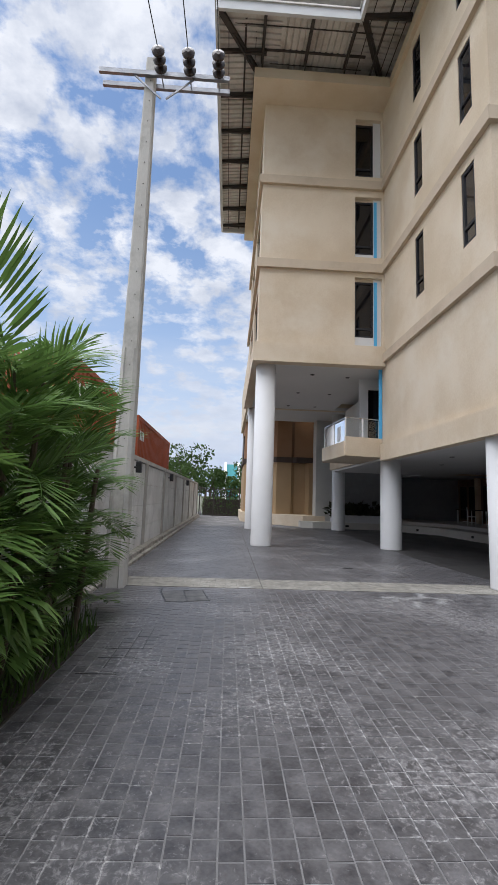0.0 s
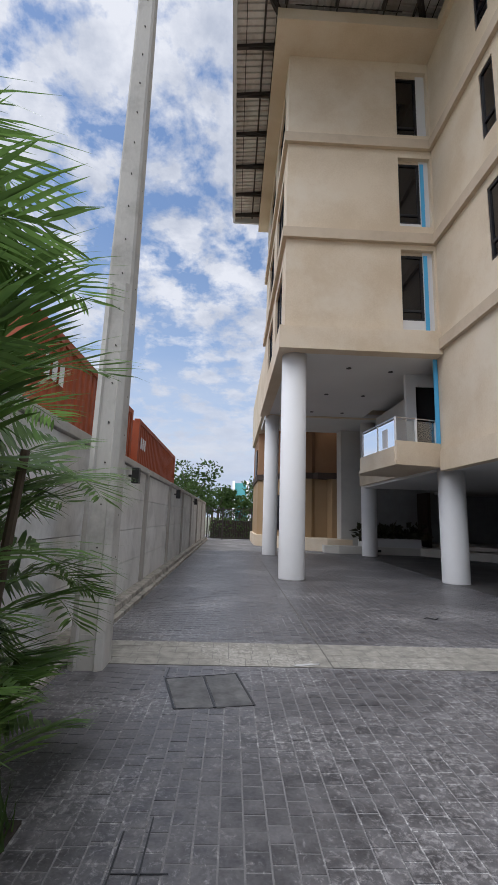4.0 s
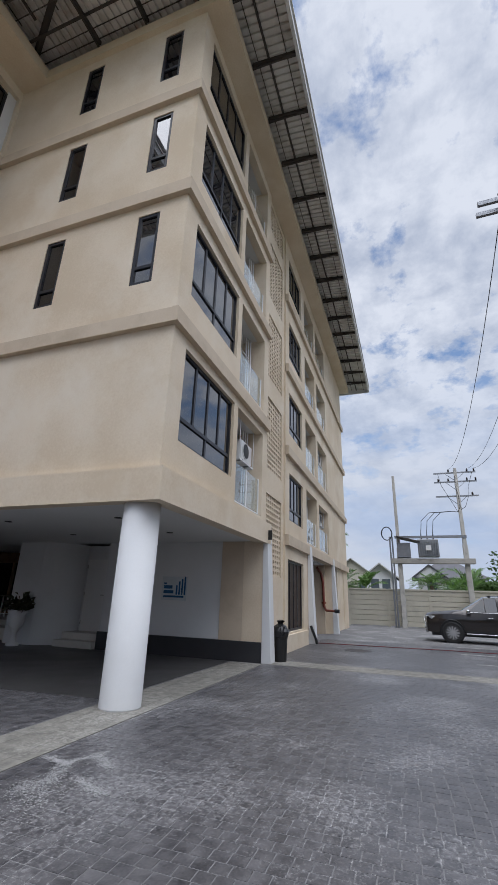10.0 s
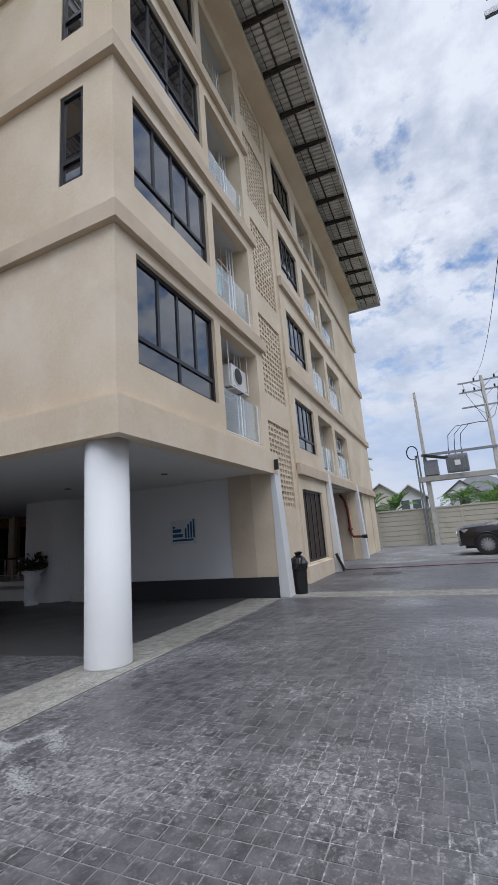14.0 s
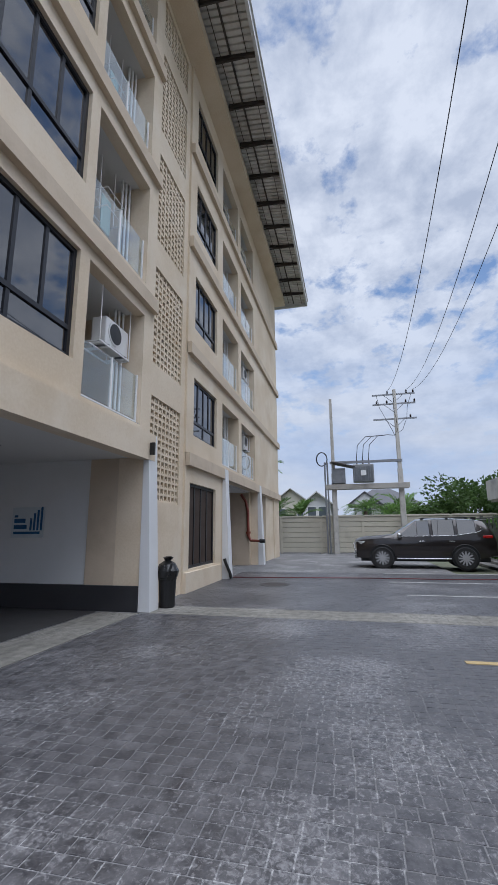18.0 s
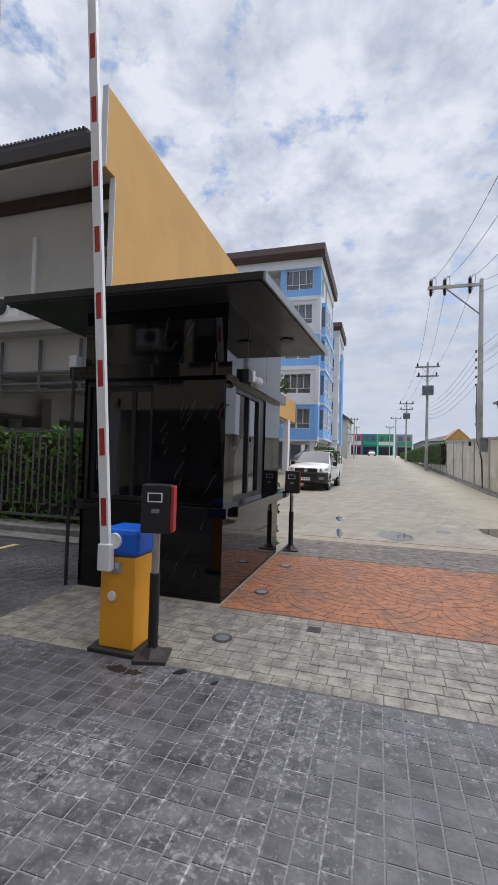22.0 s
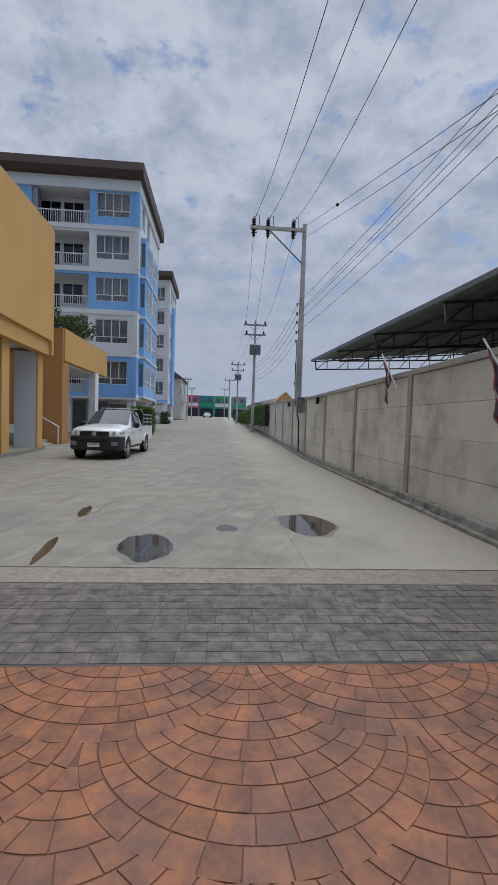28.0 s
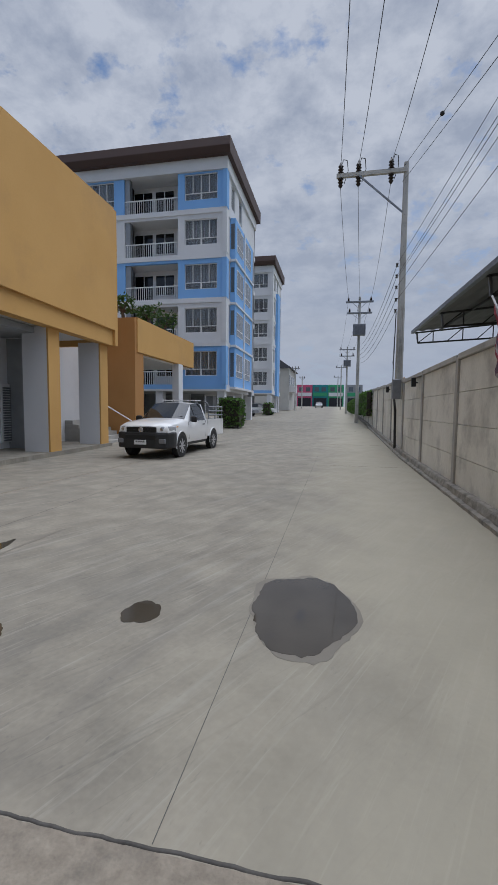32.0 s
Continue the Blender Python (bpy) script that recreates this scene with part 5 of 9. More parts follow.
def wall_run(ys, zt, m=CONC_WALL):
    for y0, y1 in zip(ys, ys[1:]):
        x, up = wall_x((y0 + y1) / 2), lift((y0 + y1) / 2)
        for k in range(4):
            h = (zt - 0.15) / 4
            part("wall_panel", box(x - 0.07, x, y1 + 0.07, y0 - 0.07, up + 0.13 + k * h, up + 0.13 + (k + 1) * h - 0.008, 0.004), m, boundary_wall)
        part("post", box(x - 0.12, x + 0.055, y0 - 0.085, y0 + 0.085, up + 0.1, up + zt + 0.03, 0.006), CONC_POST, boundary_wall)
        part("coping", box(x - 0.13, x + 0.05, y1 + 0.08, y0 - 0.08, up + zt - 0.015, up + zt + 0.09, 0.008), CONC_COPE, boundary_wall)


wall_run([30.5 - 3.24 * k for k in range(10)], 2.28, CONC_PALE)
wall_run([-1.5 - 3.47 * k for k in range(16)], 2.56)
# black box lamps on the wall posts
def wall_lamp(y):
    x, up = wall_x(y), lift(y) + (0.2 if y < 0 else -0.1)
    wl = thing("wall_lamp", "black box wall lamp on the boundary wall", "lamp", group="boundary wall lamps", at=(x, y, 2.2))
    part("bracket", box(x + 0.03, x + 0.12, y - 0.03, y + 0.03, up + 2.16, up + 2.2), BLACKPLASTIC, wl)
    part("lamp_body", box(x + 0.09, x + 0.21, y - 0.07, y + 0.07, up + 2.06, up + 2.32, 0.01), BLACKPLASTIC, wl)


for y in (9.44, 15.2, 21.4, -16.1, -22.9, -33.2):
    wall_lamp(y)

# ---- iron gate at the north end ----
def bar_gate(x0, x1, y):
    gt = thing("metal_gate", "dark painted vertical bar gate", "gate", at=((x0 + x1) / 2, y, 0))
    for z in (0.12, 1.95):
        part("rail", box(x0, x1, y - 0.02, y + 0.02, z, z + 0.05), STEEL_DK, gt)
    n = int((x1 - x0) / 0.12)
    for k in range(n + 1):
        x = x0 + (x1 - x0) * k / n
        part("bar", box(x - 0.012, x + 0.012, y - 0.012, y + 0.012, 0.06, 2.1), STEEL_DK, gt)
    for x in (x0, x1, x0 + 1.0):
        part("post", box(x - 0.04, x + 0.04, y - 0.04, y + 0.04, 0, 2.15), STEEL_DK, gt)


bar_gate(-0.9, 2.0, 31.2)
# children's slide seen over the gate
slide = thing("playground_slide", "teal playground slide with white frame beyond the gate", "slide", at=(1.5, 44, 0))
for x in (0.9, 2.3):
    part("side", bar((x, 42.5, 0.3), (x - 0.15, 46.5, 5.0), 0.25, 0.5), WHITEMETAL, slide)
part("chute", bar((1.6, 42.5, 0.25), (1.5, 46.5, 4.9), 1.2, 0.15), TEAL, slide)

# ---- shipping containers over the wall ----
def shipping_container(y0, y1, z0, label):
    x1, x0, z1 = -2.2, -4.64, z0 + 2.6
    sc = thing("shipping_container", label, "container", group="stacked containers", at=(-3.4, (y0 + y1) / 2, z0))
    verts, faces = [], []
    step, n = 0.28, int((y1 - y0 - 0.3) / 0.28)
    ys, xs = [], []
    for k in range(n + 1):
        for a, d in ((0, 0.0), (0.1, 0.0), (0.14, -0.036), (0.24, -0.036)):
            ys.append(min(y0 + 0.15 + k * step + a, y1 - 0.15)); xs.append(x1 - 0.02 + d)
    for y, x in zip(ys, xs):
        verts += [(x, y, z0 + 0.14), (x, y, z1 - 0.1)]
    faces = [(2 * k, 2 * k + 2, 2 * k + 3, 2 * k + 1) for k in range(len(ys) - 1)]
    mesh_part("side_sheet", verts, faces, CONTAINER, sc)
    part("body", box(x0, x1 - 0.09, y0 + 0.05, y1 - 0.05, z0 + 0.02, z1 - 0.02), CONTAINER, sc)
    part("trailer_bed", box(x0 + 0.2, x1 - 0.2, y0 + 0.3, y1 - 0.3, -0.1, z0), STEEL_DK, sc)
    for z in (z0, z1 - 0.12):
        part("rail", box(x1 - 0.1, x1, y0, y1, z, z + 0.14), CONTAINER, sc)
    for y in (y0, y1 - 0.16):
        part("corner_post", box(x1 - 0.16, x1 + 0.003, y, y + 0.16, z0, z1 + 0.02), CONTAINER, sc)
    for k, (a, b) in enumerate(((0.75, 0.5), (0.45, 0.5), (0.15, 0.5))):
        yy = y0 + 0.9 - 0.28 * k
        part("marking", box(x1 + 0.001, x1 + 0.006, yy, yy + 0.18, z0 + 1.75, z0 + 2.1), WHITEMETAL, sc, "white painted marking")
    return sc


shipping_container(15.15, 23.5, 1.72, "rust orange corrugated shipping container with white marking")
shipping_container(8.2, 14.3, 1.76, "rust orange corrugated shipping container beside another")

# faded flags on slanted poles tied to the wall posts
FLAGRED = mat("faded_red_cloth", (0.34, 0.07, 0.08), (0.25, 0.05, 0.06), 0.9, scale=6, bump=0.05)
FLAGBLUE = mat("faded_navy_cloth", (0.16, 0.11, 0.15), None, 0.9, scale=6, bump=0.05)
FLAGWHITE = mat("soft_white_cloth", (0.50, 0.45, 0.45), (0.42, 0.36, 0.36), 0.9, scale=6, bump=0.05)


def wall_flag(y, tip, low):
    fl = thing("flag", "faded red, pink and violet flag drooping from a slanted pole", "flag", group="flags on the wall", at=(-1.1, y, 1.4))
    a, b = Vector((-1.08, y, low)), Vector(tip)
    part("pole", rod(a, b, 0.014, 8), WHITEMETAL, fl)
    d = (a - b).normalized()
    top = b + d * 0.14
    for k, (m_, w) in enumerate(((FLAGRED, 1), (FLAGWHITE, 1), (FLAGBLUE, 2), (FLAGWHITE, 1), (FLAGRED, 1))):
        u0 = (0, 1, 2, 4, 5)[k] / 6
        u1 = u0 + w / 6
        v, f, n = [], [], 9
        for i in range(n + 1):
            t = i / n
            for u in (u0, u1):
                p = top + d * (0.55 * u) + Vector((0.05 * t + 0.03 * math.sin(9 * t + 9 * u), 0.10 * t * (1 - 2 * u) + 0.30 * t * (1 - u) + 0.03 * math.sin(6 * t + 9 * u), -0.80 * t + 0.14 * t * u))
                v.append(tuple(p))
        f = [(2 * i, 2 * i + 1, 2 * i + 3, 2 * i + 2) for i in range(n)]
        mesh_part("stripe", v, f, m_, fl)
    return fl


wall_flag(-8.8, (-1.0, -9.5, 3.12), 2.3)
wall_flag(-5.3, (-0.98, -5.75, 2.75), 2.1)

# ---- guardhouse ----
gx0, gx1, gy0, gy1 = 5.28, 7.0, -2.73, -0.24
guardhouse = thing("guardhouse", "black polished granite guardhouse with wide flat canopy", "guardhouse", at=(6.1, -1.4, 0))
def gp(name, bm, m, label="", parent=None):
    return part(name, bm, m, parent or guardhouse, label)


gp("base_wall", wall("x", gy1, -0.12, gx0, gx1, 0, 0.86), GRANITE, "polished black granite cladding with white veins")
gp("base_wall", wall("y", gx0, 0.12, gy0, gy1 - 0.12, 0, 0.86), GRANITE)
gp("ledge", box(gx0 - 0.06, gx1 + 0.04, gy1 - 0.14, gy1 + 0.07, 0.86, 0.97, 0.006), GRANITE)
gp("ledge", box(gx0 - 0.12, gx0 + 0.2, gy0 - 0.35, gy1 - 0.14, 0.86, 0.97, 0.006), GRANITE)
gp("wall", wall("x", gy1, -0.12, gx0, gx1, 0.97, 3.09, [(6.12, 6.92, 0.98, 2.24)]), GRANITE)
gp("wall", wall("y", gx0, 0.12, gy0, gy1 - 0.12, 0.97, 3.09, [(-1.86, -0.55, 1.0, 2.27)]), GRANITE)
gp("wall", wall("y", gx1, -0.12, gy0, gy1 - 0.12, 0, 3.09), GRANITE)
gp("wall", wall("x", gy0, 0.12, gx0 + 0.12, gx1 - 0.12, 0, 3.09), GRANITE)
gp("cornice", box(gx0 - 0.1, gx1 + 0.12, gy1 - 0.02, gy1 + 0.12, 2.31, 2.45, 0.005), GRANITE)
gp("cornice", box(gx0 - 0.1, gx0 + 0.02, gy0, gy1 - 0.02, 2.31, 2.45, 0.005), GRANITE)
gp("room_back", box(6.75, 6.85, gy0 + 0.15, gy1 - 0.15, 0.1, 3.0), GREYWALL)
gp("room_ceiling", box(gx0 + 0.12, gx1 - 0.12, gy0 + 0.12, gy1 - 0.12, 2.6, 2.7), BLACKPLASTIC)
gp("room_floor", box(gx0 + 0.12, gx1 - 0.12, gy0 + 0.12, gy1 - 0.12, 0.0, 0.1), GREYWALL)
BLACKSOFFIT = mat("black_canopy_panel", (0.030, 0.030, 0.033), (0.04, 0.04, 0.043), 0.35, 0.2, bump=0.0)
can = thing("canopy_roof", "black metal canopy slab projecting over the guardhouse", "canopy", at=(6.2, -1.6, 3.06))
part("slab", prism([(4.79, 0.22), (7.75, 0.22), (7.75, -2.75), (4.575, -2.75)], 3.105, 3.185, 0.006), BLACKPLASTIC, can)
part("soffit_panel", prism([(4.81, 0.20), (7.70, 0.20), (7.70, -2.73), (4.59, -2.73)], 3.09, 3.105), BLACKSOFFIT, can, "black metal soffit panel")
part("edge_strip", prism([(4.765, 0.235), (4.785, 0.235), (4.57, -2.765), (4.55, -2.765)], 3.085, 3.175), METALGREY, can, "grey metal edge strip")
part("downlight", lathe([(0.07, 0), (0.09, 0), (0.09, 0.02), (0.07, 0.02)], (4.98, -1.75, 3.072), 16), BLACKPLASTIC, can)
gw = thing("sliding_window", "sliding window of dark glass in black frame", "window", at=(gx0, -1.3, 1.0))
fr = box(gx0 + 0.02, gx0 + 0.1, -1.86, -0.55, 1.0, 1.05)
for a in ((-1.86, -0.55, 2.22, 2.27), (-1.86, -1.58, 1.05, 2.22), (-0.61, -0.55, 1.05, 2.22), (-1.17, -1.12, 1.05, 2.22)):
    box(gx0 + 0.02, gx0 + 0.1, *a, bm=fr)
part("window_frame", fr, ALU, gw)
for a, b in ((-1.58, -1.17), (-1.12, -0.61)):
    part("pane", box(gx0 + 0.05, gx0 + 0.06, a, b, 1.05, 2.22), WINGLASS, gw)
gp("stone_joint", box(gx0 - 0.0015, gx0 + 0.01, -1.863, -1.857, 2.46, 3.08), METALGREY)
gp("stone_joint", box(gx0 - 0.0015, gx0 + 0.01, -0.963, -0.957, 2.46, 3.08), METALGREY)
nw = thing("booth_window", "dark glass booth window facing the forecourt", "window", at=(6.5, gy1, 1.0))
part("window_frame", wall("x", gy1 - 0.04, -0.05, 6.12, 6.92, 0.98, 2.24, [(6.17, 6.87, 1.03, 2.19)]), ALU, nw)
part("pane", box(6.17, 6.87, gy1 - 0.07, gy1 - 0.06, 1.03, 2.19), SLITGLASS, nw)
part("mullion", box(6.36, 6.41, gy1 - 0.065, gy1 - 0.045, 1.03, 2.19), ALU, nw)
# veins in the granite are thin proud inlays too fine to feel
for k in range(30):
    x, z = random.uniform(5.35, 6.05), random.uniform(0.1, 2.9)
    dz = random.uniform(0.04, 0.26)
    dx = -dz * random.uniform(0.2, 0.7)
    pts = [(x + dx * t + random.uniform(-0.012, 0.012), gy1 + 0.001, z + dz * t) for t in (0, 0.25, 0.5, 0.75, 1)]
    cable("vein", pts, 0.001, GALV, guardhouse)
def dome_camera(x, y, z):
    cc = thing("security_camera", "white dome security camera on a wall box", "camera", at=(x, y, z))
    part("wall_box", box(x - 0.05, x + 0.06, y + 0.02, y + 0.14, z - 0.08, z + 0.06, 0.006), BLACKPLASTIC, cc, "black wall box")
    part("mount", box(x - 0.07, x + 0.03, y - 0.06, y + 0.02, z - 0.06, z + 0.07, 0.012), WHITEMETAL, cc)
    part("neck", rod((x - 0.02, y - 0.05, z), (x - 0.04, y - 0.16, z + 0.01), 0.022, 10), WHITEMETAL, cc)
    part("dome", moved(lathe([(0.0, -0.07), (0.04, -0.06), (0.062, -0.02), (0.066, 0.0), (0.05, 0.03), (0.0, 0.042)], (0, 0, 0), 18), Matrix.Translation((x - 0.05, y - 0.2, z - 0.02)) @ Matrix.Rotation(radians(-35), 4, "X")), WHITEMETAL, cc, "white camera dome", smooth=True)


dome_camera(gx0 - 0.12, -0.60, 2.38)
jb = part("junction_box", box(7.02, 7.12, -0.2, -0.1, 2.45, 2.58, 0.008), WHITEMETAL, None, "small white junction box on the granite corner", category="box")
part("conduit", rod((7.07, -0.13, 0.02), (7.07, -0.13, 2.45), 0.02, 10), BLACKPLASTIC, None, "black conduit pipe beside the guardhouse", category="pipe")

# ---- barrier ----
barrier = thing("boom_barrier", "orange boom barrier with blue hood and raised striped arm", "barrier", at=(5.62, 0.9, 0))
part("base_plate", box(5.45, 5.85, 0.72, 1.10, 0, 0.03, 0.004), RUBBER, barrier)
part("housing", moved(prism([(-0.15, -0.14), (0.15, -0.14), (0.15, 0.14), (-0.15, 0.14)], 0.03, 0.72, 0.012), Matrix.Translation((5.64, 0.91, 0))), ORGPAINT, barrier)
part("hood", moved(prism([(-0.17, -0.16), (0.17, -0.16), (0.17, 0.16), (-0.17, 0.16)], 0.72, 0.93, 0.04), Matrix.Translation((5.64, 0.91, 0))), BLUEPLASTIC, barrier, "bright blue plastic hood")
part("hub", rod((5.66, 1.05, 0.84), (5.66, 1.09, 0.84), 0.06, 18), WHITEMETAL, barrier)
part("lock_plate", box(5.60, 5.72, 1.05, 1.065, 0.60, 0.68, 0.004), CHROME, barrier)
part("round_badge", moved(lathe([(0.035, 0), (0.035, 0.012), (0.0, 0.014)], (0, 0, 0), 16), Matrix.Translation((5.68, 1.05, 0.42)) @ Matrix.Rotation(radians(-90), 4, "X")), WHITEMETAL, barrier)
arm = part("arm", bar((5.71, 1.10, 0.70), (6.12, 1.10, 6.4), 0.035, 0.075), WHITEMETAL, barrier, "white raised barrier arm")
part("arm_clamp", box(5.66, 5.77, 1.07, 1.13, 0.62, 0.82, 0.008), WHITEMETAL, barrier)
a0, a1 = Vector((5.71, 1.10, 0.70)), Vector((6.12, 1.10, 6.4))
for k in range(11):
    part("red_stripe", bar(a0.lerp(a1, 0.045 + 0.092 * k), a0.lerp(a1, 0.045 + 0.092 * k + 0.036), 0.038, 0.045), REDP, barrier, "red reflective stripe")


def card_reader(x, y, turn):
    cr = thing("card_reader", "black card reader post with red edged head", "card reader", group="gate card readers")
    part("base_plate", prism([(-0.12, -0.12), (0.12, -0.12), (0.12, 0.12), (-0.12, 0.12)], 0, 0.025), STEEL_DK, cr)
    part("base_cone", lathe([(0.10, 0.025), (0.05, 0.08), (0.045, 0.09)], (0, 0, 0), 4), STEEL_DK, cr)
    part("post", rod((0, 0, 0.08), (0, 0, 0.62), 0.038, 16), BLACKPLASTIC, cr)
    part("upper_post", rod((0, 0, 0.62), (0, 0, 0.92), 0.03, 16), CHROME, cr, "brushed steel upper post")
    part("head", box(-0.11, 0.11, -0.05, 0.06, 0.92, 1.28, 0.012), BLACKPLASTIC, cr)
    part("red_edge", box(-0.135, -0.11, -0.05, 0.06, 0.93, 1.27, 0.006), REDP, cr, "red side strip")
    part("screen", wall("x", 0.061, 0.004, -0.05, 0.06, 1.15, 1.22, [(-0.042, 0.052, 1.158, 1.212)]), WHITEMETAL, cr)
    part("speaker_slot", box(-0.03, 0.03, 0.06, 0.064, 1.07, 1.10), GALV, cr)
    return place(cr, pose(x, y, 0, 0, 0, turn))


cr = card_reader(5.34, 1.02, 15)
copy_thing(cr, pose(5.1, -2.98, 0, 0, 0, 10))
# uplights let into the paving
for x, y in ((4.98, -0.75), (4.97, -1.97), (4.97, 0.53)):
    ul = thing("ground_light", "round dark rimmed uplight set flush in the paving", "lamp", group="paving uplights", at=(x, y, 0))
    part("rim", lathe([(0.055, 0.0), (0.085, 0.0), (0.085, 0.005), (0.055, 0.007)], (x, y, 0.002), 24), STEEL_DK, ul)
    part("inner_ring", lathe([(0.050, 0.0), (0.058, 0.0), (0.058, 0.003), (0.050, 0.003)], (x, y, 0.007), 24), GALV, ul)
    part("lens", lathe([(0.055, 0.0), (0.0, 0.002)], (x, y, 0.003), 20), BLACKPLASTIC, ul)
sd = thing("square_drain", "small square grated drain in the gate paving", "drain", at=(4.28, 0.08, 0))
part("drain_frame", box(4.22, 4.34, 0.02, 0.14, 0.0, 0.0035), STEEL_DK, sd)
for k in range(5):
    part("slot", box(4.235, 4.325, 0.033 + 0.021 * k, 0.042 + 0.021 * k, 0.0036, 0.0044), BLACKPLASTIC, sd)

# ---- house on stilts behind the hedge ----
stilt_house = thing("stilt_house", "pale grey upper storey on concrete stilts with ochre gable wall", "building", at=(12.5, -5, 0))
def hp(name, bm, m, label=""):
    return part(name, bm, m, stilt_house, label)


WY = -4.2
hp("wall", wall("x", WY, -0.2, 9.2, 16.1, 4.35, 7.35, [(15.1, 15.6, 5.35, 6.75), (9.35, 9.95, 4.9, 6.9)]), GREIGE)
hp("corner_wall", box(16.1, 16.75, WY - 0.3, WY + 0.25, 3.4, 7.3), GREIGE)
hp("wall", wall("y", 16.3, -0.2, -16, WY, 4.35, 7.35), GREIGE)
hp("eaves_beam", box(9.2, 16.4, WY + 0.01, WY + 0.15, 7.15, 7.4), DBROWN, "dark painted beam under the eaves")
hp("floor_ledge", box(9.25, 16.4, -4.6, WY + 0.55, 4.12, 4.35), GREIGE)
hp("floor_slab", box(10.4, 16.4, -16, -4.6, 4.12, 4.35), GREIGE)
hp("edge_beam", box(9.2, 16.4, WY - 0.35, WY + 0.1, 3.3, 4.12), GREIGE)
# pitched roof with deep eaves
hp("roof", profile([(-3.1, 7.78), (-3.1, 7.92), (-10.5, 8.35), (-10.5, 8.2)], "x", 9.42, 17.4), ROOFTILE, "grey corrugated tile roof")
for k in range(79):
    x = 9.5 + k * 0.1
    hp("roof_roll", bar((x, -3.08, 7.93), (x, -10.4, 8.35), 0.05, 0.04), ROOFTILE)
hp("eaves_soffit", box(9.2, 17.2, WY, -3.2, 7.44, 7.5), GREIGE)
hp("gutter", box(9.15, 17.4, -3.25, -3.08, 7.5, 7.80, 0.01), STEEL_DK, "dark grey gutter board")
hp("gable_soffit", box(16.3, 17.2, -10, WY - 0.003, 7.44, 7.5), GREIGE)
hp("barge_board", profile([(-3.1, 7.5), (-3.1, 7.85), (-10.5, 8.5), (-10.5, 8.15)], "x", 17.2, 17.36), STEEL_DK)
for x, y in ((15.7, -4.6), (15.7, -9.5), (11.6, -9.5)):
    hp("stilt", box(x - 0.22, x + 0.22, y - 0.22, y + 0.22, 0, 3.4, 0.01), GREIGE)
hp("lower_stain", box(15.45, 15.95, -4.36, -4.35, 0.3, 2.2), BLUEDRUM)
hp("under_slab", box(10.4, 16.4, -16, WY - 0.3, 3.9, 4.1), GREYWALL)
# Beam and grey back wall added to hide bright sky under the storey.
hp("cross_beam", box(16.15, 16.29, -15.9, -4.62, 2.8, 4.11), GREIGE)
hp("back_wall", box(10.4, 30, -16.3, -16.1, 0, 3.9), GREYWALL)
hw = thing("casement_window", "black casement window standing open on the grey wall", "window", at=(15.35, WY, 5.35))
part("window_frame", wall("x", WY - 0.05, -0.06, 15.1, 15.6, 5.35, 6.75, [(15.15, 15.55, 5.40, 6.70)]), ALU, hw)
part("pane", box(15.15, 15.55, WY - 0.09, WY - 0.08, 5.40, 6.70), BLUEWIN, hw)
part("open_leaf", box(15.6, 15.65, WY - 0.02, WY + 0.24, 5.38, 6.72), ALU, hw)
window_unit("window", "x", WY - 0.22, 9.35, 9.95, 4.9, 6.9, 1, 0, 1, "narrow dark window beside the ochre wall")
aircon(14.6, WY + 0.3, 4.45, "white outdoor air-conditioner on the concrete ledge", 180, True)
aircon(12.0, WY + 0.3, 4.45, "white outdoor air-conditioner on the concrete ledge", 180, True)
for x in (14.15, 11.6):
    part("pipe_cover", box(x - 0.05, x + 0.05, WY, WY + 0.06, 4.4, 6.5), WHITEMETAL, None, "white pipe cover running up the grey wall", category="pipe", group="wall pipe covers")
# plumbing under the storey
PIPEGREY = mat("dusty_grey_plastic_pipe", (0.17, 0.18, 0.19), (0.12, 0.125, 0.13), 0.75, scale=5, bump=0.04)
for k, (z, y) in enumerate(((3.25, -4.0), (3.0, -4.05), (2.85, -4.1))):
    part("pipe", rod((9.6, y, z), (15.4 - k, y, z), 0.04, 8), PIPEGREY, None, "grey plumbing pipe slung under the storey", category="pipe", group="plumbing pipes")
for x in (10.1, 11.2, 12.3, 13.9):
    part("pipe", rod((x, -4.03, 2.85), (x, -4.03, 4.0), 0.035, 8), PIPEGREY, None, "grey plumbing pipe slung under the storey", category="pipe", group="plumbing pipes")
# raised deck running east
deck = thing("raised_deck", "weathered concrete deck with parapet on stout columns", "deck", at=(23, -6, 0))
part("parapet", profile([(-4.1, 2.85), (-4.1, 3.85), (-4.25, 3.85), (-4.25, 2.85)], "x", 16.3, 29.0), WEATHERED, deck)
part("high_parapet", box(16.3, 18.0, -4.3, -4.08, 2.95, 4.75, 0.01), WEATHERED, deck)
part("slab", box(16.3, 29.0, -16, -4.25, 2.75, 3.0), WEATHERED, deck)
part("end_parapet", box(28.85, 29.0, -16, -4.25, 3.0, 3.85), WEATHERED, deck)
for x in (18.4, 22.4, 26.4, 28.5):
    for y in (-5.2, -10.5):
        part("column", rod((x, y, 0), (x, y, 2.75), 0.27, 20), WEATHERED, deck)
for y in (-4.9, -5.3):
    part("pipe", rod((16.5, y, 2.6), (24, y, 2.6), 0.05, 8), BLUEDRUM, None, "blue water pipe under the deck", category="pipe", group="deck pipes")

# ochre wall along the road, turned slightly from the forecourt
def xs(y):
    return 8.95 + (-3.1 - y) * 0.05


ochre_block = thing("ochre_block", "long ochre rendered wall on pale columns beside the road", "building", at=(9.5, -12, 0))
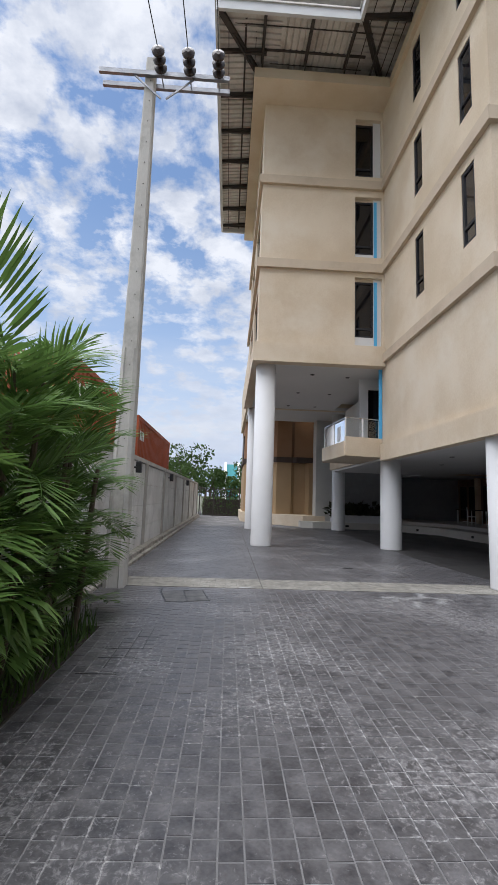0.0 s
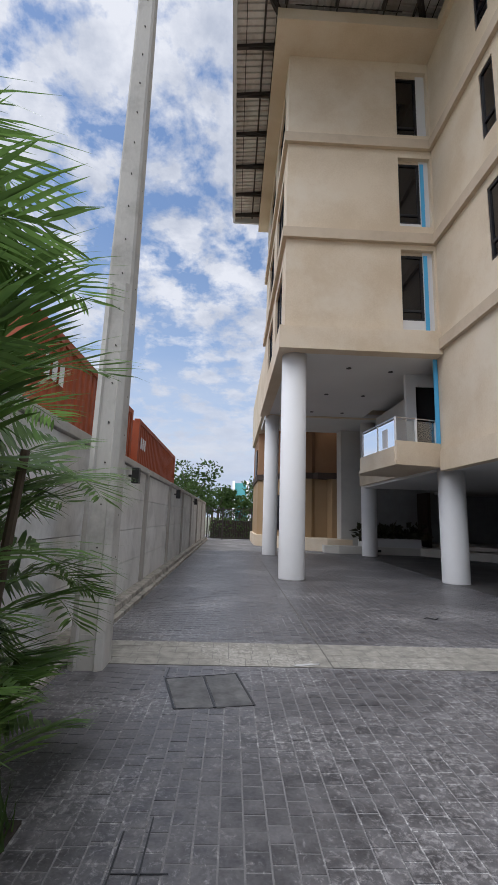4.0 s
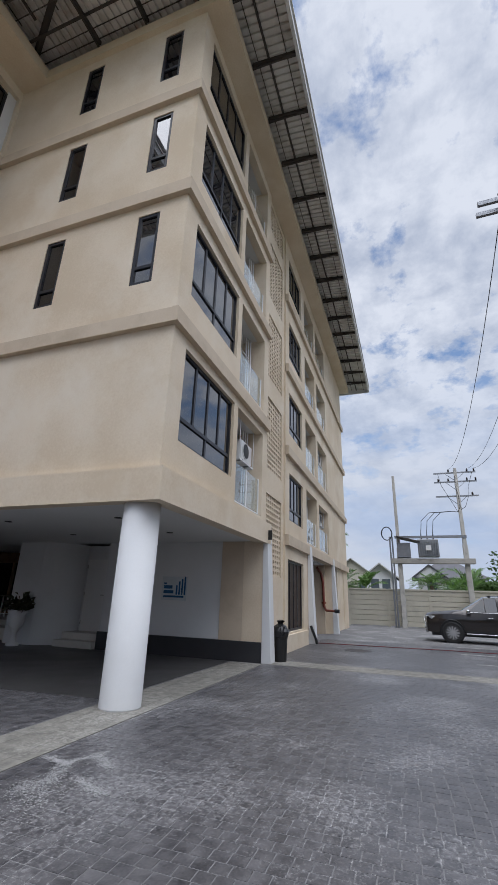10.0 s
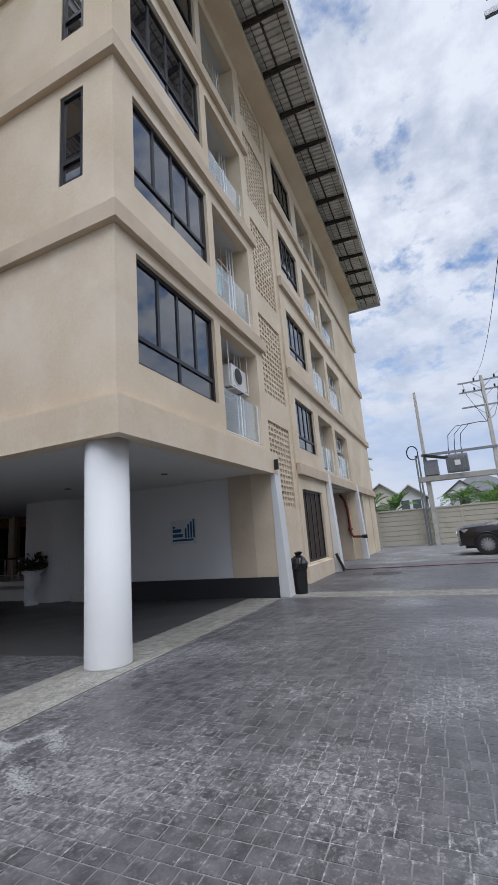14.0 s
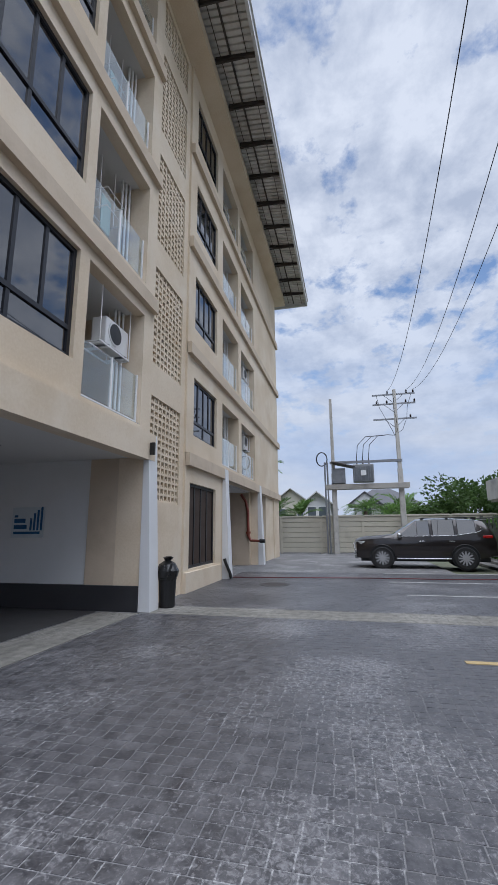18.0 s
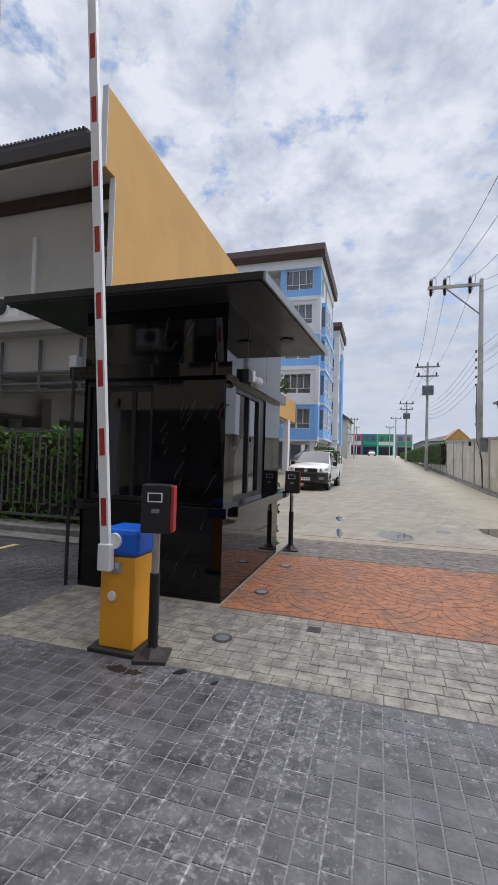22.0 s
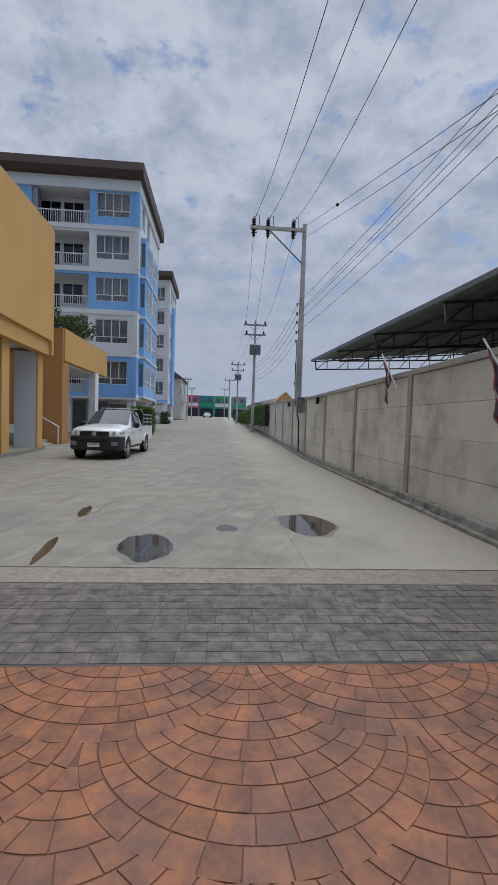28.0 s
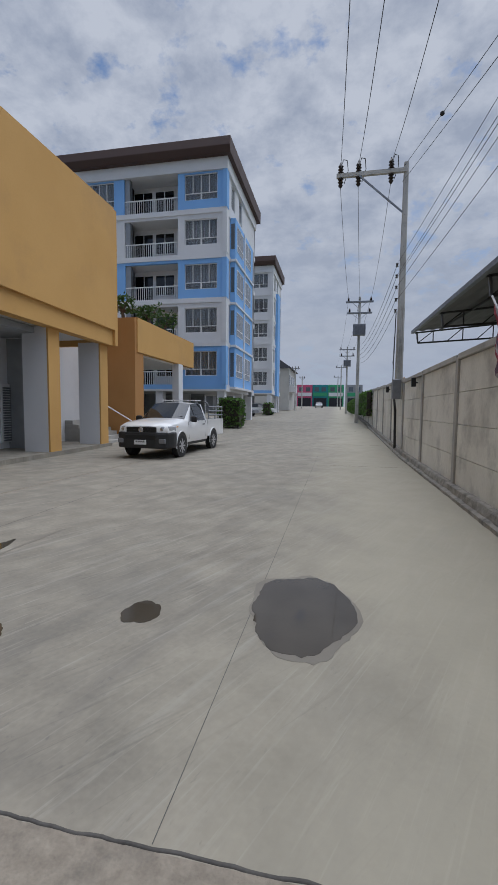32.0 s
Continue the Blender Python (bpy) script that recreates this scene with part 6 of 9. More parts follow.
def op(name, bm, m, label=""):
    return part(name, bm, m, ochre_block, label)


def skew(y0, y1, off0, off1, z0a, z1a, z0b, z1b):
    """An upright slab along the skewed road line from y0 to y1, with heights at each end."""
    bm = bmesh.new()
    vs = [bm.verts.new(p) for p in ((xs(y0) + off0, y0, z0a), (xs(y1) + off0, y1, z0b), (xs(y1) + off1, y1, z0b), (xs(y0) + off1, y0, z0a), (xs(y0) + off0, y0, z1a), (xs(y1) + off0, y1, z1b), (xs(y1) + off1, y1, z1b), (xs(y0) + off1, y0, z1a))]
    for f in ((3, 2, 1, 0), (4, 5, 6, 7), (0, 1, 5, 4), (1, 2, 6, 5), (2, 3, 7, 6), (3, 0, 4, 7)):
        bm.faces.new([vs[k] for k in f])
    return bm


op("upper_wall", skew(-3.1, -3.45, 0, 0.12, 7.05, 8.65, 7.05, 8.665), YELLOW)
op("upper_wall", skew(-3.45, -19.1, 0, 0.12, 4.66, 8.665, 4.66, 9.35), YELLOW)
op("white_edge", skew(-3.08, -3.1, -0.01, 0.12, 7.05, 8.68, 7.05, 8.68), WHITE)
op("white_edge", skew(-3.43, -3.45, -0.01, 0.12, 4.6, 7.05, 4.6, 7.05), WHITE)
op("lower_band", skew(-3.5, -19.2, 0.12, 0.5, 4.06, 4.66, 4.06, 4.66), YELLOW)
op("soffit", skew(-3.5, -19.2, 0.5, 4.0, 4.3, 4.4, 4.3, 4.4), SOFFIT)
op("back_wall", skew(-13.5, -21.0, 2.6, 2.8, 0, 4.3, 0, 4.3), OFFWHITE)
op("return_wall", box(9.75, 16, -19.3, -19.1, 4.06, 9.3), YELLOW)
for y in (-5.6, -8.9, -12.3, -15.2, -18.5):
    op("column", skew(y, y - 0.6, 0.42, 1.3, 0, 4.1, 0, 4.1), OFFWHITE, "white column with ochre edge")
    op("column_edge", skew(y + 0.002, y - 0.602, 0.36, 0.42, 0, 4.1, 0, 4.1), YELLOW)
op("plinth", skew(-4.8, -19.3, 0.3, 2.8, 0, 0.14, 0, 0.14), CONC_PAVE)
lv = thing("louvre_panel", "grey slatted louvre panel in the white wall", "louvre", at=(11.8, -16.4, 0))
part("frame", skew(-15.7, -16.75, 2.52, 2.6, 0.35, 2.35, 0.35, 2.35), WHITEMETAL, lv)
for k in range(22):
    part("slat", skew(-15.75, -16.7, 2.48, 2.54, 0.40 + 0.085 * k, 0.45 + 0.085 * k, 0.40 + 0.085 * k, 0.45 + 0.085 * k), GALV, lv)
# second, lower ochre block with stair
ochre_annex = thing("ochre_annex", "low ochre rendered block with planted roof and open bay", "building", at=(11.5, -25, 0))
def oa(name, bm, m, label=""):
    return part(name, bm, m, ochre_annex, label)


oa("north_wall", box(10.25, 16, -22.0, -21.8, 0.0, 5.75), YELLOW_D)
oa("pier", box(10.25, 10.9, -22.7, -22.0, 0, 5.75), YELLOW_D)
oa("fascia", box(10.2, 10.5, -30.0, -22.0, 4.2, 5.78), YELLOW)
oa("pier", box(10.2, 10.6, -28.0, -27.3, 0, 4.2), OFFWHITE)
oa("slab", box(10.5, 16, -30, -22, 4.1, 4.3), SOFFIT)
oa("back", box(15, 15.2, -30, -22, 0, 4.2), OFFWHITE)
oa("south_fascia", box(10.5, 16, -30.0, -29.8, 4.2, 5.75), YELLOW)
oa("pier", box(14.4, 15.0, -29.9, -29.3, 0, 4.1), OFFWHITE)
st = thing("entry_stair", "short concrete entry stair with white handrail", "stairs", at=(11, -20.4, 0))
for k in range(6):
    part("step", box(10.6 + 0.28 * k, 12.4, -21.7, -19.5, 0.17 * k, 0.17 * (k + 1), 0.01), CONC_POST, st)
part("handrail", rod((10.3, -21.6, 0.95), (12.2, -21.6, 2.0), 0.03, 10), WHITEMETAL, st)
part("newel", rod((10.35, -21.6, 0.0), (10.35, -21.6, 0.97), 0.025, 10), WHITEMETAL, st)

# ---- blue and white apartment blocks along the road ----
def blue_block(x0, x1, y0, y1, name_label, detail=True, up=0.0, tall=1.0):
    """x0: road side, y0: north face. Five storeys over an open ground floor."""
    bb = thing("blue_apartment_building", name_label, "building", group="blue and white apartment blocks", at=((x0 + x1) / 2, (y0 + y1) / 2, 0))
    p = lambda n, bm, m, l="": part(n, bm, m, bb, l)
    F = [3.1 + 3.05 * k for k in range(5)]
    nholes, wholes = [], []
    for z in F:
        nholes += [(x0 + 0.6, x0 + 3.0, z + 0.75, z + 2.5)] + ([(x0 + 3.5, x0 + 7.6, z + 0.1, z + 2.65), (x0 + 8.4, x0 + 10.8, z + 0.75, z + 2.5)] if detail else [])
        wholes += [(y0 - 2.8, y0 - 1.6, z + 0.75, z + 2.5), (y0 - 5.2, y0 - 4.0, z + 0.75, z + 2.5)]
    for k, z in enumerate(F):
        m = BLUEWALL if (k % 2 == 0 and detail) else OFFWHITE
        zz = (z, z + 3.05)
        p("wall", wall("x", y0, -0.25, x0, x1, *zz, [h for h in nholes if zz[0] < h[2] < zz[1]]), m)
        p("wall", wall("y", x0, 0.25, y1, y0 - 0.25, *zz, [h for h in wholes if zz[0] < h[2] < zz[1]]), OFFWHITE)
        p("band", box(x0 - 0.08, x1, y0 - 0.2, y0 + 0.08, z - 0.22, z + 0.12), OFFWHITE if k else BLUEWALL)
        p("band", box(x0 - 0.08, x0 + 0.2, y1, y0 - 0.2, z - 0.22, z + 0.12), OFFWHITE)
        p("floor_slab", box(x0 + 0.2, x1 - 0.2, y1 + 0.2, y0 - 0.26, z - 0.15, z), SOFFIT)
        p("corner_pier", box(x0 - 0.12, x0 + 0.2, y0 - 0.5, y0 + 0.12, z + 0.12, z + 2.83), m)
        for (a, b, c, d) in [h for h in nholes if zz[0] < h[2] < zz[1]]:
            if b - a > 3:
                p("balcony_back", box(a, b, y0 - 1.7, y0 - 1.6, c, d), OFFWHITE)
                p("balcony_soffit", box(a, b, y0 - 1.6, y0 - 0.2, d, d + 0.05), SOFFIT)
                p("balcony_screen", box(b - 0.4, b - 0.02, y0 - 0.5, y0 - 0.1, c, d), METALGREY)
                for q in (a + 0.9, a + 2.6):
                    lo_ = c + (0.7 if q < a + 1 else 0.02)
                    wf = p("balcony_window", wall("x", y0 - 1.54, -0.05, q - 0.05, q + 1.5, lo_, d - 0.3, [(q, q + 0.70, lo_ + 0.05, d - 0.35), (q + 0.75, q + 1.45, lo_ + 0.05, d - 0.35)]), WHITEMETAL)
                    part("pane", box(q, q + 1.45, y0 - 1.585, y0 - 1.57, lo_, d - 0.35), SLITGLASS, wf)
                rl = p("railing", box(a, b, y0 - 0.13, y0 - 0.07, c + 0.93, c + 1.0), WHITEMETAL, "white vertical bar railing")
                n = int((b - a) / 0.16)
                for i in range(n + 1):
                    xx = a + (b - a) * i / n
                    part("bar", box(xx - 0.012, xx + 0.012, y0 - 0.12, y0 - 0.09, c, c + 0.93), WHITEMETAL, rl)
            else:
                wn = part("window", wall("x", y0 - 0.08, -0.06, a, b, c, d, [(a + 0.05 + i * (b - a - 0.02) / 4, a + 0.0 + (i + 1) * (b - a - 0.02) / 4, c + 0.5, d - 0.05) for i in range(4)] + [(a + 0.05 + i * (b - a) / 2, a - 0.05 + (i + 1) * (b - a) / 2, c + 0.05, c + 0.45) for i in range(2)]), WHITEMETAL, bb, "white framed window with drawn curtains")
                part("pane", box(a, b, y0 - 0.16, y0 - 0.13, c, d), CLEARGLASS, wn).visible_shadow = False
                cv, cf = [], []
                nn = 40
                for i in range(nn + 1):
                    xx = a + (b - a) * i / nn
                    yy = y0 - 0.24 - 0.03 * math.sin(i * 1.9 + k)
                    cv += [(xx, yy, c), (xx, yy, d)]
                cf = [(2 * i, 2 * i + 1, 2 * i + 3, 2 * i + 2) for i in range(nn)]
                mesh_part("curtain", cv, cf, CURTAIN, wn, "grey pleated curtain")
        for (a, b, c, d) in [h for h in wholes if zz[0] < h[2] < zz[1]]:
            wn = part("window", wall("y", x0 + 0.08, 0.06, a, b, c, d, [(a + 0.05, (a + b) / 2 - 0.02, c + 0.05, d - 0.05), ((a + b) / 2 + 0.02, b - 0.05, c + 0.05, d - 0.05)]), WHITEMETAL, bb)
            part("pane", box(x0 + 0.16, x0 + 0.18, a, b, c, d), BLUEWIN, wn)
    if detail:
        for k, z in enumerate(F):
            if k < 4:
                p("bay", box(x0 - 0.42, x0 - 0.02, y0 - 7.6, y0 - 1.2, z + 0.0, z + 2.9), BLUEWALL)
                for q in (1.7, 4.6):
                    bw = p("bay_window", wall("y", x0 - 0.45, 0.03, y0 - q - 2.1, y0 - q, z + 0.75, z + 2.5, [(y0 - q - 2.05, y0 - q - 1.08, z + 1.25, z + 2.45), (y0 - q - 1.02, y0 - q - 0.05, z + 1.25, z + 2.45), (y0 - q - 2.05, y0 - q - 0.05, z + 0.8, z + 1.18)]), WHITEMETAL)
                    part("pane", box(x0 - 0.435, x0 - 0.425, y0 - q - 2.1, y0 - q, z + 0.75, z + 2.5), BLUEWIN, bw)
                p("bay_return_window", box(x0 - 0.36, x0 - 0.10, y0 - 1.2, y0 - 1.18, z + 0.75, z + 2.5), BLUEWIN)
                p("bay_band", box(x0 - 0.52, x0 - 0.02, y0 - 7.7, y0 - 1.1, z - 0.14, z + 0.02), OFFWHITE)
                p("bay_post", box(x0 - 0.50, x0 - 0.42, y0 - 4.3, y0 - 4.1, z + 0.02, z + 2.86), OFFWHITE)
        p("grey_fin", box(x0 - 0.35, x0 - 0.02, y0 - 8.4, y0 - 7.9, 2.6, 15.2), METALGREY)
    else:
        p("blue_fin", box(x0 - 0.35, x0 - 0.02, y0 - 5.5, y0 - 3.2, 2.6, 16.0), BLUEWALL)
    p("wall", wall("x", y1, 0.25, x0, x1, 3, 18.35), OFFWHITE)
    p("wall", wall("y", x1, -0.25, y1, y0, 3, 18.35), OFFWHITE)
    p("parapet", box(x0 - 0.15, x1, y0 - 0.3, y0 + 0.15, 17.9, 18.72), OFFWHITE)
    p("parapet", box(x0 - 0.15, x0 + 0.3, y1, y0 - 0.3, 17.9, 18.72), OFFWHITE)
    p("roof", profile([(y0 + 0.55, 18.7), (y0 + 0.75, 19.1), (y0 + 0.6, 19.75), (y1 - 0.6, 19.75), (y1 - 0.5, 18.7)], "x", x0 - 0.45, x1, 0.03), ROOFBROWN, "deep dark brown roof fascia")
    p("soffit", box(x0 - 0.1, x1, y1, y0 + 0.1, 2.75, 2.88), SOFFIT)
    for i, xx in enumerate((x0 + 0.3, x0 + 5.0, x0 + 9.5)):
        for yy in (y0 - 0.3, y0 - 6.0, y1 + 0.5):
            p("column", box(xx - 0.28, xx + 0.28, yy - 0.28, yy + 0.28, 0, 2.75), OFFWHITE)
    p("ground_back", box(x0 + 3.5, x1, y0 - 6.5, y0 - 6.3, 0, 2.75), GREYWALL)
    bb.location.z += up
    bb.scale.z = tall
    return bb


blue_block(8.9, 24, -33, -43.5, "five-storey sky blue and white apartment block with brown roof", up=0.1)
blue_block(9.75, 22, -60.5, -69, "farther white apartment block with blue strips and brown roof", detail=False, up=0.75, tall=1.05)
grey_block = thing("grey_row_house", "low grey house with pitched roof down the road", "house", at=(11, -84, 0))
part("wall", box(9.5, 18, -92, -80, 0, 7.5), GREIGE, grey_block)
part("roof", profile([(9.0, 7.4), (13.5, 10.5), (18.5, 7.4)], "y", -92.5, -79.5), ROOFTILE, grey_block)
for k in range(3):
    part("window", box(9.46, 9.52, -82 - 3.4 * k, -80.4 - 3.4 * k, 4.4, 6.2), BLUEWIN, grey_block)
part("balcony", box(8.6, 9.5, -86, -80.5, 3.2, 4.4), OFFWHITE, grey_block)
# shop row closing the road
row = thing("shop_row", "distant two-storey shop row in pink, green and teal", "building", at=(2, -150, 0))
for k, (x, m) in enumerate(((-7, METALGREY), (-1, GREENP), (4.2, TEAL), (9.4, PINK), (14.5, OFFWHITE))):
    part("shop_front", box(x, x + 5.1, -156, -150, 0, 7.4), m, row)
    part("sign_board", box(x + 0.2, x + 4.9, -149.95, -149.8, 3.6, 4.8), (GREENP, WHITE, GREENP, WHITE, PINK)[k], row)
    part("shop_opening", box(x + 0.4, x + 4.7, -149.98, -149.9, 0, 3.0), ALU, row)
    for q in (0.7, 3.0):
        part("window", box(x + q, x + q + 1.4, -149.98, -149.9, 5.2, 6.6), BLUEWIN, row)
shed2 = thing("far_shed", "grey steel shed with shallow roof down the road", "shed", at=(-9, -110, 0))
part("wall", box(-16, -5.5, -125, -95, -3.0, 3.6), GALV, shed2)
part("roof", profile([(-16.5, 3.5), (-10.7, 4.9), (-5.0, 3.5)], "y", -126, -94), ZINC, shed2)
ROOFGOLD = mat("faded_orange_tile", (0.50, 0.27, 0.10), (0.42, 0.22, 0.09), 0.7, scale=3, bump=0.1)
temple = thing("temple_roof", "small pale orange tiled temple gable over the wall", "building", at=(-10.8, -85, 0))
part("roof", profile([(-13.0, 4.0), (-10.8, 6.1), (-8.6, 4.0)], "y", -92, -86), ROOFGOLD, temple)
part("gable", profile([(-12.4, 4.0), (-10.8, 5.6), (-9.2, 4.0)], "y", -86.1, -85.8), YELLOW, temple)
part("base", box(-12.6, -9, -92, -86.2, 0, 4.0), OFFWHITE, temple)
for ob_, y in ((grey_block, -84), (row, -130), (shed2, -110), (temple, -88)):
    ob_.location.z += lift(y)
# steel shed roof over the wall by the road
# Truss steel darkened in its colour for the shade below the sheet.
SHEDSTEEL = mat("shaded_truss_steel", (0.10, 0.10, 0.10), (0.07, 0.07, 0.07), 0.6, 0.2, bump=0.05)
shed = thing("steel_shed", "open steel shed with truss edge and corrugated roof", "shed", at=(-6, -12, 0))
def shed_z(x, y):
    return 4.35 - 0.035 * (y + 19.4) + 0.09 * (-1.5 - x)


v, f = [], []
n = 70
for i in range(n + 1):
    x = -1.55 - 0.17 * i
    for y in (-19.4, 2.0):
        v.append((x, y, shed_z(x, y) + (0.03 if i % 2 else 0)))
for i in range(n):
    f.append((2 * i, 2 * i + 1, 2 * i + 3, 2 * i + 2))
mesh_part("roof_sheet", v, f, SHED_SHADE, shed, "corrugated metal roof sheet")
# Dark walls added only to keep light from under the roof.
part("back_wall", box(-13.6, -13.5, -19.4, 2.0, 0, 5.1), SHED_SHADE, shed)
part("end_wall", box(-13.5, -5.5, 1.9, 2.0, 0, 4.6), SHED_SHADE, shed)
part("gutter", bar((-1.55, -19.4, shed_z(-1.5, -19.4)), (-1.55, 2.0, shed_z(-1.5, 2.0)), 0.10, 0.10), GALV, shed)
for y in (-19.2, -15.5, -11.8, -8.1, -4.4, -0.7):
    e = lambda x: shed_z(x, y) - 0.06
    b_ = lambda x: shed_z(-1.7, y) - 0.42 + 0.05 * (-1.7 - x)
    part("top_chord", bar((-1.6, y, e(-1.6)), (-12, y, e(-12)), 0.05, 0.05), SHEDSTEEL, shed)
    part("bottom_chord", bar((-1.7, y, b_(-1.7)), (-12, y, b_(-12)), 0.05, 0.05), SHEDSTEEL, shed)
    part("end_strut", bar((-1.66, y, e(-1.66)), (-1.7, y, b_(-1.7)), 0.05, 0.05), GALV, shed, "galvanised end strut")
    for i in range(9):
        x = -1.7 - 0.95 * i
        part("web", bar((x, y, b_(x)), (x - 0.5, y, e(x - 0.5)), 0.03, 0.03), SHEDSTEEL, shed)
        part("upright", bar((x - 0.5, y, e(x - 0.5)), (x - 0.5, y, b_(x - 0.5)), 0.03, 0.03), SHEDSTEEL, shed)
for i in range(7):
    x = -2.4 - 1.5 * i
    part("purlin", bar((x, -19.3, shed_z(x, -19.3) - 0.05), (x, 2.0, shed_z(x, 2.0) - 0.05), 0.04, 0.05), SHEDSTEEL, shed)
for y in (-19.2, -8.1):
    part("post", rod((-9, y, 0), (-9, y, 4.3), 0.09, 12), GALV, shed)
# houses beyond the cream wall
ROOFSLATE = mat("slate_grey_house_roof", (0.13, 0.13, 0.14), (0.10, 0.10, 0.11), 0.75, scale=1.5, bump=0.2)
def gabled_house(x, y, w, d, wall_h, rise, label, wm):
    """Small house with its gable towards the forecourt: gable wall, pitched roof with eaves, windows."""
    hs = thing("house", label, "house", group="houses beyond the cream wall", at=(x, y, 0))
    part("body", box(x, x + d, y - w / 2, y + w / 2, 0, wall_h), wm, hs)
    part("gable", profile([(y - w / 2, wall_h), (y, wall_h + rise), (y + w / 2, wall_h)], "x", x, x + 0.2), wm, hs)
    for s_ in (-1, 1):
        bm = bmesh.new()
        q = [(x - 0.5, y, wall_h + rise + 0.12), (x + d, y, wall_h + rise + 0.12), (x + d, y + s_ * (w / 2 + 0.5), wall_h - 0.3), (x - 0.5, y + s_ * (w / 2 + 0.5), wall_h - 0.3)]
        vs = [bm.verts.new(v_) for v_ in q] + [bm.verts.new((a_, b_, c_ - 0.15)) for a_, b_, c_ in q]
        for f_ in ((0, 1, 2, 3), (7, 6, 5, 4), (0, 4, 5, 1), (1, 5, 6, 2), (2, 6, 7, 3), (3, 7, 4, 0)):
            bm.faces.new([vs[k_] for k_ in f_])
        part("roof_slope", bm, ROOFSLATE, hs)
        part("barge_board", bar((x - 0.52, y, wall_h + rise + 0.05), (x - 0.52, y + s_ * (w / 2 + 0.5), wall_h - 0.38), 0.04, 0.1), GREIGE, hs)
    for dy in (-w / 5, w / 5):
        wn = part("window", box(x - 0.05, x - 0.003, y + dy - 0.45, y + dy + 0.45, wall_h - 1.7, wall_h - 0.3), WHITEMETAL, hs)
        part("pane", box(x - 0.06, x - 0.05, y + dy - 0.38, y + dy + 0.38, wall_h - 1.62, wall_h - 0.38), BLUEWIN, wn)
    return hs


def hipped_house(x, y0, y1, d, wall_h, rise, gable_y, label):
    """Broad low house: hipped slate roof with its ridge across the view and one small gable in front."""
    hs = thing("house", label, "house", group="houses beyond the cream wall", at=(x, (y0 + y1) / 2, 0))
    part("body", box(x, x + d, y0, y1, 0, wall_h), OFFWHITE, hs)
    e, zr = 0.6, wall_h + rise
    q = [(x - e, y0 - e, wall_h - 0.2), (x + d + e, y0 - e, wall_h - 0.2), (x + d + e, y1 + e, wall_h - 0.2), (x - e, y1 + e, wall_h - 0.2), (x + d / 2, y0 + 1.9, zr), (x + d / 2, y1 - 1.9, zr)]
    mesh_part("roof", q, [(0, 1, 4), (1, 2, 5, 4), (2, 3, 5), (3, 0, 4, 5), (3, 2, 1, 0)], ROOFSLATE, hs, "slate grey hipped roof")
    part("front_gable", profile([(gable_y - 1.3, wall_h - 0.1), (gable_y, wall_h + rise * 0.62), (gable_y + 1.3, wall_h - 0.1)], "x", x - 0.4, x + 1.4), OFFWHITE, hs)
    for s_ in (-1, 1):
        part("gable_slope", bar((x + 0.4, gable_y, wall_h + rise * 0.62 + 0.08), (x + 0.4, gable_y + s_ * 1.6, wall_h - 0.2), 2.0, 0.1), ROOFSLATE, hs)
    for k in range(3):
        yy = y0 + (y1 - y0) * (0.2 + 0.3 * k)
        wn = part("window", box(x - 0.05, x - 0.003, yy - 0.5, yy + 0.5, wall_h - 1.7, wall_h - 0.4), WHITEMETAL, hs)
        part("pane", box(x - 0.06, x - 0.05, yy - 0.42, yy + 0.42, wall_h - 1.62, wall_h - 0.48), BLUEWIN, wn)
    return hs


gabled_house(46, 6.1, 2.6, 8, 3.9, 1.0, "small white gabled house with grey roof", OFFWHITE)
hipped_house(47, -3.0, 2.6, 6.0, 3.9, 1.5, 1.6, "pale house with broad slate grey hipped roof")
gabled_house(60, 10.5, 6.0, 9, 4.4, 2.2, "cream house with brownish grey roof", CREAMWALL)

# ---- vehicles ----
def loft(rings, skip=()):
    """A closed-sided shell over mirrored half sections; skip: (station, strip) cells left open. Returns bmesh of the rest and the skipped cells' corners."""
    bm, left = bmesh.new(), {}
    rows = []
    for y, pts in rings:
        half = [(w, z) for w, z in pts]
        ring = [(w, y, z) for w, z in half] + [(-w, y, z) for w, z in reversed(half)]
        rows.append(ring)
    vs = [[bm.verts.new(p) for p in ring] for ring in rows]
    n = len(rows[0])
    for i in range(len(rows) - 1):
        for k in range(n - 1):
            q = (rows[i][k], rows[i][k + 1], rows[i + 1][k + 1], rows[i + 1][k])
            if (i, min(k, n - 2 - k)) in skip:
                left[(i, k)] = q
            else:
                bm.faces.new([vs[i][k], vs[i][k + 1], vs[i + 1][k + 1], vs[i + 1][k]])
    bm.faces.new(vs[0][::-1])
    bm.faces.new(vs[-1])
    bm.faces.new([r[0] for r in vs] + [r[-1] for r in reversed(vs)])
    bmesh.ops.recalc_face_normals(bm, faces=bm.faces)
    for f in bm.faces:
        f.smooth = True
    for e in bm.edges:
        e.smooth = len(e.link_faces) == 2 and e.calc_face_angle() < 0.7
    return bm, left


def glaze(quads, inset=0.04):
    bm = bmesh.new()
    for q in quads:
        c = sum((Vector(p) for p in q), Vector()) / 4
        vs = [bm.verts.new(Vector(p).lerp(c, inset)) for p in q]
        bm.faces.new(vs).smooth = True
    if len(quads) > 1:
        bmesh.ops.remove_doubles(bm, verts=bm.verts, dist=0.002)
    return bm


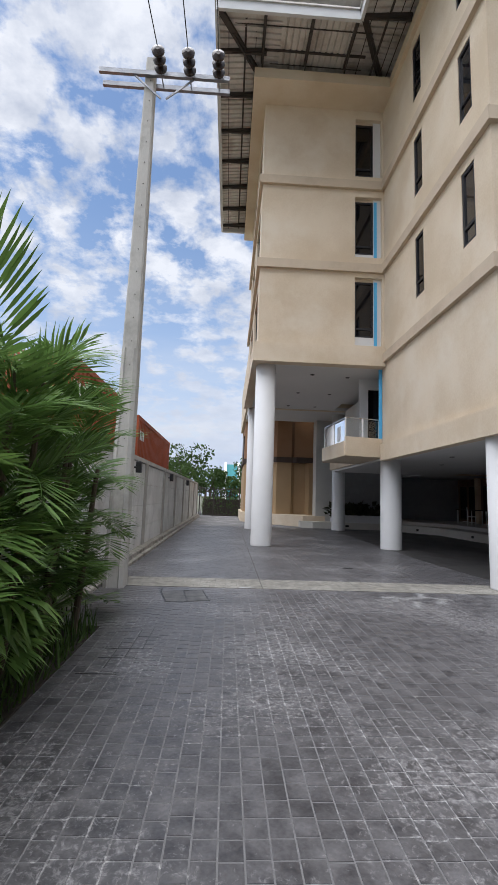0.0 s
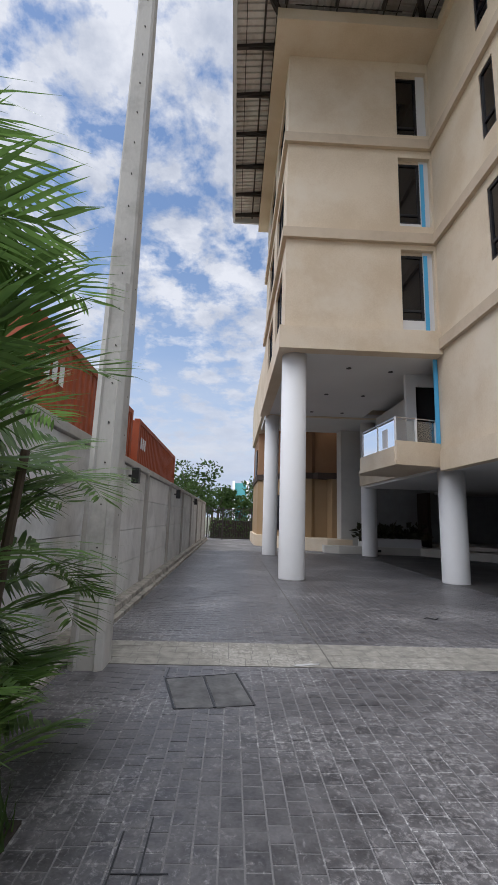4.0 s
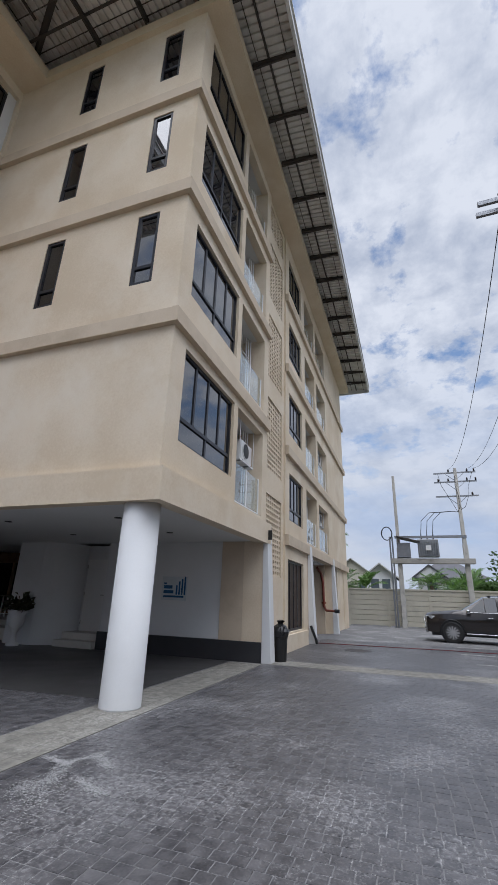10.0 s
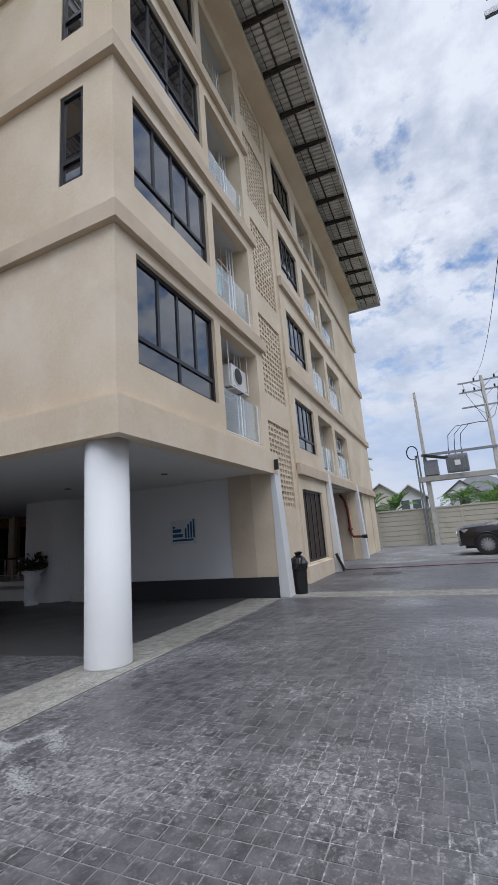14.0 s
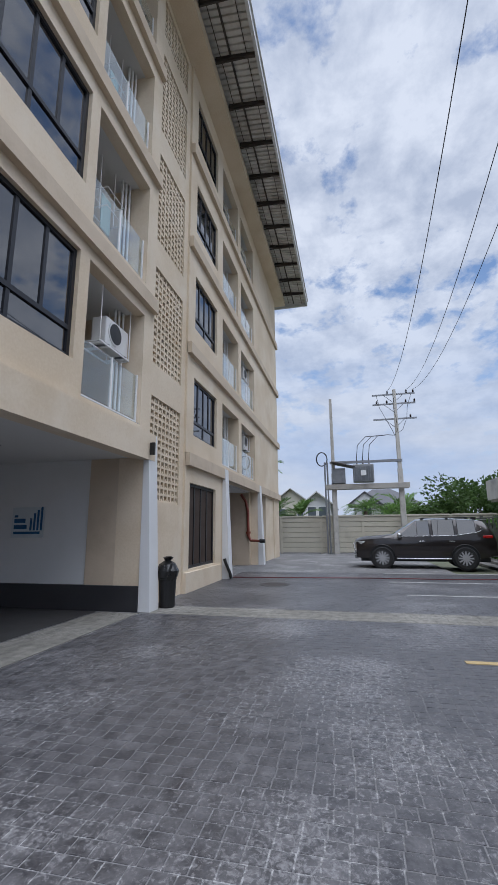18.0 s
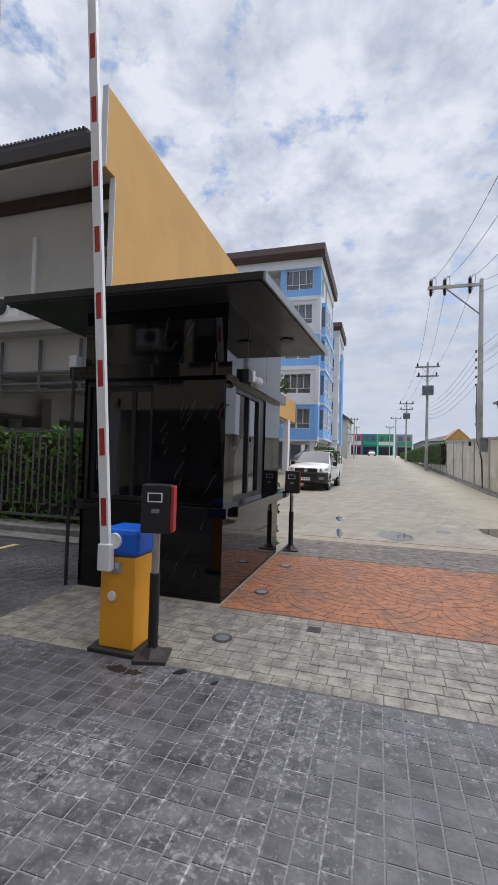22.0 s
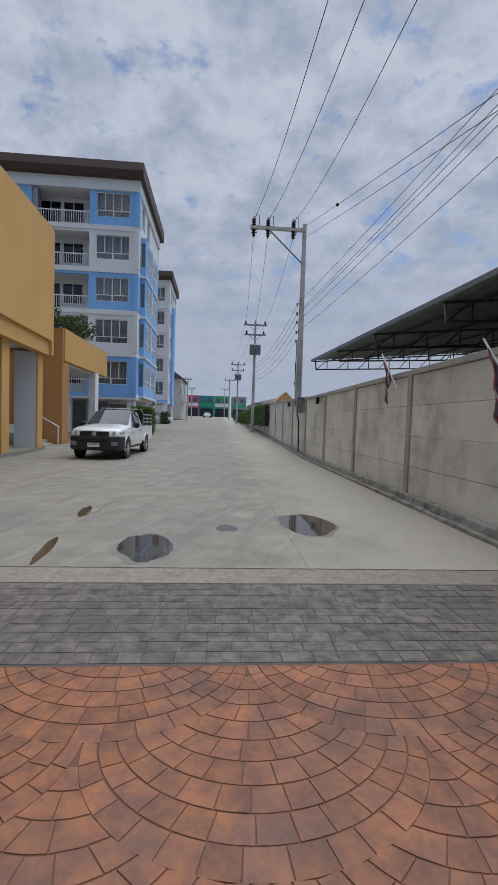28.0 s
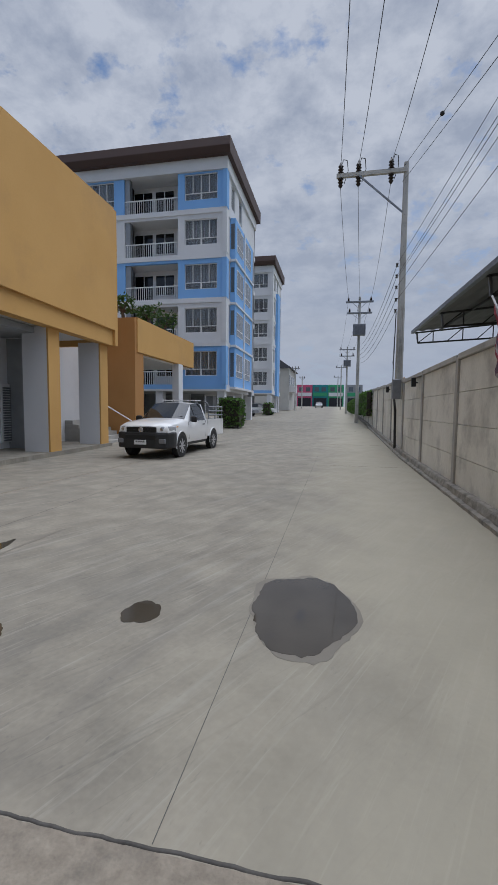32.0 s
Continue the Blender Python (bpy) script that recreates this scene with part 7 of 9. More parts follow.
def wheel(parent, x, y, r, w, side, spokes=10):
    wh = part("wheel", moved(lathe([(r * 0.62, -w / 2), (r * 0.93, -w / 2), (r, -w / 2 + 0.03), (r, w / 2 - 0.03), (r * 0.93, w / 2), (r * 0.62, w / 2)], (0, 0, 0), 36), Matrix.Translation((x, y, r)) @ Matrix.Rotation(radians(90), 4, "Y")), RUBBER, parent, "black tyre", smooth=False)
    rim = lathe([(r * 0.60, -0.02), (r * 0.66, 0.0), (r * 0.66, 0.012), (r * 0.60, 0.0)], (0, 0, 0), 32)
    for k in range(spokes):
        a = 2 * math.pi * k / spokes
        bar((0.04 * math.cos(a), 0.04 * math.sin(a), 0.0), (r * 0.62 * math.cos(a), r * 0.62 * math.sin(a), 0.0), 0.05, 0.03, bm=rim)
    merge(rim, lathe([(0.07, -0.01), (0.06, 0.02), (0.0, 0.022)], (0, 0, 0), 16))
    m = Matrix.Translation((x + side * (w / 2 - 0.01), y, r)) @ Matrix.Rotation(radians(90 * side), 4, "Y")
    part("rim", moved(rim, m), ALLOY, wh, "silver alloy rim")
    part("hub_shadow", moved(lathe([(r * 0.60, 0), (0.0, 0.001)], (0, 0, 0), 24), Matrix.Translation((x + side * (w / 2 - 0.06), y, r)) @ Matrix.Rotation(radians(90 * side), 4, "Y")), BLACKPLASTIC, wh)
    return wh


def shell(st, glass):
    """A car body over stations (y, six half-section points from sill to roof)."""
    return loft([(y, list(pts)) for y, *pts in st], glass)


def arch(parent, sx, x, y, r, z, trim):
    """A dark wheel opening with a raised lip round its upper half."""
    part("arch_void", moved(lathe([(r, -0.02), (r, 0.02), (0.0, 0.022)], (0, 0, 0), 36), Matrix.Translation((sx * x, y, z)) @ Matrix.Rotation(radians(90 * sx), 4, "Y")), BLACKPLASTIC, parent)
    pts = [(sx * (x + 0.018), y + (r + 0.015) * math.cos(a), z + (r + 0.015) * math.sin(a)) for a in [math.pi * (k / 18) * 1.16 - 0.25 for k in range(19)]]
    cable("arch_lip", pts, 0.022, trim, parent)


def suv(m):
    car = thing("suv_car", "dark brown sport utility car parked on the forecourt", "car")
    L0, L1, L2 = (.85, .36), (.92, .58), (.93, .86)
    st = [(2.43, (.50, .46), (.56, .56), (.60, .72), (.58, .86), (.50, .95), (.25, .98)), (2.34, (.74, .38), (.80, .55), (.82, .76), (.78, .94), (.66, 1.03), (.33, 1.06)), (2.12, (.83, .36), (.90, .57), (.91, .84), (.87, 1.03), (.73, 1.10), (.36, 1.135)),
          (1.45, L0, L1, (.93, .88), (.89, 1.08), (.76, 1.16), (.38, 1.195)), (1.02, L0, L1, (.93, .88), (.90, 1.12), (.78, 1.20), (.39, 1.235)), (0.16, L0, L1, L2, (.905, 1.15), (.67, 1.71), (.34, 1.765)), (-0.27, L0, L1, L2, (.905, 1.155), (.67, 1.745), (.34, 1.795)),
          (-0.36, L0, L1, L2, (.905, 1.16), (.67, 1.75), (.34, 1.80)), (-1.10, L0, L1, (.93, .88), (.905, 1.18), (.665, 1.745), (.34, 1.795)), (-1.20, L0, L1, (.93, .89), (.905, 1.19), (.66, 1.74), (.34, 1.79)), (-1.80, L0, L1, (.93, .92), (.895, 1.28), (.64, 1.70), (.33, 1.75)),
          (-2.06, (.84, .40), (.91, .60), (.92, .95), (.88, 1.36), (.62, 1.66), (.32, 1.71)), (-2.30, (.80, .46), (.86, .62), (.88, .95), (.84, 1.20), (.66, 1.36), (.33, 1.40)), (-2.42, (.74, .50), (.80, .64), (.82, .88), (.78, 1.05), (.66, 1.12), (.33, 1.14))]
    bm, cells = shell(st, {(4, 4), (4, 5), (5, 3), (7, 3), (9, 3), (11, 4), (11, 5)})
    part("body", bm, CARDARK, car)
    for (i, k), q in cells.items():
        if i in (5, 7, 9):
            part("window_glass", glaze([q], 0.05), CARGLASS, car)
    for i in (4, 11):
        part("windscreen", glaze([q for key, q in cells.items() if key[0] == i], 0.0), CARGLASS, car)
    for sx in (-1, 1):
        tri = bmesh.new()
        tri.faces.new([tri.verts.new(p) for p in ((sx * 0.912, 0.17, 1.17), (sx * 0.705, 0.20, 1.66), (sx * 0.885, 0.78, 1.185), (sx * 0.905, 0.80, 1.155))])
        part("quarter_glass", tri, CARGLASS, car)
        for y in (1.42, -1.38):
            arch(car, sx, 0.915, y, 0.435, 0.40, BLACKPLASTIC)
            wheel(car, sx * 0.85, y, 0.385, 0.25, sx, 12)
        part("side_step", box(sx * 0.80, sx * 0.99, -0.92, 0.92, 0.34, 0.385, 0.015), CHROME, car, "chrome side step")
        part("sill", box(sx * 0.80, sx * 0.885, -0.95, 0.95, 0.36, 0.50, 0.02), BLACKPLASTIC, car)
        mi = part("mirror", box(sx * 0.92, sx * 1.13, 0.70, 0.86, 1.10, 1.27, 0.05), CHROME, car, "chrome door mirror")
        for y in (0.02, -0.98):
            part("door_handle", box(sx * 0.925, sx * 0.955, y - 0.10, y + 0.10, 0.955, 0.99, 0.012), CHROME, car)
        for y in (0.98, -0.315, -1.22):
            part("door_seam", bar((sx * 0.928, y, 0.50), (sx * 0.915, y + (0.0 if y > -1 else 0.12), 1.13), 0.012, 0.012), BLACKPLASTIC, car)
        cable("waist_trim", [(sx * 0.915, 0.80, 1.155), (sx * 0.92, 0.1, 1.15), (sx * 0.92, -1.15, 1.18), (sx * 0.912, -1.8, 1.27), (sx * 0.88, -2.02, 1.37), (sx * 0.80, -1.96, 1.46)], 0.010, CHROME, car, "chrome waist trim")
        part("crease", bar((sx * 0.932, 1.0, 0.80), (sx * 0.934, -1.0, 0.86), 0.012, 0.02), CARDARK, car)
        part("headlight", prism([(sx * 0.52, 2.42), (sx * 0.74, 2.37), (sx * 0.90, 2.15), (sx * 0.89, 2.02), (sx * 0.54, 2.3)][::sx], 0.86, 0.98, 0.015), LAMPCLEAR, car)
        cable("front_chrome", [(sx * 0.44, 2.46, 0.90), (sx * 0.58, 2.45, 0.78), (sx * 0.74, 2.39, 0.62), (sx * 0.82, 2.30, 0.50), (sx * 0.70, 2.42, 0.46)], 0.026, CHROME, car, "chrome bumper flash")
        part("fog_lamp", rod((sx * 0.70, 2.38, 0.58), (sx * 0.70, 2.43, 0.58), 0.05, 14), LAMPCLEAR, car)
        part("tail_light", prism([(sx * 0.915, -1.98), (sx * 0.925, -2.12), (sx * 0.88, -2.31), (sx * 0.72, -2.36), (sx * 0.75, -2.1)][::-sx], 1.07, 1.17, 0.03), LAMPRED, car, "red tail light")
        rr = part("roof_rail", bar((sx * 0.63, -0.05, 1.80), (sx * 0.60, -1.75, 1.81), 0.03, 0.025), DARKTRIM, car)
        for y in (-0.05, -0.9, -1.75):
            part("rail_foot", box(sx * 0.61 - 0.02, sx * 0.61 + 0.02, y - 0.05, y + 0.05, 1.74, 1.80), DARKTRIM, rr)
    part("number_plate", box(-0.24, 0.24, 2.445, 2.465, 0.52, 0.63, 0.004), WHITEMETAL, car)
    part("grille", box(-0.46, 0.46, 2.40, 2.455, 0.70, 0.90, 0.012), BLACKPLASTIC, car)
    for z in (0.74, 0.80, 0.86):
        part("grille_bar", box(-0.44, 0.44, 2.45, 2.465, z, z + 0.025, 0.004), CHROME, car)
    part("lower_grille", box(-0.5, 0.5, 2.36, 2.445, 0.42, 0.66, 0.02), BLACKPLASTIC, car)
    part("bumper_guard", box(-0.55, 0.55, 2.30, 2.44, 0.34, 0.42, 0.03), GALV, car)
    part("rear_bumper", prism([(-0.86, -2.1), (0.86, -2.1), (0.82, -2.42), (0.6, -2.47), (-0.6, -2.47), (-0.82, -2.42)], 0.46, 0.68, 0.03), CARDARK, car)
    part("spoiler", box(-0.56, 0.56, -2.24, -2.0, 1.69, 1.73, 0.015), CARDARK, car)
    part("antenna", prism([(-0.02, -1.85), (0.02, -1.85), (0.005, -1.98), (-0.005, -1.98)], 1.74, 1.83), CARDARK, car)
    part("underbody", box(-0.7, 0.7, -2.2, 2.2, 0.25, 0.40), BLACKPLASTIC, car)
    return place(car, m)


suv(pose(21.66, 0.48, 0, 0, 0, -4))


def pickup(m):
    car = thing("pickup_truck", "white single cab pickup truck parked beside the road", "car")
    L0, L1, L2 = (.86, .42), (.92, .62), (.925, .90)
    st = [(2.66, (.46, .62), (.52, .70), (.56, .80), (.56, .94), (.50, 1.01), (.25, 1.03)), (2.54, (.78, .50), (.82, .66), (.84, .84), (.80, 1.00), (.66, 1.07), (.33, 1.10)), (2.25, (.84, .44), (.90, .64), (.91, .90), (.87, 1.06), (.73, 1.13), (.36, 1.165)),
          (1.18, L0, L1, L2, (.89, 1.13), (.79, 1.215), (.40, 1.25)), (0.40, L0, L1, L2, (.90, 1.15), (.675, 1.735), (.34, 1.785)), (0.0, L0, L1, L2, (.90, 1.155), (.68, 1.765), (.34, 1.81)),
          (-0.52, L0, L1, L2, (.90, 1.16), (.68, 1.755), (.34, 1.80)), (-0.66, L0, L1, L2, (.90, 1.16), (.67, 1.73), (.34, 1.775)), (-0.78, L0, L1, L2, (.88, 1.14), (.74, 1.26), (.37, 1.28))]
    bm, cells = shell(st, {(3, 4), (3, 5), (4, 3), (5, 3), (7, 4), (7, 5)})
    part("cab", bm, CARWHITE, car)
    for sx in (-1, 1):
        qs = [q for (i, k), q in cells.items() if i in (4, 5) and (q[0][0] > 0) == (sx > 0)]
        part("window_glass", glaze(qs, 0.0), CARGLASS, car)
        tri = bmesh.new()
        tri.faces.new([tri.verts.new(p) for p in ((sx * 0.908, 0.40, 1.165), (sx * 0.71, 0.43, 1.67), (sx * 0.885, 0.92, 1.19), (sx * 0.90, 0.95, 1.15))])
        part("quarter_glass", tri, CARGLASS, car)
        part("window_frame", bar((sx * 0.905, 0.42, 1.16), (sx * 0.70, 0.44, 1.70), 0.02, 0.02), BLACKPLASTIC, car)
    for i in (3, 7):
        part("windscreen", glaze([q for key, q in cells.items() if key[0] == i], 0.0), CARGLASS, car)
    part("cargo_bed", wall("y", 0.91, -0.06, -2.66, -0.80, 0.55, 1.18), CARWHITE, car)
    part("bed_side", wall("y", -0.91, 0.06, -2.66, -0.80, 0.55, 1.18), CARWHITE, car)
    part("tailgate", box(-0.85, 0.85, -2.68, -2.62, 0.62, 1.18, 0.01), CARWHITE, car)
    part("bed_floor", box(-0.85, 0.85, -2.62, -0.80, 0.60, 0.70), BLACKPLASTIC, car)
    part("bed_front", box(-0.85, 0.85, -0.86, -0.80, 0.60, 1.18), CARWHITE, car)
    for sx in (-1, 1):
        for k, z in enumerate((1.34, 1.50, 1.66)):
            part("cargo_rail", rod((sx * 0.88, -0.9, z), (sx * 0.88, -2.6, z), 0.028, 8), GALV, car)
        for y in (-0.95, -1.7, -2.55):
            part("rail_post", rod((sx * 0.88, y, 1.18), (sx * 0.88, y, 1.66), 0.022, 8), GALV, car)
        cable("rail_brace", [(sx * 0.88, -0.95, 1.66), (sx * 0.86, -0.80, 1.80), (sx * 0.80, -0.60, 1.86)], 0.028, GALV, car)
        part("headlight", prism([(sx * 0.50, 2.64), (sx * 0.70, 2.60), (sx * 0.86, 2.46), (sx * 0.925, 2.16), (sx * 0.90, 2.10), (sx * 0.54, 2.5)][::sx], 0.86, 1.02, 0.03), LAMPCLEAR, car)
        part("headlight_bulb", rod((sx * 0.66, 2.58, 0.93), (sx * 0.66, 2.635, 0.93), 0.05, 14), CHROME, car)
        mi = part("mirror", box(sx * 0.92, sx * 1.14, 0.84, 0.98, 1.12, 1.32, 0.05), BLACKPLASTIC, car)
        part("door_handle", box(sx * 0.915, sx * 0.945, -0.40, -0.20, 1.00, 1.035, 0.01), BLACKPLASTIC, car)
        for y in (1.08, -0.55):
            part("door_seam", bar((sx * 0.922, y, 0.55), (sx * 0.905, y, 1.14), 0.01, 0.01), BLACKPLASTIC, car)
        part("sill", box(sx * 0.78, sx * 0.87, -0.75, 1.15, 0.36, 0.46, 0.02), BLACKPLASTIC, car)
        for y in (1.68, -1.40):
            arch(car, sx, 0.905, y, 0.42, 0.41, CARWHITE)
            wheel(car, sx * 0.82, y, 0.365, 0.22, sx, 8)
        part("fog_recess", box(sx * 0.58, sx * 0.80, 2.60, 2.70, 0.50, 0.64, 0.02), GALV, car)
        part("indicator", box(sx * 0.90, sx * 0.93, 1.98, 2.06, 0.98, 1.01), ORGPAINT, car)
    part("bumper", prism([(-0.94, 2.08), (-0.95, 2.36), (-0.84, 2.60), (-0.5, 2.74), (0.5, 2.74), (0.84, 2.60), (0.95, 2.36), (0.94, 2.08)], 0.34, 0.84, 0.06), DARKTRIM, car, "dark grey plastic front bumper")
    part("bumper_mouth", box(-0.52, 0.52, 2.70, 2.752, 0.62, 0.76, 0.015), BLACKPLASTIC, car)
    part("grille", prism([(-0.56, 2.5), (0.56, 2.5), (0.50, 2.69), (-0.50, 2.69)], 0.80, 1.00, 0.015), BLACKPLASTIC, car)
    for z in (0.84, 0.90, 0.955):
        part("grille_bar", box(-0.47, 0.47, 2.685, 2.70, z, z + 0.018), DARKTRIM, car)
    part("badge", moved(lathe([(0.085, 0), (0.065, 0.012), (0.05, 0.004), (0.0, 0.006)], (0, 0, 0), 22), Matrix.Translation((0, 2.70, 0.91)) @ Matrix.Rotation(radians(-90), 4, "X")), CHROME, car)
    pl = part("number_plate", box(-0.2, 0.2, 2.745, 2.76, 0.46, 0.60, 0.004), WHITEMETAL, car, "white number plate with dark marks")
    for k in range(5):
        part("plate_mark", box(-0.15 + 0.065 * k, -0.115 + 0.065 * k, 2.76, 2.763, 0.53, 0.58), BLACKPLASTIC, pl)
    rk = part("roof_rack", box(-0.66, 0.66, -0.78, -0.10, 1.86, 1.885, 0.008), WHITEMETAL, car, "pale flat board on the cab roof")
    for x in (-0.55, 0.55):
        part("rack_foot", box(x - 0.02, x + 0.02, -0.6, -0.3, 1.76, 1.86), GALV, rk)
    part("antenna", rod((0, 0.36, 1.79), (0, 0.30, 1.86), 0.012, 8), BLACKPLASTIC, car)
    part("underbody", box(-0.6, 0.6, -2.5, 2.3, 0.3, 0.5), BLACKPLASTIC, car)
    part("cowl", bar((-0.78, 1.17, 1.222), (0.78, 1.17, 1.222), 0.06, 0.02), BLACKPLASTIC, car)
    for x in (-0.25, 0.35):
        part("wiper", bar((x, 1.16, 1.25), (x - 0.42, 1.06, 1.31), 0.015, 0.015), BLACKPLASTIC, car)
    part("sticker", bar((0.52, 0.49, 1.655), (0.60, 0.49, 1.65), 0.02, 0.07), WHITEMETAL, car)
    return place(car, m)


pickup(pose(6.75, -18.05, 0, 0, 0, -3))


def far_car(m, mt, label):
    """A small parked saloon seen far off."""
    car = thing("parked_car", label, "car", group="cars parked down the road")
    st = [(2.1, (.62, .4), (.7, .55), (.66, .7), (.5, .75)), (1.2, (.8, .3), (.86, .55), (.82, .86), (.6, .92)), (0.75, (.8, .3), (.86, .55), (.83, .92), (.66, .98)), (0.1, (.8, .3), (.86, .55), (.83, .92), (.58, 1.42)), (-1.1, (.8, .3), (.86, .55), (.83, .95), (.58, 1.42)), (-1.8, (.8, .35), (.85, .6), (.8, .95), (.55, 1.02)), (-2.1, (.7, .4), (.78, .6), (.74, .85), (.5, .9))]
    bm, cells = loft([(y, [a, b, c, d, (d[0] * 0.5, d[1] + 0.03)]) for y, a, b, c, d in st], {(2, 2), (2, 3), (2, 4), (3, 2), (4, 3), (4, 4)})
    part("body", bm, mt, car)
    for key, q in cells.items():
        part("window_glass", glaze([q], 0.07), CARGLASS, car)
    for sx in (-1, 1):
        for y in (1.3, -1.3):
            wheel(car, sx * 0.77, y, 0.31, 0.2, sx, 8)
    return place(car, m)


far_car(pose(10.6, -56.5, lift(-56.5), 0, 0, 80), CARWHITE, "white saloon parked under the farther block")
far_car(pose(12.0, -51.5, lift(-51.5), 0, 0, 80), GALV, "silver saloon parked under the farther block")
far_car(pose(5.5, -112, lift(-112), 0, 0, 5), CARWHITE, "white saloon at the far end of the road")
far_car(pose(20.5, 12.5, 0, 0, 0, 90), CARDARK, "dark saloon parked under the building")

# ---- power poles and wires ----
def concrete_pole(x, y, h, label, turn=0, base=0.28, top=0.18, lean=0, webbed=0.5):
    """Square tapering pole with chamfered corners, a recessed lower web and rows of bolt holes."""
    pl = thing("power_pole", label, "utility pole", group="concrete power poles")
    bm = bmesh.new()
    rings = []
    for k in range(9):
        t = k / 8
        a, c = (base + (top - base) * t) / 2, 0.025
        rings.append([bm.verts.new((px, py, h * t)) for px, py in ((a - c, -a), (a, -a + c), (a, a - c), (a - c, a), (-a + c, a), (-a, a - c), (-a, -a + c), (-a + c, -a))])
    for r0, r1 in zip(rings, rings[1:]):
        for k in range(8):
            bm.faces.new([r0[k], r0[(k + 1) % 8], r1[(k + 1) % 8], r1[k]])
    bm.faces.new(rings[-1])
    part("shaft", bm, CONC_POLE, pl)
    for s in (-1, 1):
        web = bmesh.new()
        box(-0.055, 0.055, s * (base / 2) - 0.004 * s, s * (base / 2 + 0.0015), 0.3, 0.32, bm=web)
        part("cast_mark", web, CONC_POLE, pl)
        for e in (-1, 1):
            for z0, z1 in ((0.0, h * webbed),):
                w0, w1 = base / 2, (base + (top - base) * webbed) / 2
                part("rib", bar((e * w0 * 0.66, s * (w0 - 0.016), z0), (e * w1 * 0.66, s * (w1 - 0.016), z1), 0.07, 0.06), CONC_POLE, pl)
    z = 0.6
    while z < h - 0.3:
        a = (base + (top - base) * z / h) / 2
        for e in (-1, 1):
            part("bolt_hole", rod((e * (a - 0.004), 0.02, z), (e * (a + 0.0015), 0.02, z), 0.008, 8), STEEL_DK, pl)
        part("bolt_hole", rod((0.02, -(a - 0.004), z + 0.1), (0.02, -(a + 0.0155), z + 0.1), 0.008, 8), STEEL_DK, pl)
        part("bolt_hole", rod((0.02, a - 0.004, z + 0.1), (0.02, a + 0.0155, z + 0.1), 0.008, 8), STEEL_DK, pl)
        z += 0.42
    return place(pl, pose(x, y, 0, lean, 0, turn))


def crossarm(x, y, z, length, insulators, double=True, hang=True, turn=0, sc=1.0, strings=False):
    """Steel cross-arm with dark insulators."""
    ca = thing("crossarm", "galvanised steel cross-arm with dark ribbed insulators", "crossarm", group="pole cross-arms")
    part("beam", box(-length / 2, length / 2, -0.16, -0.10, 0, 0.09), GALV, ca)
    if double:
        part("beam", box(-length / 2, length / 2, 0.10, 0.16, 0, 0.09), GALV, ca)
    for s in (-1, 1):
        part("brace", bar((s * 0.05, -0.13, -0.45), (s * 0.55, -0.13, 0.0), 0.02, 0.03), GALV, ca)
    for u in insulators:
        if strings:
            prof = [p_ for i in range(3) for p_ in ((0.025, 0.2 + 0.15 * i), (0.11, 0.22 + 0.15 * i), (0.115, 0.26 + 0.15 * i), (0.04, 0.3 + 0.15 * i))]
            part("strain_insulator", moved(lathe(prof, (0, 0, 0), 18), Matrix.Translation((u, 0, 0.05)) @ Matrix.Rotation(radians(88), 4, "X")), CERAMIC, ca, "string of dark glazed insulator discs")
            part("link", rod((u, 0.12, 0.05), (u, -0.22, 0.05), 0.012, 6), GALV, ca)
            continue
        part("insulator", lathe([(r_ * sc, 0.09 + (h_ - 0.09) * sc) for r_, h_ in ((0.03, 0.09), (0.11, 0.13), (0.05, 0.18), (0.11, 0.22), (0.05, 0.27), (0.10, 0.31), (0.04, 0.40), (0.02, 0.44))], (u, -0.13 if sc < 1 else 0, 0), 16), CERAMIC, ca, "dark ribbed insulator")
        if hang:
            part("strain_insulator", moved(lathe([(0.03, 0.0), (0.07, 0.03), (0.03, 0.07), (0.07, 0.1), (0.03, 0.14), (0.07, 0.17), (0.03, 0.24)], (0, 0, 0), 12), Matrix.Translation((u, 0.2, 0.03)) @ Matrix.Rotation(radians(-105), 4, "X")), CERAMIC, ca, "dark ribbed insulator")
    return place(ca, pose(x, y, z, 0, 0, turn))


concrete_pole(-0.60, 6.74, 9.6, "tall pale concrete power pole beside the wall", base=0.33, webbed=0.41)
crossarm(-0.32, 6.74, 9.16, 2.4, (-0.06, 0.47, 1.0), strings=True)
concrete_pole(7.86, 0.38, 8.85, "tall pale concrete power pole on the forecourt", lean=-0.8, base=0.245, top=0.15, webbed=0.55)
crossarm(7.66, 0.50, 8.42, 2.2, (-0.85, -0.3, 0.62), turn=88)
PX, PY = -1.5, -22.2
concrete_pole(PX, PY, 11.6, "grey concrete power pole just behind the wall", base=0.33)
arm = thing("side_crossarm", "grey steel side arm with dark insulators and stay", "crossarm", at=(PX + 1.2, PY, 11.3))
part("beam", box(PX, PX + 2.77, PY + 0.02, PY + 0.16, 11.19, 11.35), CONC_POLE, arm)
part("stay", bar((PX + 0.12, PY + 0.19, 9.6), (PX + 1.88, PY + 0.19, 11.19), 0.06, 0.06), GALV, arm)
ARMX = (PX + 0.59, PX + 1.88, PX + 2.6)
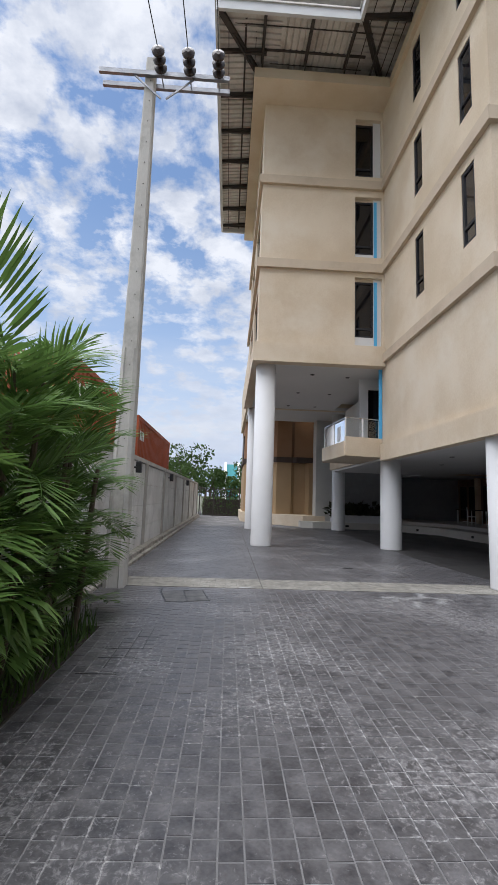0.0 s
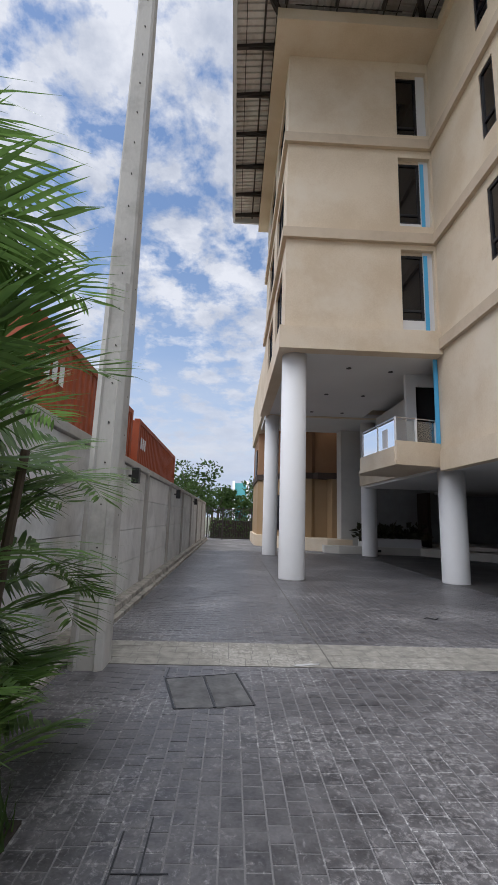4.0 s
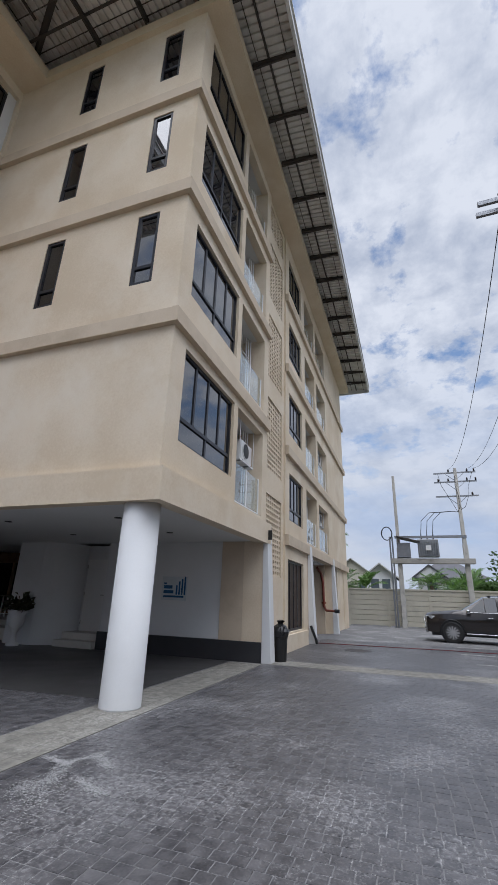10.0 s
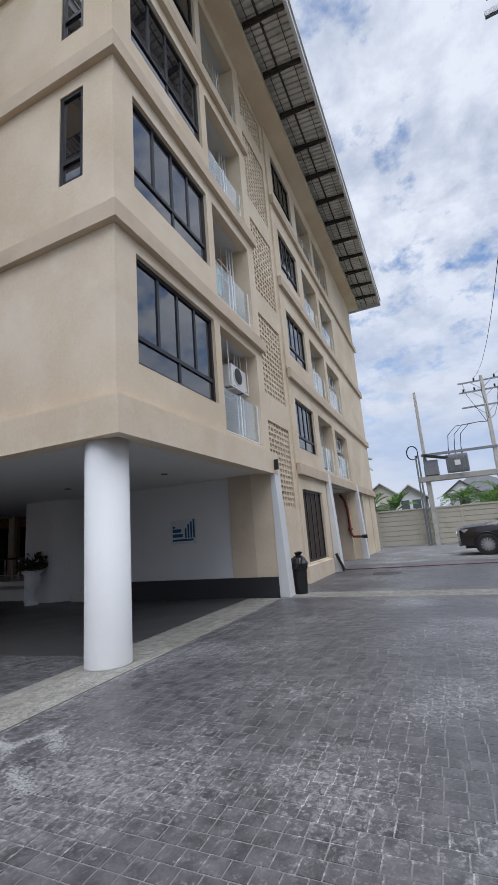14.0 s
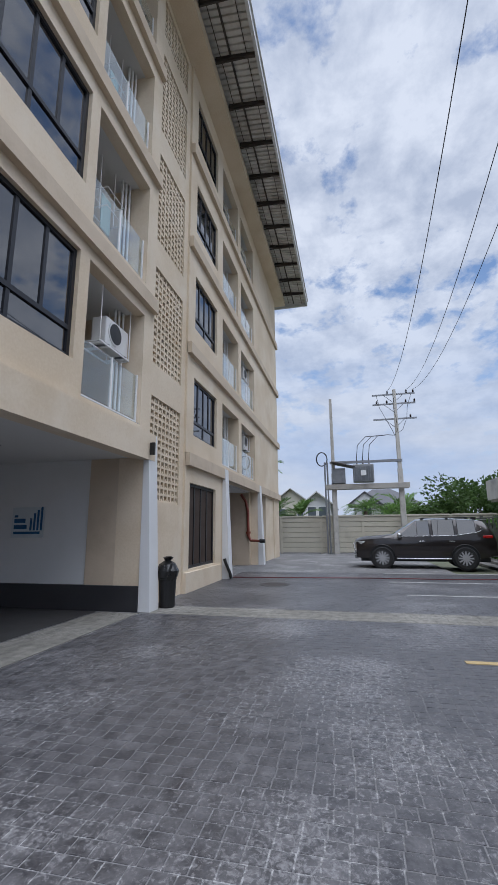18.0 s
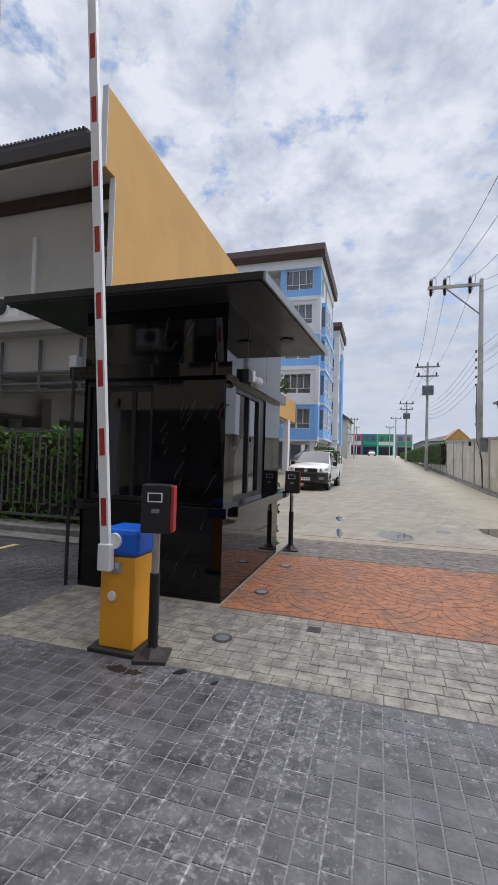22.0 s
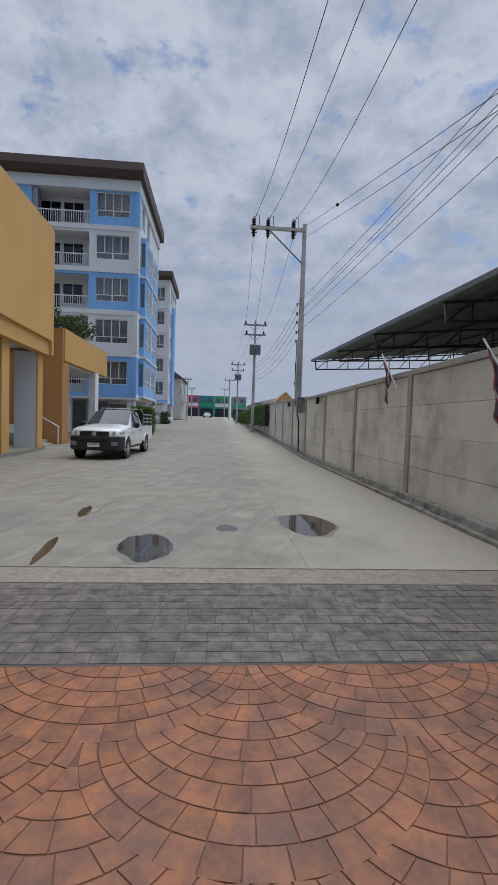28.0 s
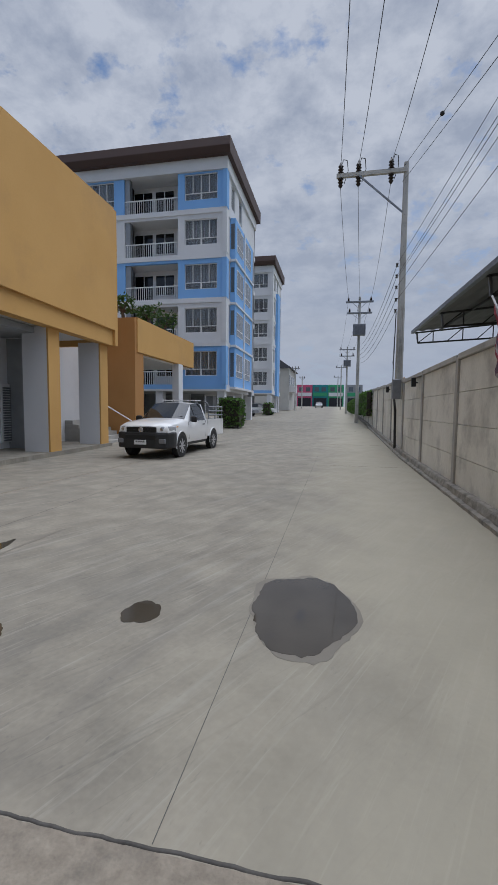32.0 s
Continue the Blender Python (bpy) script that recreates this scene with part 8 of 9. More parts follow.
for x in ARMX:
    part("insulator", lathe([(0.04, 0), (0.12, 0.05), (0.06, 0.11), (0.12, 0.17), (0.06, 0.23), (0.11, 0.29), (0.04, 0.41), (0.02, 0.47)], (x, PY + 0.09, 11.35), 16), CERAMIC, arm)
    part("strain_insulator", lathe([(0.03, 0.0), (0.12, -0.06), (0.05, -0.12), (0.12, -0.18), (0.05, -0.24), (0.1, -0.3), (0.03, -0.4)], (x, PY + 0.09, 11.19), 16), CERAMIC, arm)
    cable("jumper", [(x, PY + 0.4, 11.43), (x - 0.1, PY + 0.3, 11.8), (x - 0.25, PY + 0.1, 11.86), (x - 0.3, PY - 0.1, 11.55), (x - 0.15, PY - 0.2, 11.1)], 0.016, WIRE, arm)
for k, z in enumerate((7.5, 7.05, 6.6, 6.1, 5.65)):
    part("spool_insulator", lathe([(0.06, 0), (0.035, 0.06), (0.06, 0.12)], (PX + 0.23, PY + 0.05, z), 12), CERAMIC, None, "brown spool insulator on the pole", category="insulator", group="spool insulators")
part("meter_box", box(-1.215, -0.93, -19.6, -19.28, 2.0, 2.7, 0.02), GALV, None, "grey meter box on the wall below the pole", category="box")
for k in range(3):
    cable("ground_cable", [(PX + 0.22 + 0.03 * k, PY + 0.2, 5.6 - k), (PX + 0.3, PY + 0.6, 3.4), (-1.13, PY + 1.2, 2.62), (-1.12 + 0.04 * k, -19.7 + 0.1 * k, 1.6), (-1.14 + 0.05 * k, -19.65 + 0.2 * k, 0.22)], 0.02, WIRE, None, "black cable running down the wall from the pole", category="cable", group="pole cables")
# farther poles along the road
for k, (x, y, h) in enumerate(((-0.6, -40.4, 10.9), (-0.2, -66, 10.5), (0.4, -92, 10.5), (1.0, -118, 10.5))):
    concrete_pole(x, y, h, "grey concrete power pole down the road", base=0.3)
    crossarm(x, y, h - 0.45, 2.2, (-0.9, 0.0, 0.9), hang=False)
    if k < 2:
        crossarm(x, y, h - 1.35, 2.0, (-0.8, 0.8), hang=False)
        tr = thing("pole_transformer", "grey pole mounted transformer", "transformer", group="pole transformers", at=(x, y + 0.4, 7.9))
        part("tank", box(x - 0.5, x + 0.5, y + 0.16, y + 0.7, 7.7, 8.6, 0.04), GALV, tr)
        for i in range(7):
            part("fin", box(x - 0.45 + 0.14 * i, x - 0.43 + 0.14 * i, y + 0.70, y + 0.84, 7.8, 8.5), GALV, tr)
# street lamp poles on the far left verge
for y, x in ((-78, 8.2), (-100, 8.8)):
    concrete_pole(x, y, 9, "thin grey street pole at the verge", base=0.25)
    crossarm(x, y, 8.6, 1.4, (-0.5, 0.5), hang=False)


def wire(a, b, drop=0.35, r=0.009):
    cable("wire", sag(a, b, drop), r, WIRE, None, "black overhead power line", category="wire", group="overhead power lines")


for k, u in enumerate((-0.06, 0.47, 1.0)):
    x1 = (-0.32 + u)
    x2 = ARMX[k]
    wire((x1, 6.1, 9.23), (x2, PY + 0.3, 11.6), 1.45)
for k, x in enumerate(ARMX):
    wire((x, PY, 10.85), (-0.6 + (-0.9, 0.0, 0.9)[k], -40.4, 10.8), 0.5)
    wire((-0.6 + (-0.9, 0, 0.9)[k], -40.4, 10.8), (-0.2 + (-0.9, 0, 0.9)[k], -66, 10.4), 0.6)
    wire((-0.2 + (-0.9, 0, 0.9)[k], -66, 10.4), (0.4 + (-0.9, 0, 0.9)[k], -92, 10.4), 0.6)
for k in range(5):
    wire((PX + 0.23, PY + 0.05, 7.55 - 0.46 * k), (-0.75, -40.4, 6.9 - 0.35 * k), 0.5, 0.009)
for k, (z0, z1) in enumerate(((6.65, 7.45), (6.25, 7.3), (6.15, 7.15), (5.85, 7.05), (5.4, 6.5))):
    wire((PX + 0.23, PY + 0.05, 1.4 + (z0 - 1.4) * 1.18), (-2.45 - 0.03 * k, 0.3, z1), 0.12, 0.007)
wire((PX + 0.1, PY + 0.15, 11.4), (-2.4, 0.3, 5.3), 0.1, 0.008)
wire((PX + 0.15, PY + 0.15, 10.8), (-2.5, 0.3, 5.2), 0.1, 0.008)
mk = sag((PX + 0.1, PY + 0.15, 11.4), (-2.4, 0.3, 5.3), 0.1)[4]
part("wire_marker", lathe([(0.02, -0.06), (0.06, -0.02), (0.06, 0.03), (0.02, 0.07)], tuple(mk), 14), BLACKPLASTIC, None, "small black marker clamped on a wire", category="marker")
# line from the forecourt pole to the transformer frame
CA = [(7.66, 0.50 + u, 8.78) for u in (-0.85, -0.3, 0.62)]
for k, a in enumerate(CA):
    wire(a, (30.45, (-1.06, -0.66, 0.44)[k], 9.75), 1.25)
    wire(a, (-0.33 + 0.6 * k, 0.4 + 0.4 * k, 9.27), 0.2)

# ---- transformer frame at the far wall ----
concrete_pole(30.25, 3.9, 9.45, "slim concrete pole of the transformer frame", base=0.26, top=0.16)
concrete_pole(30.25, 0.05, 9.75, "slim concrete pole of the transformer frame", base=0.28, top=0.18)
for z in (9.45, 8.85, 7.9):
    crossarm(30.25, 0.1, z, 2.5, (-1.16, -0.76, 0.34) if z > 9 else (-1.2, -0.7, 0.4, 1.0) if z > 8 else (-0.9,), double=False, hang=False, turn=90, sc=0.62)
tf = thing("transformer_frame", "concrete beams carrying a grey transformer", "transformer", at=(30.2, 2, 3.8))
part("beam", box(29.95, 30.1, -0.4, 4.4, 3.75, 4.05, 0.01), CONC_POST, tf)
part("beam", box(30.4, 30.55, -0.4, 4.4, 3.75, 4.05, 0.01), CONC_POST, tf)
part("upper_beam", box(30.1, 30.22, -0.1, 4.1, 5.3, 5.45), GALV, tf)
tank = part("tank", box(29.85, 30.65, 1.55, 2.75, 4.15, 5.2, 0.03), METALGREY, tf, "grey finned transformer tank")
for k in range(9):
    part("cooling_fin", box(29.68, 29.85, 1.62 + 0.13 * k, 1.65 + 0.13 * k, 4.25, 5.05), METALGREY, tf)
for y in (1.8, 2.15, 2.5):
    part("bushing", lathe([(0.03, 0), (0.07, 0.04), (0.04, 0.1), (0.07, 0.14), (0.04, 0.2), (0.02, 0.42)], (30.25, y, 5.2), 14), CERAMIC, tf)
    cable("lead", [(30.25, y, 5.6), (30.2, y - 0.1, 6.4), (30.2, y - 0.6, 6.9), (30.2, 0.6, 6.95), (30.2, 0.2, 6.9)], 0.02, WIRE, tf)
part("plate", box(29.66, 29.68, 2.0, 2.3, 4.5, 4.8), WHITEMETAL, tf)
part("cabinet", box(29.9, 30.5, 3.2, 4.0, 4.1, 5.0, 0.02), GALV, tf)
part("rain_hood", moved(box(-0.5, 0.5, -0.7, 0.7, -0.03, 0.03), Matrix.Translation((30.1, 3.3, 5.2)) @ Matrix.Rotation(radians(14), 4, "X")), STEEL_DK, tf)
for k in range(3):
    cable("coil", [(30.0, 4.55 + 0.32 * math.cos(a) + 0.01 * k, 5.6 + 0.42 * math.sin(a)) for a in [i * math.pi / 8 for i in range(17)]], 0.03, WIRE, tf, "coiled black cable")
for k in range(2):
    part("downpipe", rod((30.0, 4.25 + 0.15 * k, 0), (30.0, 4.25 + 0.15 * k, 5.4), 0.05, 10), GALV, tf)
for k, y in enumerate((-0.9, 0.1, 1.1)):
    cable("drop_lead", [(30.2, y, 9.4), (30.05, y * 0.8 + 0.1, 8.6), (30.05, y * 0.6, 7.9), (30.1, y * 0.3, 7.2), (30.2, 0.2, 6.9)], 0.014, WIRE, tf)
# ---- cream precast wall at the east end ----
east_wall = thing("east_wall", "cream precast concrete panel wall with ribbed panels", "wall", at=(30.7, 4, 0))
ys = [19.5 - 2.45 * k for k in range(15)]
for y0, y1 in zip(ys, ys[1:]):
    for k in range(7):
        part("wall_panel", profile([(30.72, 0.05 + 0.3 * k), (30.655, 0.07 + 0.3 * k), (30.655, 0.33 + 0.3 * k), (30.72, 0.345 + 0.3 * k)], "y", y1 + 0.07, y0 - 0.07), CREAMWALL, east_wall)
    part("post", box(30.6, 30.8, y0 - 0.07, y0 + 0.07, 0, 2.2, 0.006), CREAMWALL, east_wall)
    part("coping", box(30.6, 30.8, y1 + 0.07, y0 - 0.07, 2.15, 2.24, 0.008), CREAMWALL, east_wall)


# ---- fence, wheel stops, lines ----
fence = thing("fence", "grey steel panel fence with square bar pattern", "fence", at=(16, -2.6, 0))
part("kerb", box(7.2, 30.5, -2.95, -2.35, -0.05, 0.14, 0.02), KERBDARK, fence)
part("gutter_edge", box(7.2, 30.5, -2.35, -1.95, -0.05, 0.03), KERBDARK, fence)
px = [8.1 + 2.8 * k for k in range(9)]
for x in px:
    part("post", box(x - 0.06, x + 0.06, -2.66, -2.54, 0.1, 1.95, 0.005), FENCEGREEN, fence)
for a, b in zip(px, px[1:]):
    for z in (0.28, 1.83):
        part("rail", box(a + 0.06, b - 0.06, -2.62, -2.58, z, z + 0.045), FENCEGREEN, fence)
    n = 20
    for k in range(1, n):
        x = a + (b - a) * k / n
        lo, hi = ((0.32, 1.83) if k % 4 == 0 else (0.5, 1.83) if k % 4 == 1 else (0.32, 1.4) if k % 4 == 2 else (0.5, 1.6))
        part("bar", box(x - 0.013, x + 0.013, -2.612, -2.588, lo, hi), FENCEGREEN, fence)
        if k % 4 in (1, 3):
            part("cross_bar", box(x, x + (b - a) / n, -2.61, -2.59, lo, lo + 0.022), FENCEGREEN, fence)


def wheel_stop(x, y):
    ws = thing("wheel_stop", "black rubber wheel stop bolted to the paving", "wheel stop", group="rubber wheel stops")
    part("block", profile([(-0.07, 0), (0.07, 0), (0.045, 0.09), (-0.045, 0.09)], "x", -0.28, 0.28, 0.012), RUBBER, ws)
    for s in (-0.18, 0.18):
        part("bolt", rod((s, 0, 0.08), (s, 0, 0.094), 0.016, 8), GALV, ws)
    return place(ws, pose(x, y, 0.0))


ws = wheel_stop(11.35, -1.45)
for x in (10.1, 12.7, 13.9, 15.3, 16.4, 17.6, 18.8):
    copy_thing(ws, pose(x, -1.46, 0.0))
for x, m_, a, b, lb in ((9.22, LINEYELLOW, -1.6, 1.9, "worn yellow parking line"), (14.16, LINEWHITE, -1.6, 1.95, "faded white parking line"), (16.55, LINEWHITE, -1.6, 2.1, "faded white parking line"), (19.0, LINEWHITE, -1.6, 2.1, "faded white parking line")):
    part("parking_line", box(x - 0.05, x + 0.05, a, b, -0.004, 0.007), m_, None, lb + " on dark paving", category="marking", group="parking lines")
cable("garden_hose", [(16.9, 6.6, 0.03), (17.0, 5.4, 0.03), (17.1, 4.0, 0.03), (17.25, 2.4, 0.03), (17.2, 0.8, 0.03), (17.3, -0.6, 0.03), (17.9, -1.6, 0.03), (18.4, -2.2, 0.06)], 0.015, HOSE, None, "thin red hose lying across the paving", category="hose")
mh = thing("manhole_cover", "round iron manhole cover in the paving", "manhole", at=(15.6, 5.1, 0))
part("cover", lathe([(0.34, 0.0), (0.34, 0.008), (0.0, 0.010)], (15.6, 5.1, 0.001), 28), STEEL_DK, mh)
part("ring", lathe([(0.35, 0.0), (0.42, 0.0), (0.42, 0.006), (0.35, 0.008)], (15.6, 5.1, 0.001), 28), TRENCH, mh)

# ---- plants ----
rng = random.Random(7)


def frond_mesh(name, length, leaflets, leaf_len, droop, material, width=0.028):
    """A feather palm leaf along +x from the origin: arching midrib with folded leaflets."""
    verts, faces = [], []
    mid = []
    for k in range(13):
        t = k / 12
        mid.append(Vector((length * t * (1 - 0.25 * droop * t), 0, length * (0.42 * t - droop * 0.75 * t * t))))
    for k in range(12):
        a, b = mid[k], mid[k + 1]
        r = 0.012 * (1 - k / 13)
        o = len(verts)
        for p in (a, b):
            verts += [tuple(p + Vector((0, -r, -r))), tuple(p + Vector((0, r, -r))), tuple(p + Vector((0, 0, r)))]
        faces += [(o, o + 1, o + 4, o + 3), (o + 1, o + 2, o + 5, o + 4), (o + 2, o, o + 3, o + 5)]
    for k in range(leaflets):
        t = 0.16 + 0.82 * (k + rng.uniform(-0.3, 0.3)) / leaflets
        i = min(11, int(t * 12))
        p = mid[i].lerp(mid[i + 1], t * 12 - i)
        d = (mid[i + 1] - mid[i]).normalized()
        ll = leaf_len * (0.45 + 1.1 * math.sin(math.pi * min(1, t * 0.85 + 0.12))) / 1.4 * rng.uniform(0.85, 1.1)
        for s in (-1, 1):
            side = Vector((0, s, 0))
            out = (side * 0.85 + d * (0.55 + 0.8 * t) + Vector((0, 0, rng.uniform(0.12, 0.32)))).normalized()
            up = out.cross(d * s).normalized()
            tip_drop = Vector((0, 0, -ll * rng.uniform(0.03, 0.2)))
            w = width * rng.uniform(0.8, 1.15)
            wv = d * w
            q1, q2, q3 = p + out * ll * 0.35, p + out * ll * 0.72 + tip_drop * 0.35, p + out * ll + tip_drop
            o = len(verts)
            verts += [tuple(p), tuple(q1 - wv * 0.5 + up * w * 0.2), tuple(q1 + wv * 0.5 + up * w * 0.2), tuple(q2 - wv * 0.36), tuple(q2 + wv * 0.36), tuple(q3)]
            faces += [(o, o + 1, o + 2), (o + 1, o + 3, o + 4, o + 2), (o + 3, o + 5, o + 4)]
    me = bpy.data.meshes.new(name)
    me.from_pydata(verts, [], faces)
    me.materials.append(material)
    return me


FRONDS = [frond_mesh("frond", L_, 27, ll, dr, LEAF_PALM, 0.05) for L_, ll, dr in ((1.5, 0.5, 0.5), (1.8, 0.56, 0.65), (1.35, 0.5, 0.4), (1.9, 0.56, 0.8), (1.6, 0.52, 0.95))]
DRY = frond_mesh("frond", 1.4, 22, 0.4, 1.2, LEAF_DRY)


def clump_palm(x, y, h, n, label, lean=(0, 0), spread=1.0, limit=0.3):
    limit = 0.3 if y < 4 else 0.22
    n = int(n * 0.68)
    spread *= 1.15
    """A feather palm clump: several ringed stems, with fronds springing at several heights."""
    pm = thing("palm", label, "palm", group="bushy feather palms", at=(x, y, 0))
    for k in range(4):
        a = rng.uniform(0, 6.28)
        bx_, by_ = x + 0.12 * math.cos(a), y + 0.12 * math.sin(a)
        part("stem", rod((bx_, by_, -0.05), (bx_ + lean[0] * 0.5 + 0.12 * math.cos(a), by_ + lean[1] * 0.5 + 0.12 * math.sin(a), h * rng.uniform(0.5, 0.75)), 0.035, 8, 0.022), BARK, pm)
    for k in range(n):
        t = (k + rng.random()) / n
        z = h * (0.06 + 0.70 * t)
        me = DRY if (k % 41 == 31) else FRONDS[k % 5]
        for go in range(24):
            a = k * 2.399 + rng.uniform(-0.4, 0.4) * (1 + go)
            up = 42 * t + rng.uniform(-16, 18) + 1.5 * go
            m = Matrix.Translation((lean[0] * t, lean[1] * t, z)) @ Matrix.Rotation(a, 4, "Z") @ Matrix.Rotation(radians(-up + 8), 4, "Y") @ Matrix.Rotation(radians(rng.uniform(-25, 25)), 4, "X") @ Matrix.Scale(rng.uniform(0.7, 1.0) * spread * (1 - 0.012 * go), 4)
            pts = [Vector((x, y, 0)) + m @ v_.co for v_ in list(me.vertices)[::7]]
            if max(p.x for p in pts) < limit and all(p.x < 0.02 or p.z > 0.7 for p in pts) and min(p.z for p in pts) > -0.02 and all(p.x > -0.98 or p.z > 2.55 for p in pts):
                ob = new("frond", me)
                ob.parent = pm
                ob.matrix_basis = m
                break
    return pm


for x, y, h, n, sp in ((-0.5, 4.2, 2.5, 34, 0.82), (-0.58, 3.6, 2.85, 36, 0.86), (-0.6, 2.9, 3.25, 38, 0.9), (-0.65, 2.2, 2.75, 32, 0.8), (-0.7, 1.5, 2.3, 22, 0.72), (-0.75, 0.8, 2.6, 18, 0.7)):
    clump_palm(x, y, h, n, "dense green feather palm in the planting bed", spread=sp)
def fan_leaf_plant(x, y, z, label):
    """A low palm with broad pleated leaves: each leaf a hand of long folded segments."""
    pl = thing("fan_palm", label, "palm", at=(x, y, 0))
    for n_, (az, up, ln) in enumerate(((-0.9, 25, 0.5), (-0.2, 40, 0.52), (0.5, 20, 0.48), (-1.5, 35, 0.45), (1.1, 45, 0.48))):
        base = Vector((x, y, z * 0.4))
        tip = base + Vector((math.cos(az) * ln * 0.45, math.sin(az) * ln * 0.45, ln * math.sin(radians(up)) + 0.1))
        part("leaf_stalk", rod(base, tip, 0.012, 6, 0.007), LEAF_PALM, pl)
        v, f = [], []
        for i in range(9):
            a = az + (i - 4) * 0.26
            d = Vector((math.cos(a), math.sin(a), 0.15 - 0.05 * abs(i - 4)))
            sd = Vector((-math.sin(a), math.cos(a), 0))
            L_ = ln * (0.85 - 0.04 * abs(i - 4))
            o = len(v)
            for t, w, dz in ((0, 0.008, 0), (0.35, 0.028, 0.02), (0.7, 0.025, -0.06), (0.93, 0.012, -0.2), (1.0, 0.002, -0.26)):
                c = tip + d * (L_ * t) + Vector((0, 0, dz * L_ * 1.6))
                v += [tuple(c - sd * w), tuple(c + Vector((0, 0, -w * 0.5))), tuple(c + sd * w)]
            for t in range(4):
                q = o + 3 * t
                f += [(q, q + 1, q + 4, q + 3), (q + 1, q + 2, q + 5, q + 4)]
        mesh_part("leaf", v, f, LEAF_PALM, pl)
    return pl


fan_leaf_plant(-0.6, 1.85, 0.9, "low palm with broad pleated green leaves")
fan_leaf_plant(-0.6, 2.7, 0.7, "low palm with broad pleated green leaves")
part("planting_bed", box(-1.0, -0.21, 0.2, 4.55, -0.07, 0.015), SOIL, None, "dark soil planting bed at the wall foot", category="bed", kind="structure")
v, f = [], []
for k in range(1500):
    x, y = rng.uniform(-0.98, -0.2), rng.uniform(0.3, 4.5)
    a, l, hgt = rng.uniform(0, 6.28), rng.uniform(0.05, 0.16), rng.uniform(0.05, 0.4)
    dx, dy = math.cos(a) * l, math.sin(a) * l
    o = len(v)
    v += [(x - dy * 0.08, y + dx * 0.08, 0.01), (x + dy * 0.08, y - dx * 0.08, 0.01), (x + dx, y + dy, hgt)]
    f.append((o, o + 1, o + 2))
mesh_part("undergrowth", v, f, LEAF_FAR, None, "low tangled undergrowth beneath the palms", category="plants", kind="stuff")


def leaf_cloud(n, place_fn, size, rnd):
    """Verts and faces of n small two-sided leaves at places given by place_fn()."""
    v, f = [], []
    for _ in range(n):
        p, out = place_fn()
        d = (out + Vector((rnd.uniform(-1, 1), rnd.uniform(-1, 1), rnd.uniform(-0.8, 0.8))) * 0.9).normalized()
        s = d.cross(Vector((rnd.uniform(-1, 1), rnd.uniform(-1, 1), rnd.uniform(-1, 1)))).normalized()
        l = size * rnd.uniform(0.6, 1.25)
        w = l * 0.34
        n_ = d.cross(s) * (l * 0.14)
        o = len(v)
        v += [tuple(p - d * l * 0.5), tuple(p + s * w + n_), tuple(p + d * l * 0.5), tuple(p - s * w + n_)]
        f += [(o, o + 1, o + 2), (o, o + 2, o + 3)]
    return v, f


def hedge(x0, x1, y0, y1, z0, z1, n, size, label, m=None):
    def fn():
        while True:
            x, y, z = rng.uniform(x0, x1), rng.uniform(y0, y1), rng.uniform(z0, z1)
            bump_ = 0.12 * noise.noise(Vector((x * 1.3, y * 1.3, z * 1.5)))
            if z < z1 - 0.1 + bump_ and y0 - 0.02 < y < y1 + bump_ * 0.6:
                return Vector((x, y, z)), Vector((0, 0.4, 0.5))
    hd = thing("hedge", label, "hedge", at=((x0 + x1) / 2, (y0 + y1) / 2, 0))
    mesh_part("foliage", *leaf_cloud(n, fn, size, rng), m or LEAF, hd)
    # Dark box added inside the leaves, standing in for the hedge's inner shade.
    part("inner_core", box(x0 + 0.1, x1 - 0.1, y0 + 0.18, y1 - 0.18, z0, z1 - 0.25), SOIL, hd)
    hd.location.z += lift((y0 + y1) / 2)
    return hd


hedge(7.4, 14.5, -3.75, -2.80, 0.1, 2.0, 9500, 0.15, "dense leafy green hedge behind the fence")
hedge(14.5, 30.0, -3.75, -2.80, 0.1, 1.95, 8500, 0.19, "dense leafy green hedge behind the fence")
hedge(-1.3, -0.85, -100, -32.8, 0.1, 1.95, 7000, 0.22, "clipped green hedge along the road wall")
hedge(7.2, 8.8, -32.3, -30.6, 0.1, 2.1, 2600, 0.18, "clipped green hedge beside the parked pickup")
hedge(8.9, 9.9, -58, -54.5, 0.1, 1.6, 900, 0.22, "clipped green hedge beside the farther block")
hedge(5.4, 6.8, -3.5, -2.75, 0.0, 1.15, 1300, 0.11, "small leafy shrub behind the guardhouse")


def tree(x, y, h, r, n=900, size=0.35, label="leafy broad-leaved tree beyond the wall", z0=0.0):
    tr = thing("tree", label, "tree", group="trees beyond the walls", at=(x, y, z0))
    part("trunk", rod((x, y, z0), (x + 0.1 * r, y, z0 + h * 0.55), 0.09 + 0.02 * h, 10, 0.06), BARK, tr)
    lobes = []
    for k in range(7):
        a = k * 2.4 + rng.uniform(0, 1)
        c = Vector((x + r * 0.55 * math.cos(a), y + r * 0.55 * math.sin(a), z0 + h * rng.uniform(0.5, 0.88)))
        lobes.append((c, r * rng.uniform(0.38, 0.62)))
        part("limb", rod((x + 0.05, y, z0 + h * 0.42), c, 0.05, 6, 0.02), BARK, tr)
    def fn():
        c, q = rng.choice(lobes)
        d = Vector((rng.gauss(0, 1), rng.gauss(0, 1), rng.gauss(0, 1))).normalized()
        return c + d * q * rng.uniform(0.5, 1.05), d
    mesh_part("crown", *leaf_cloud(n, fn, size, rng), LEAF_FAR, tr)
    return tr


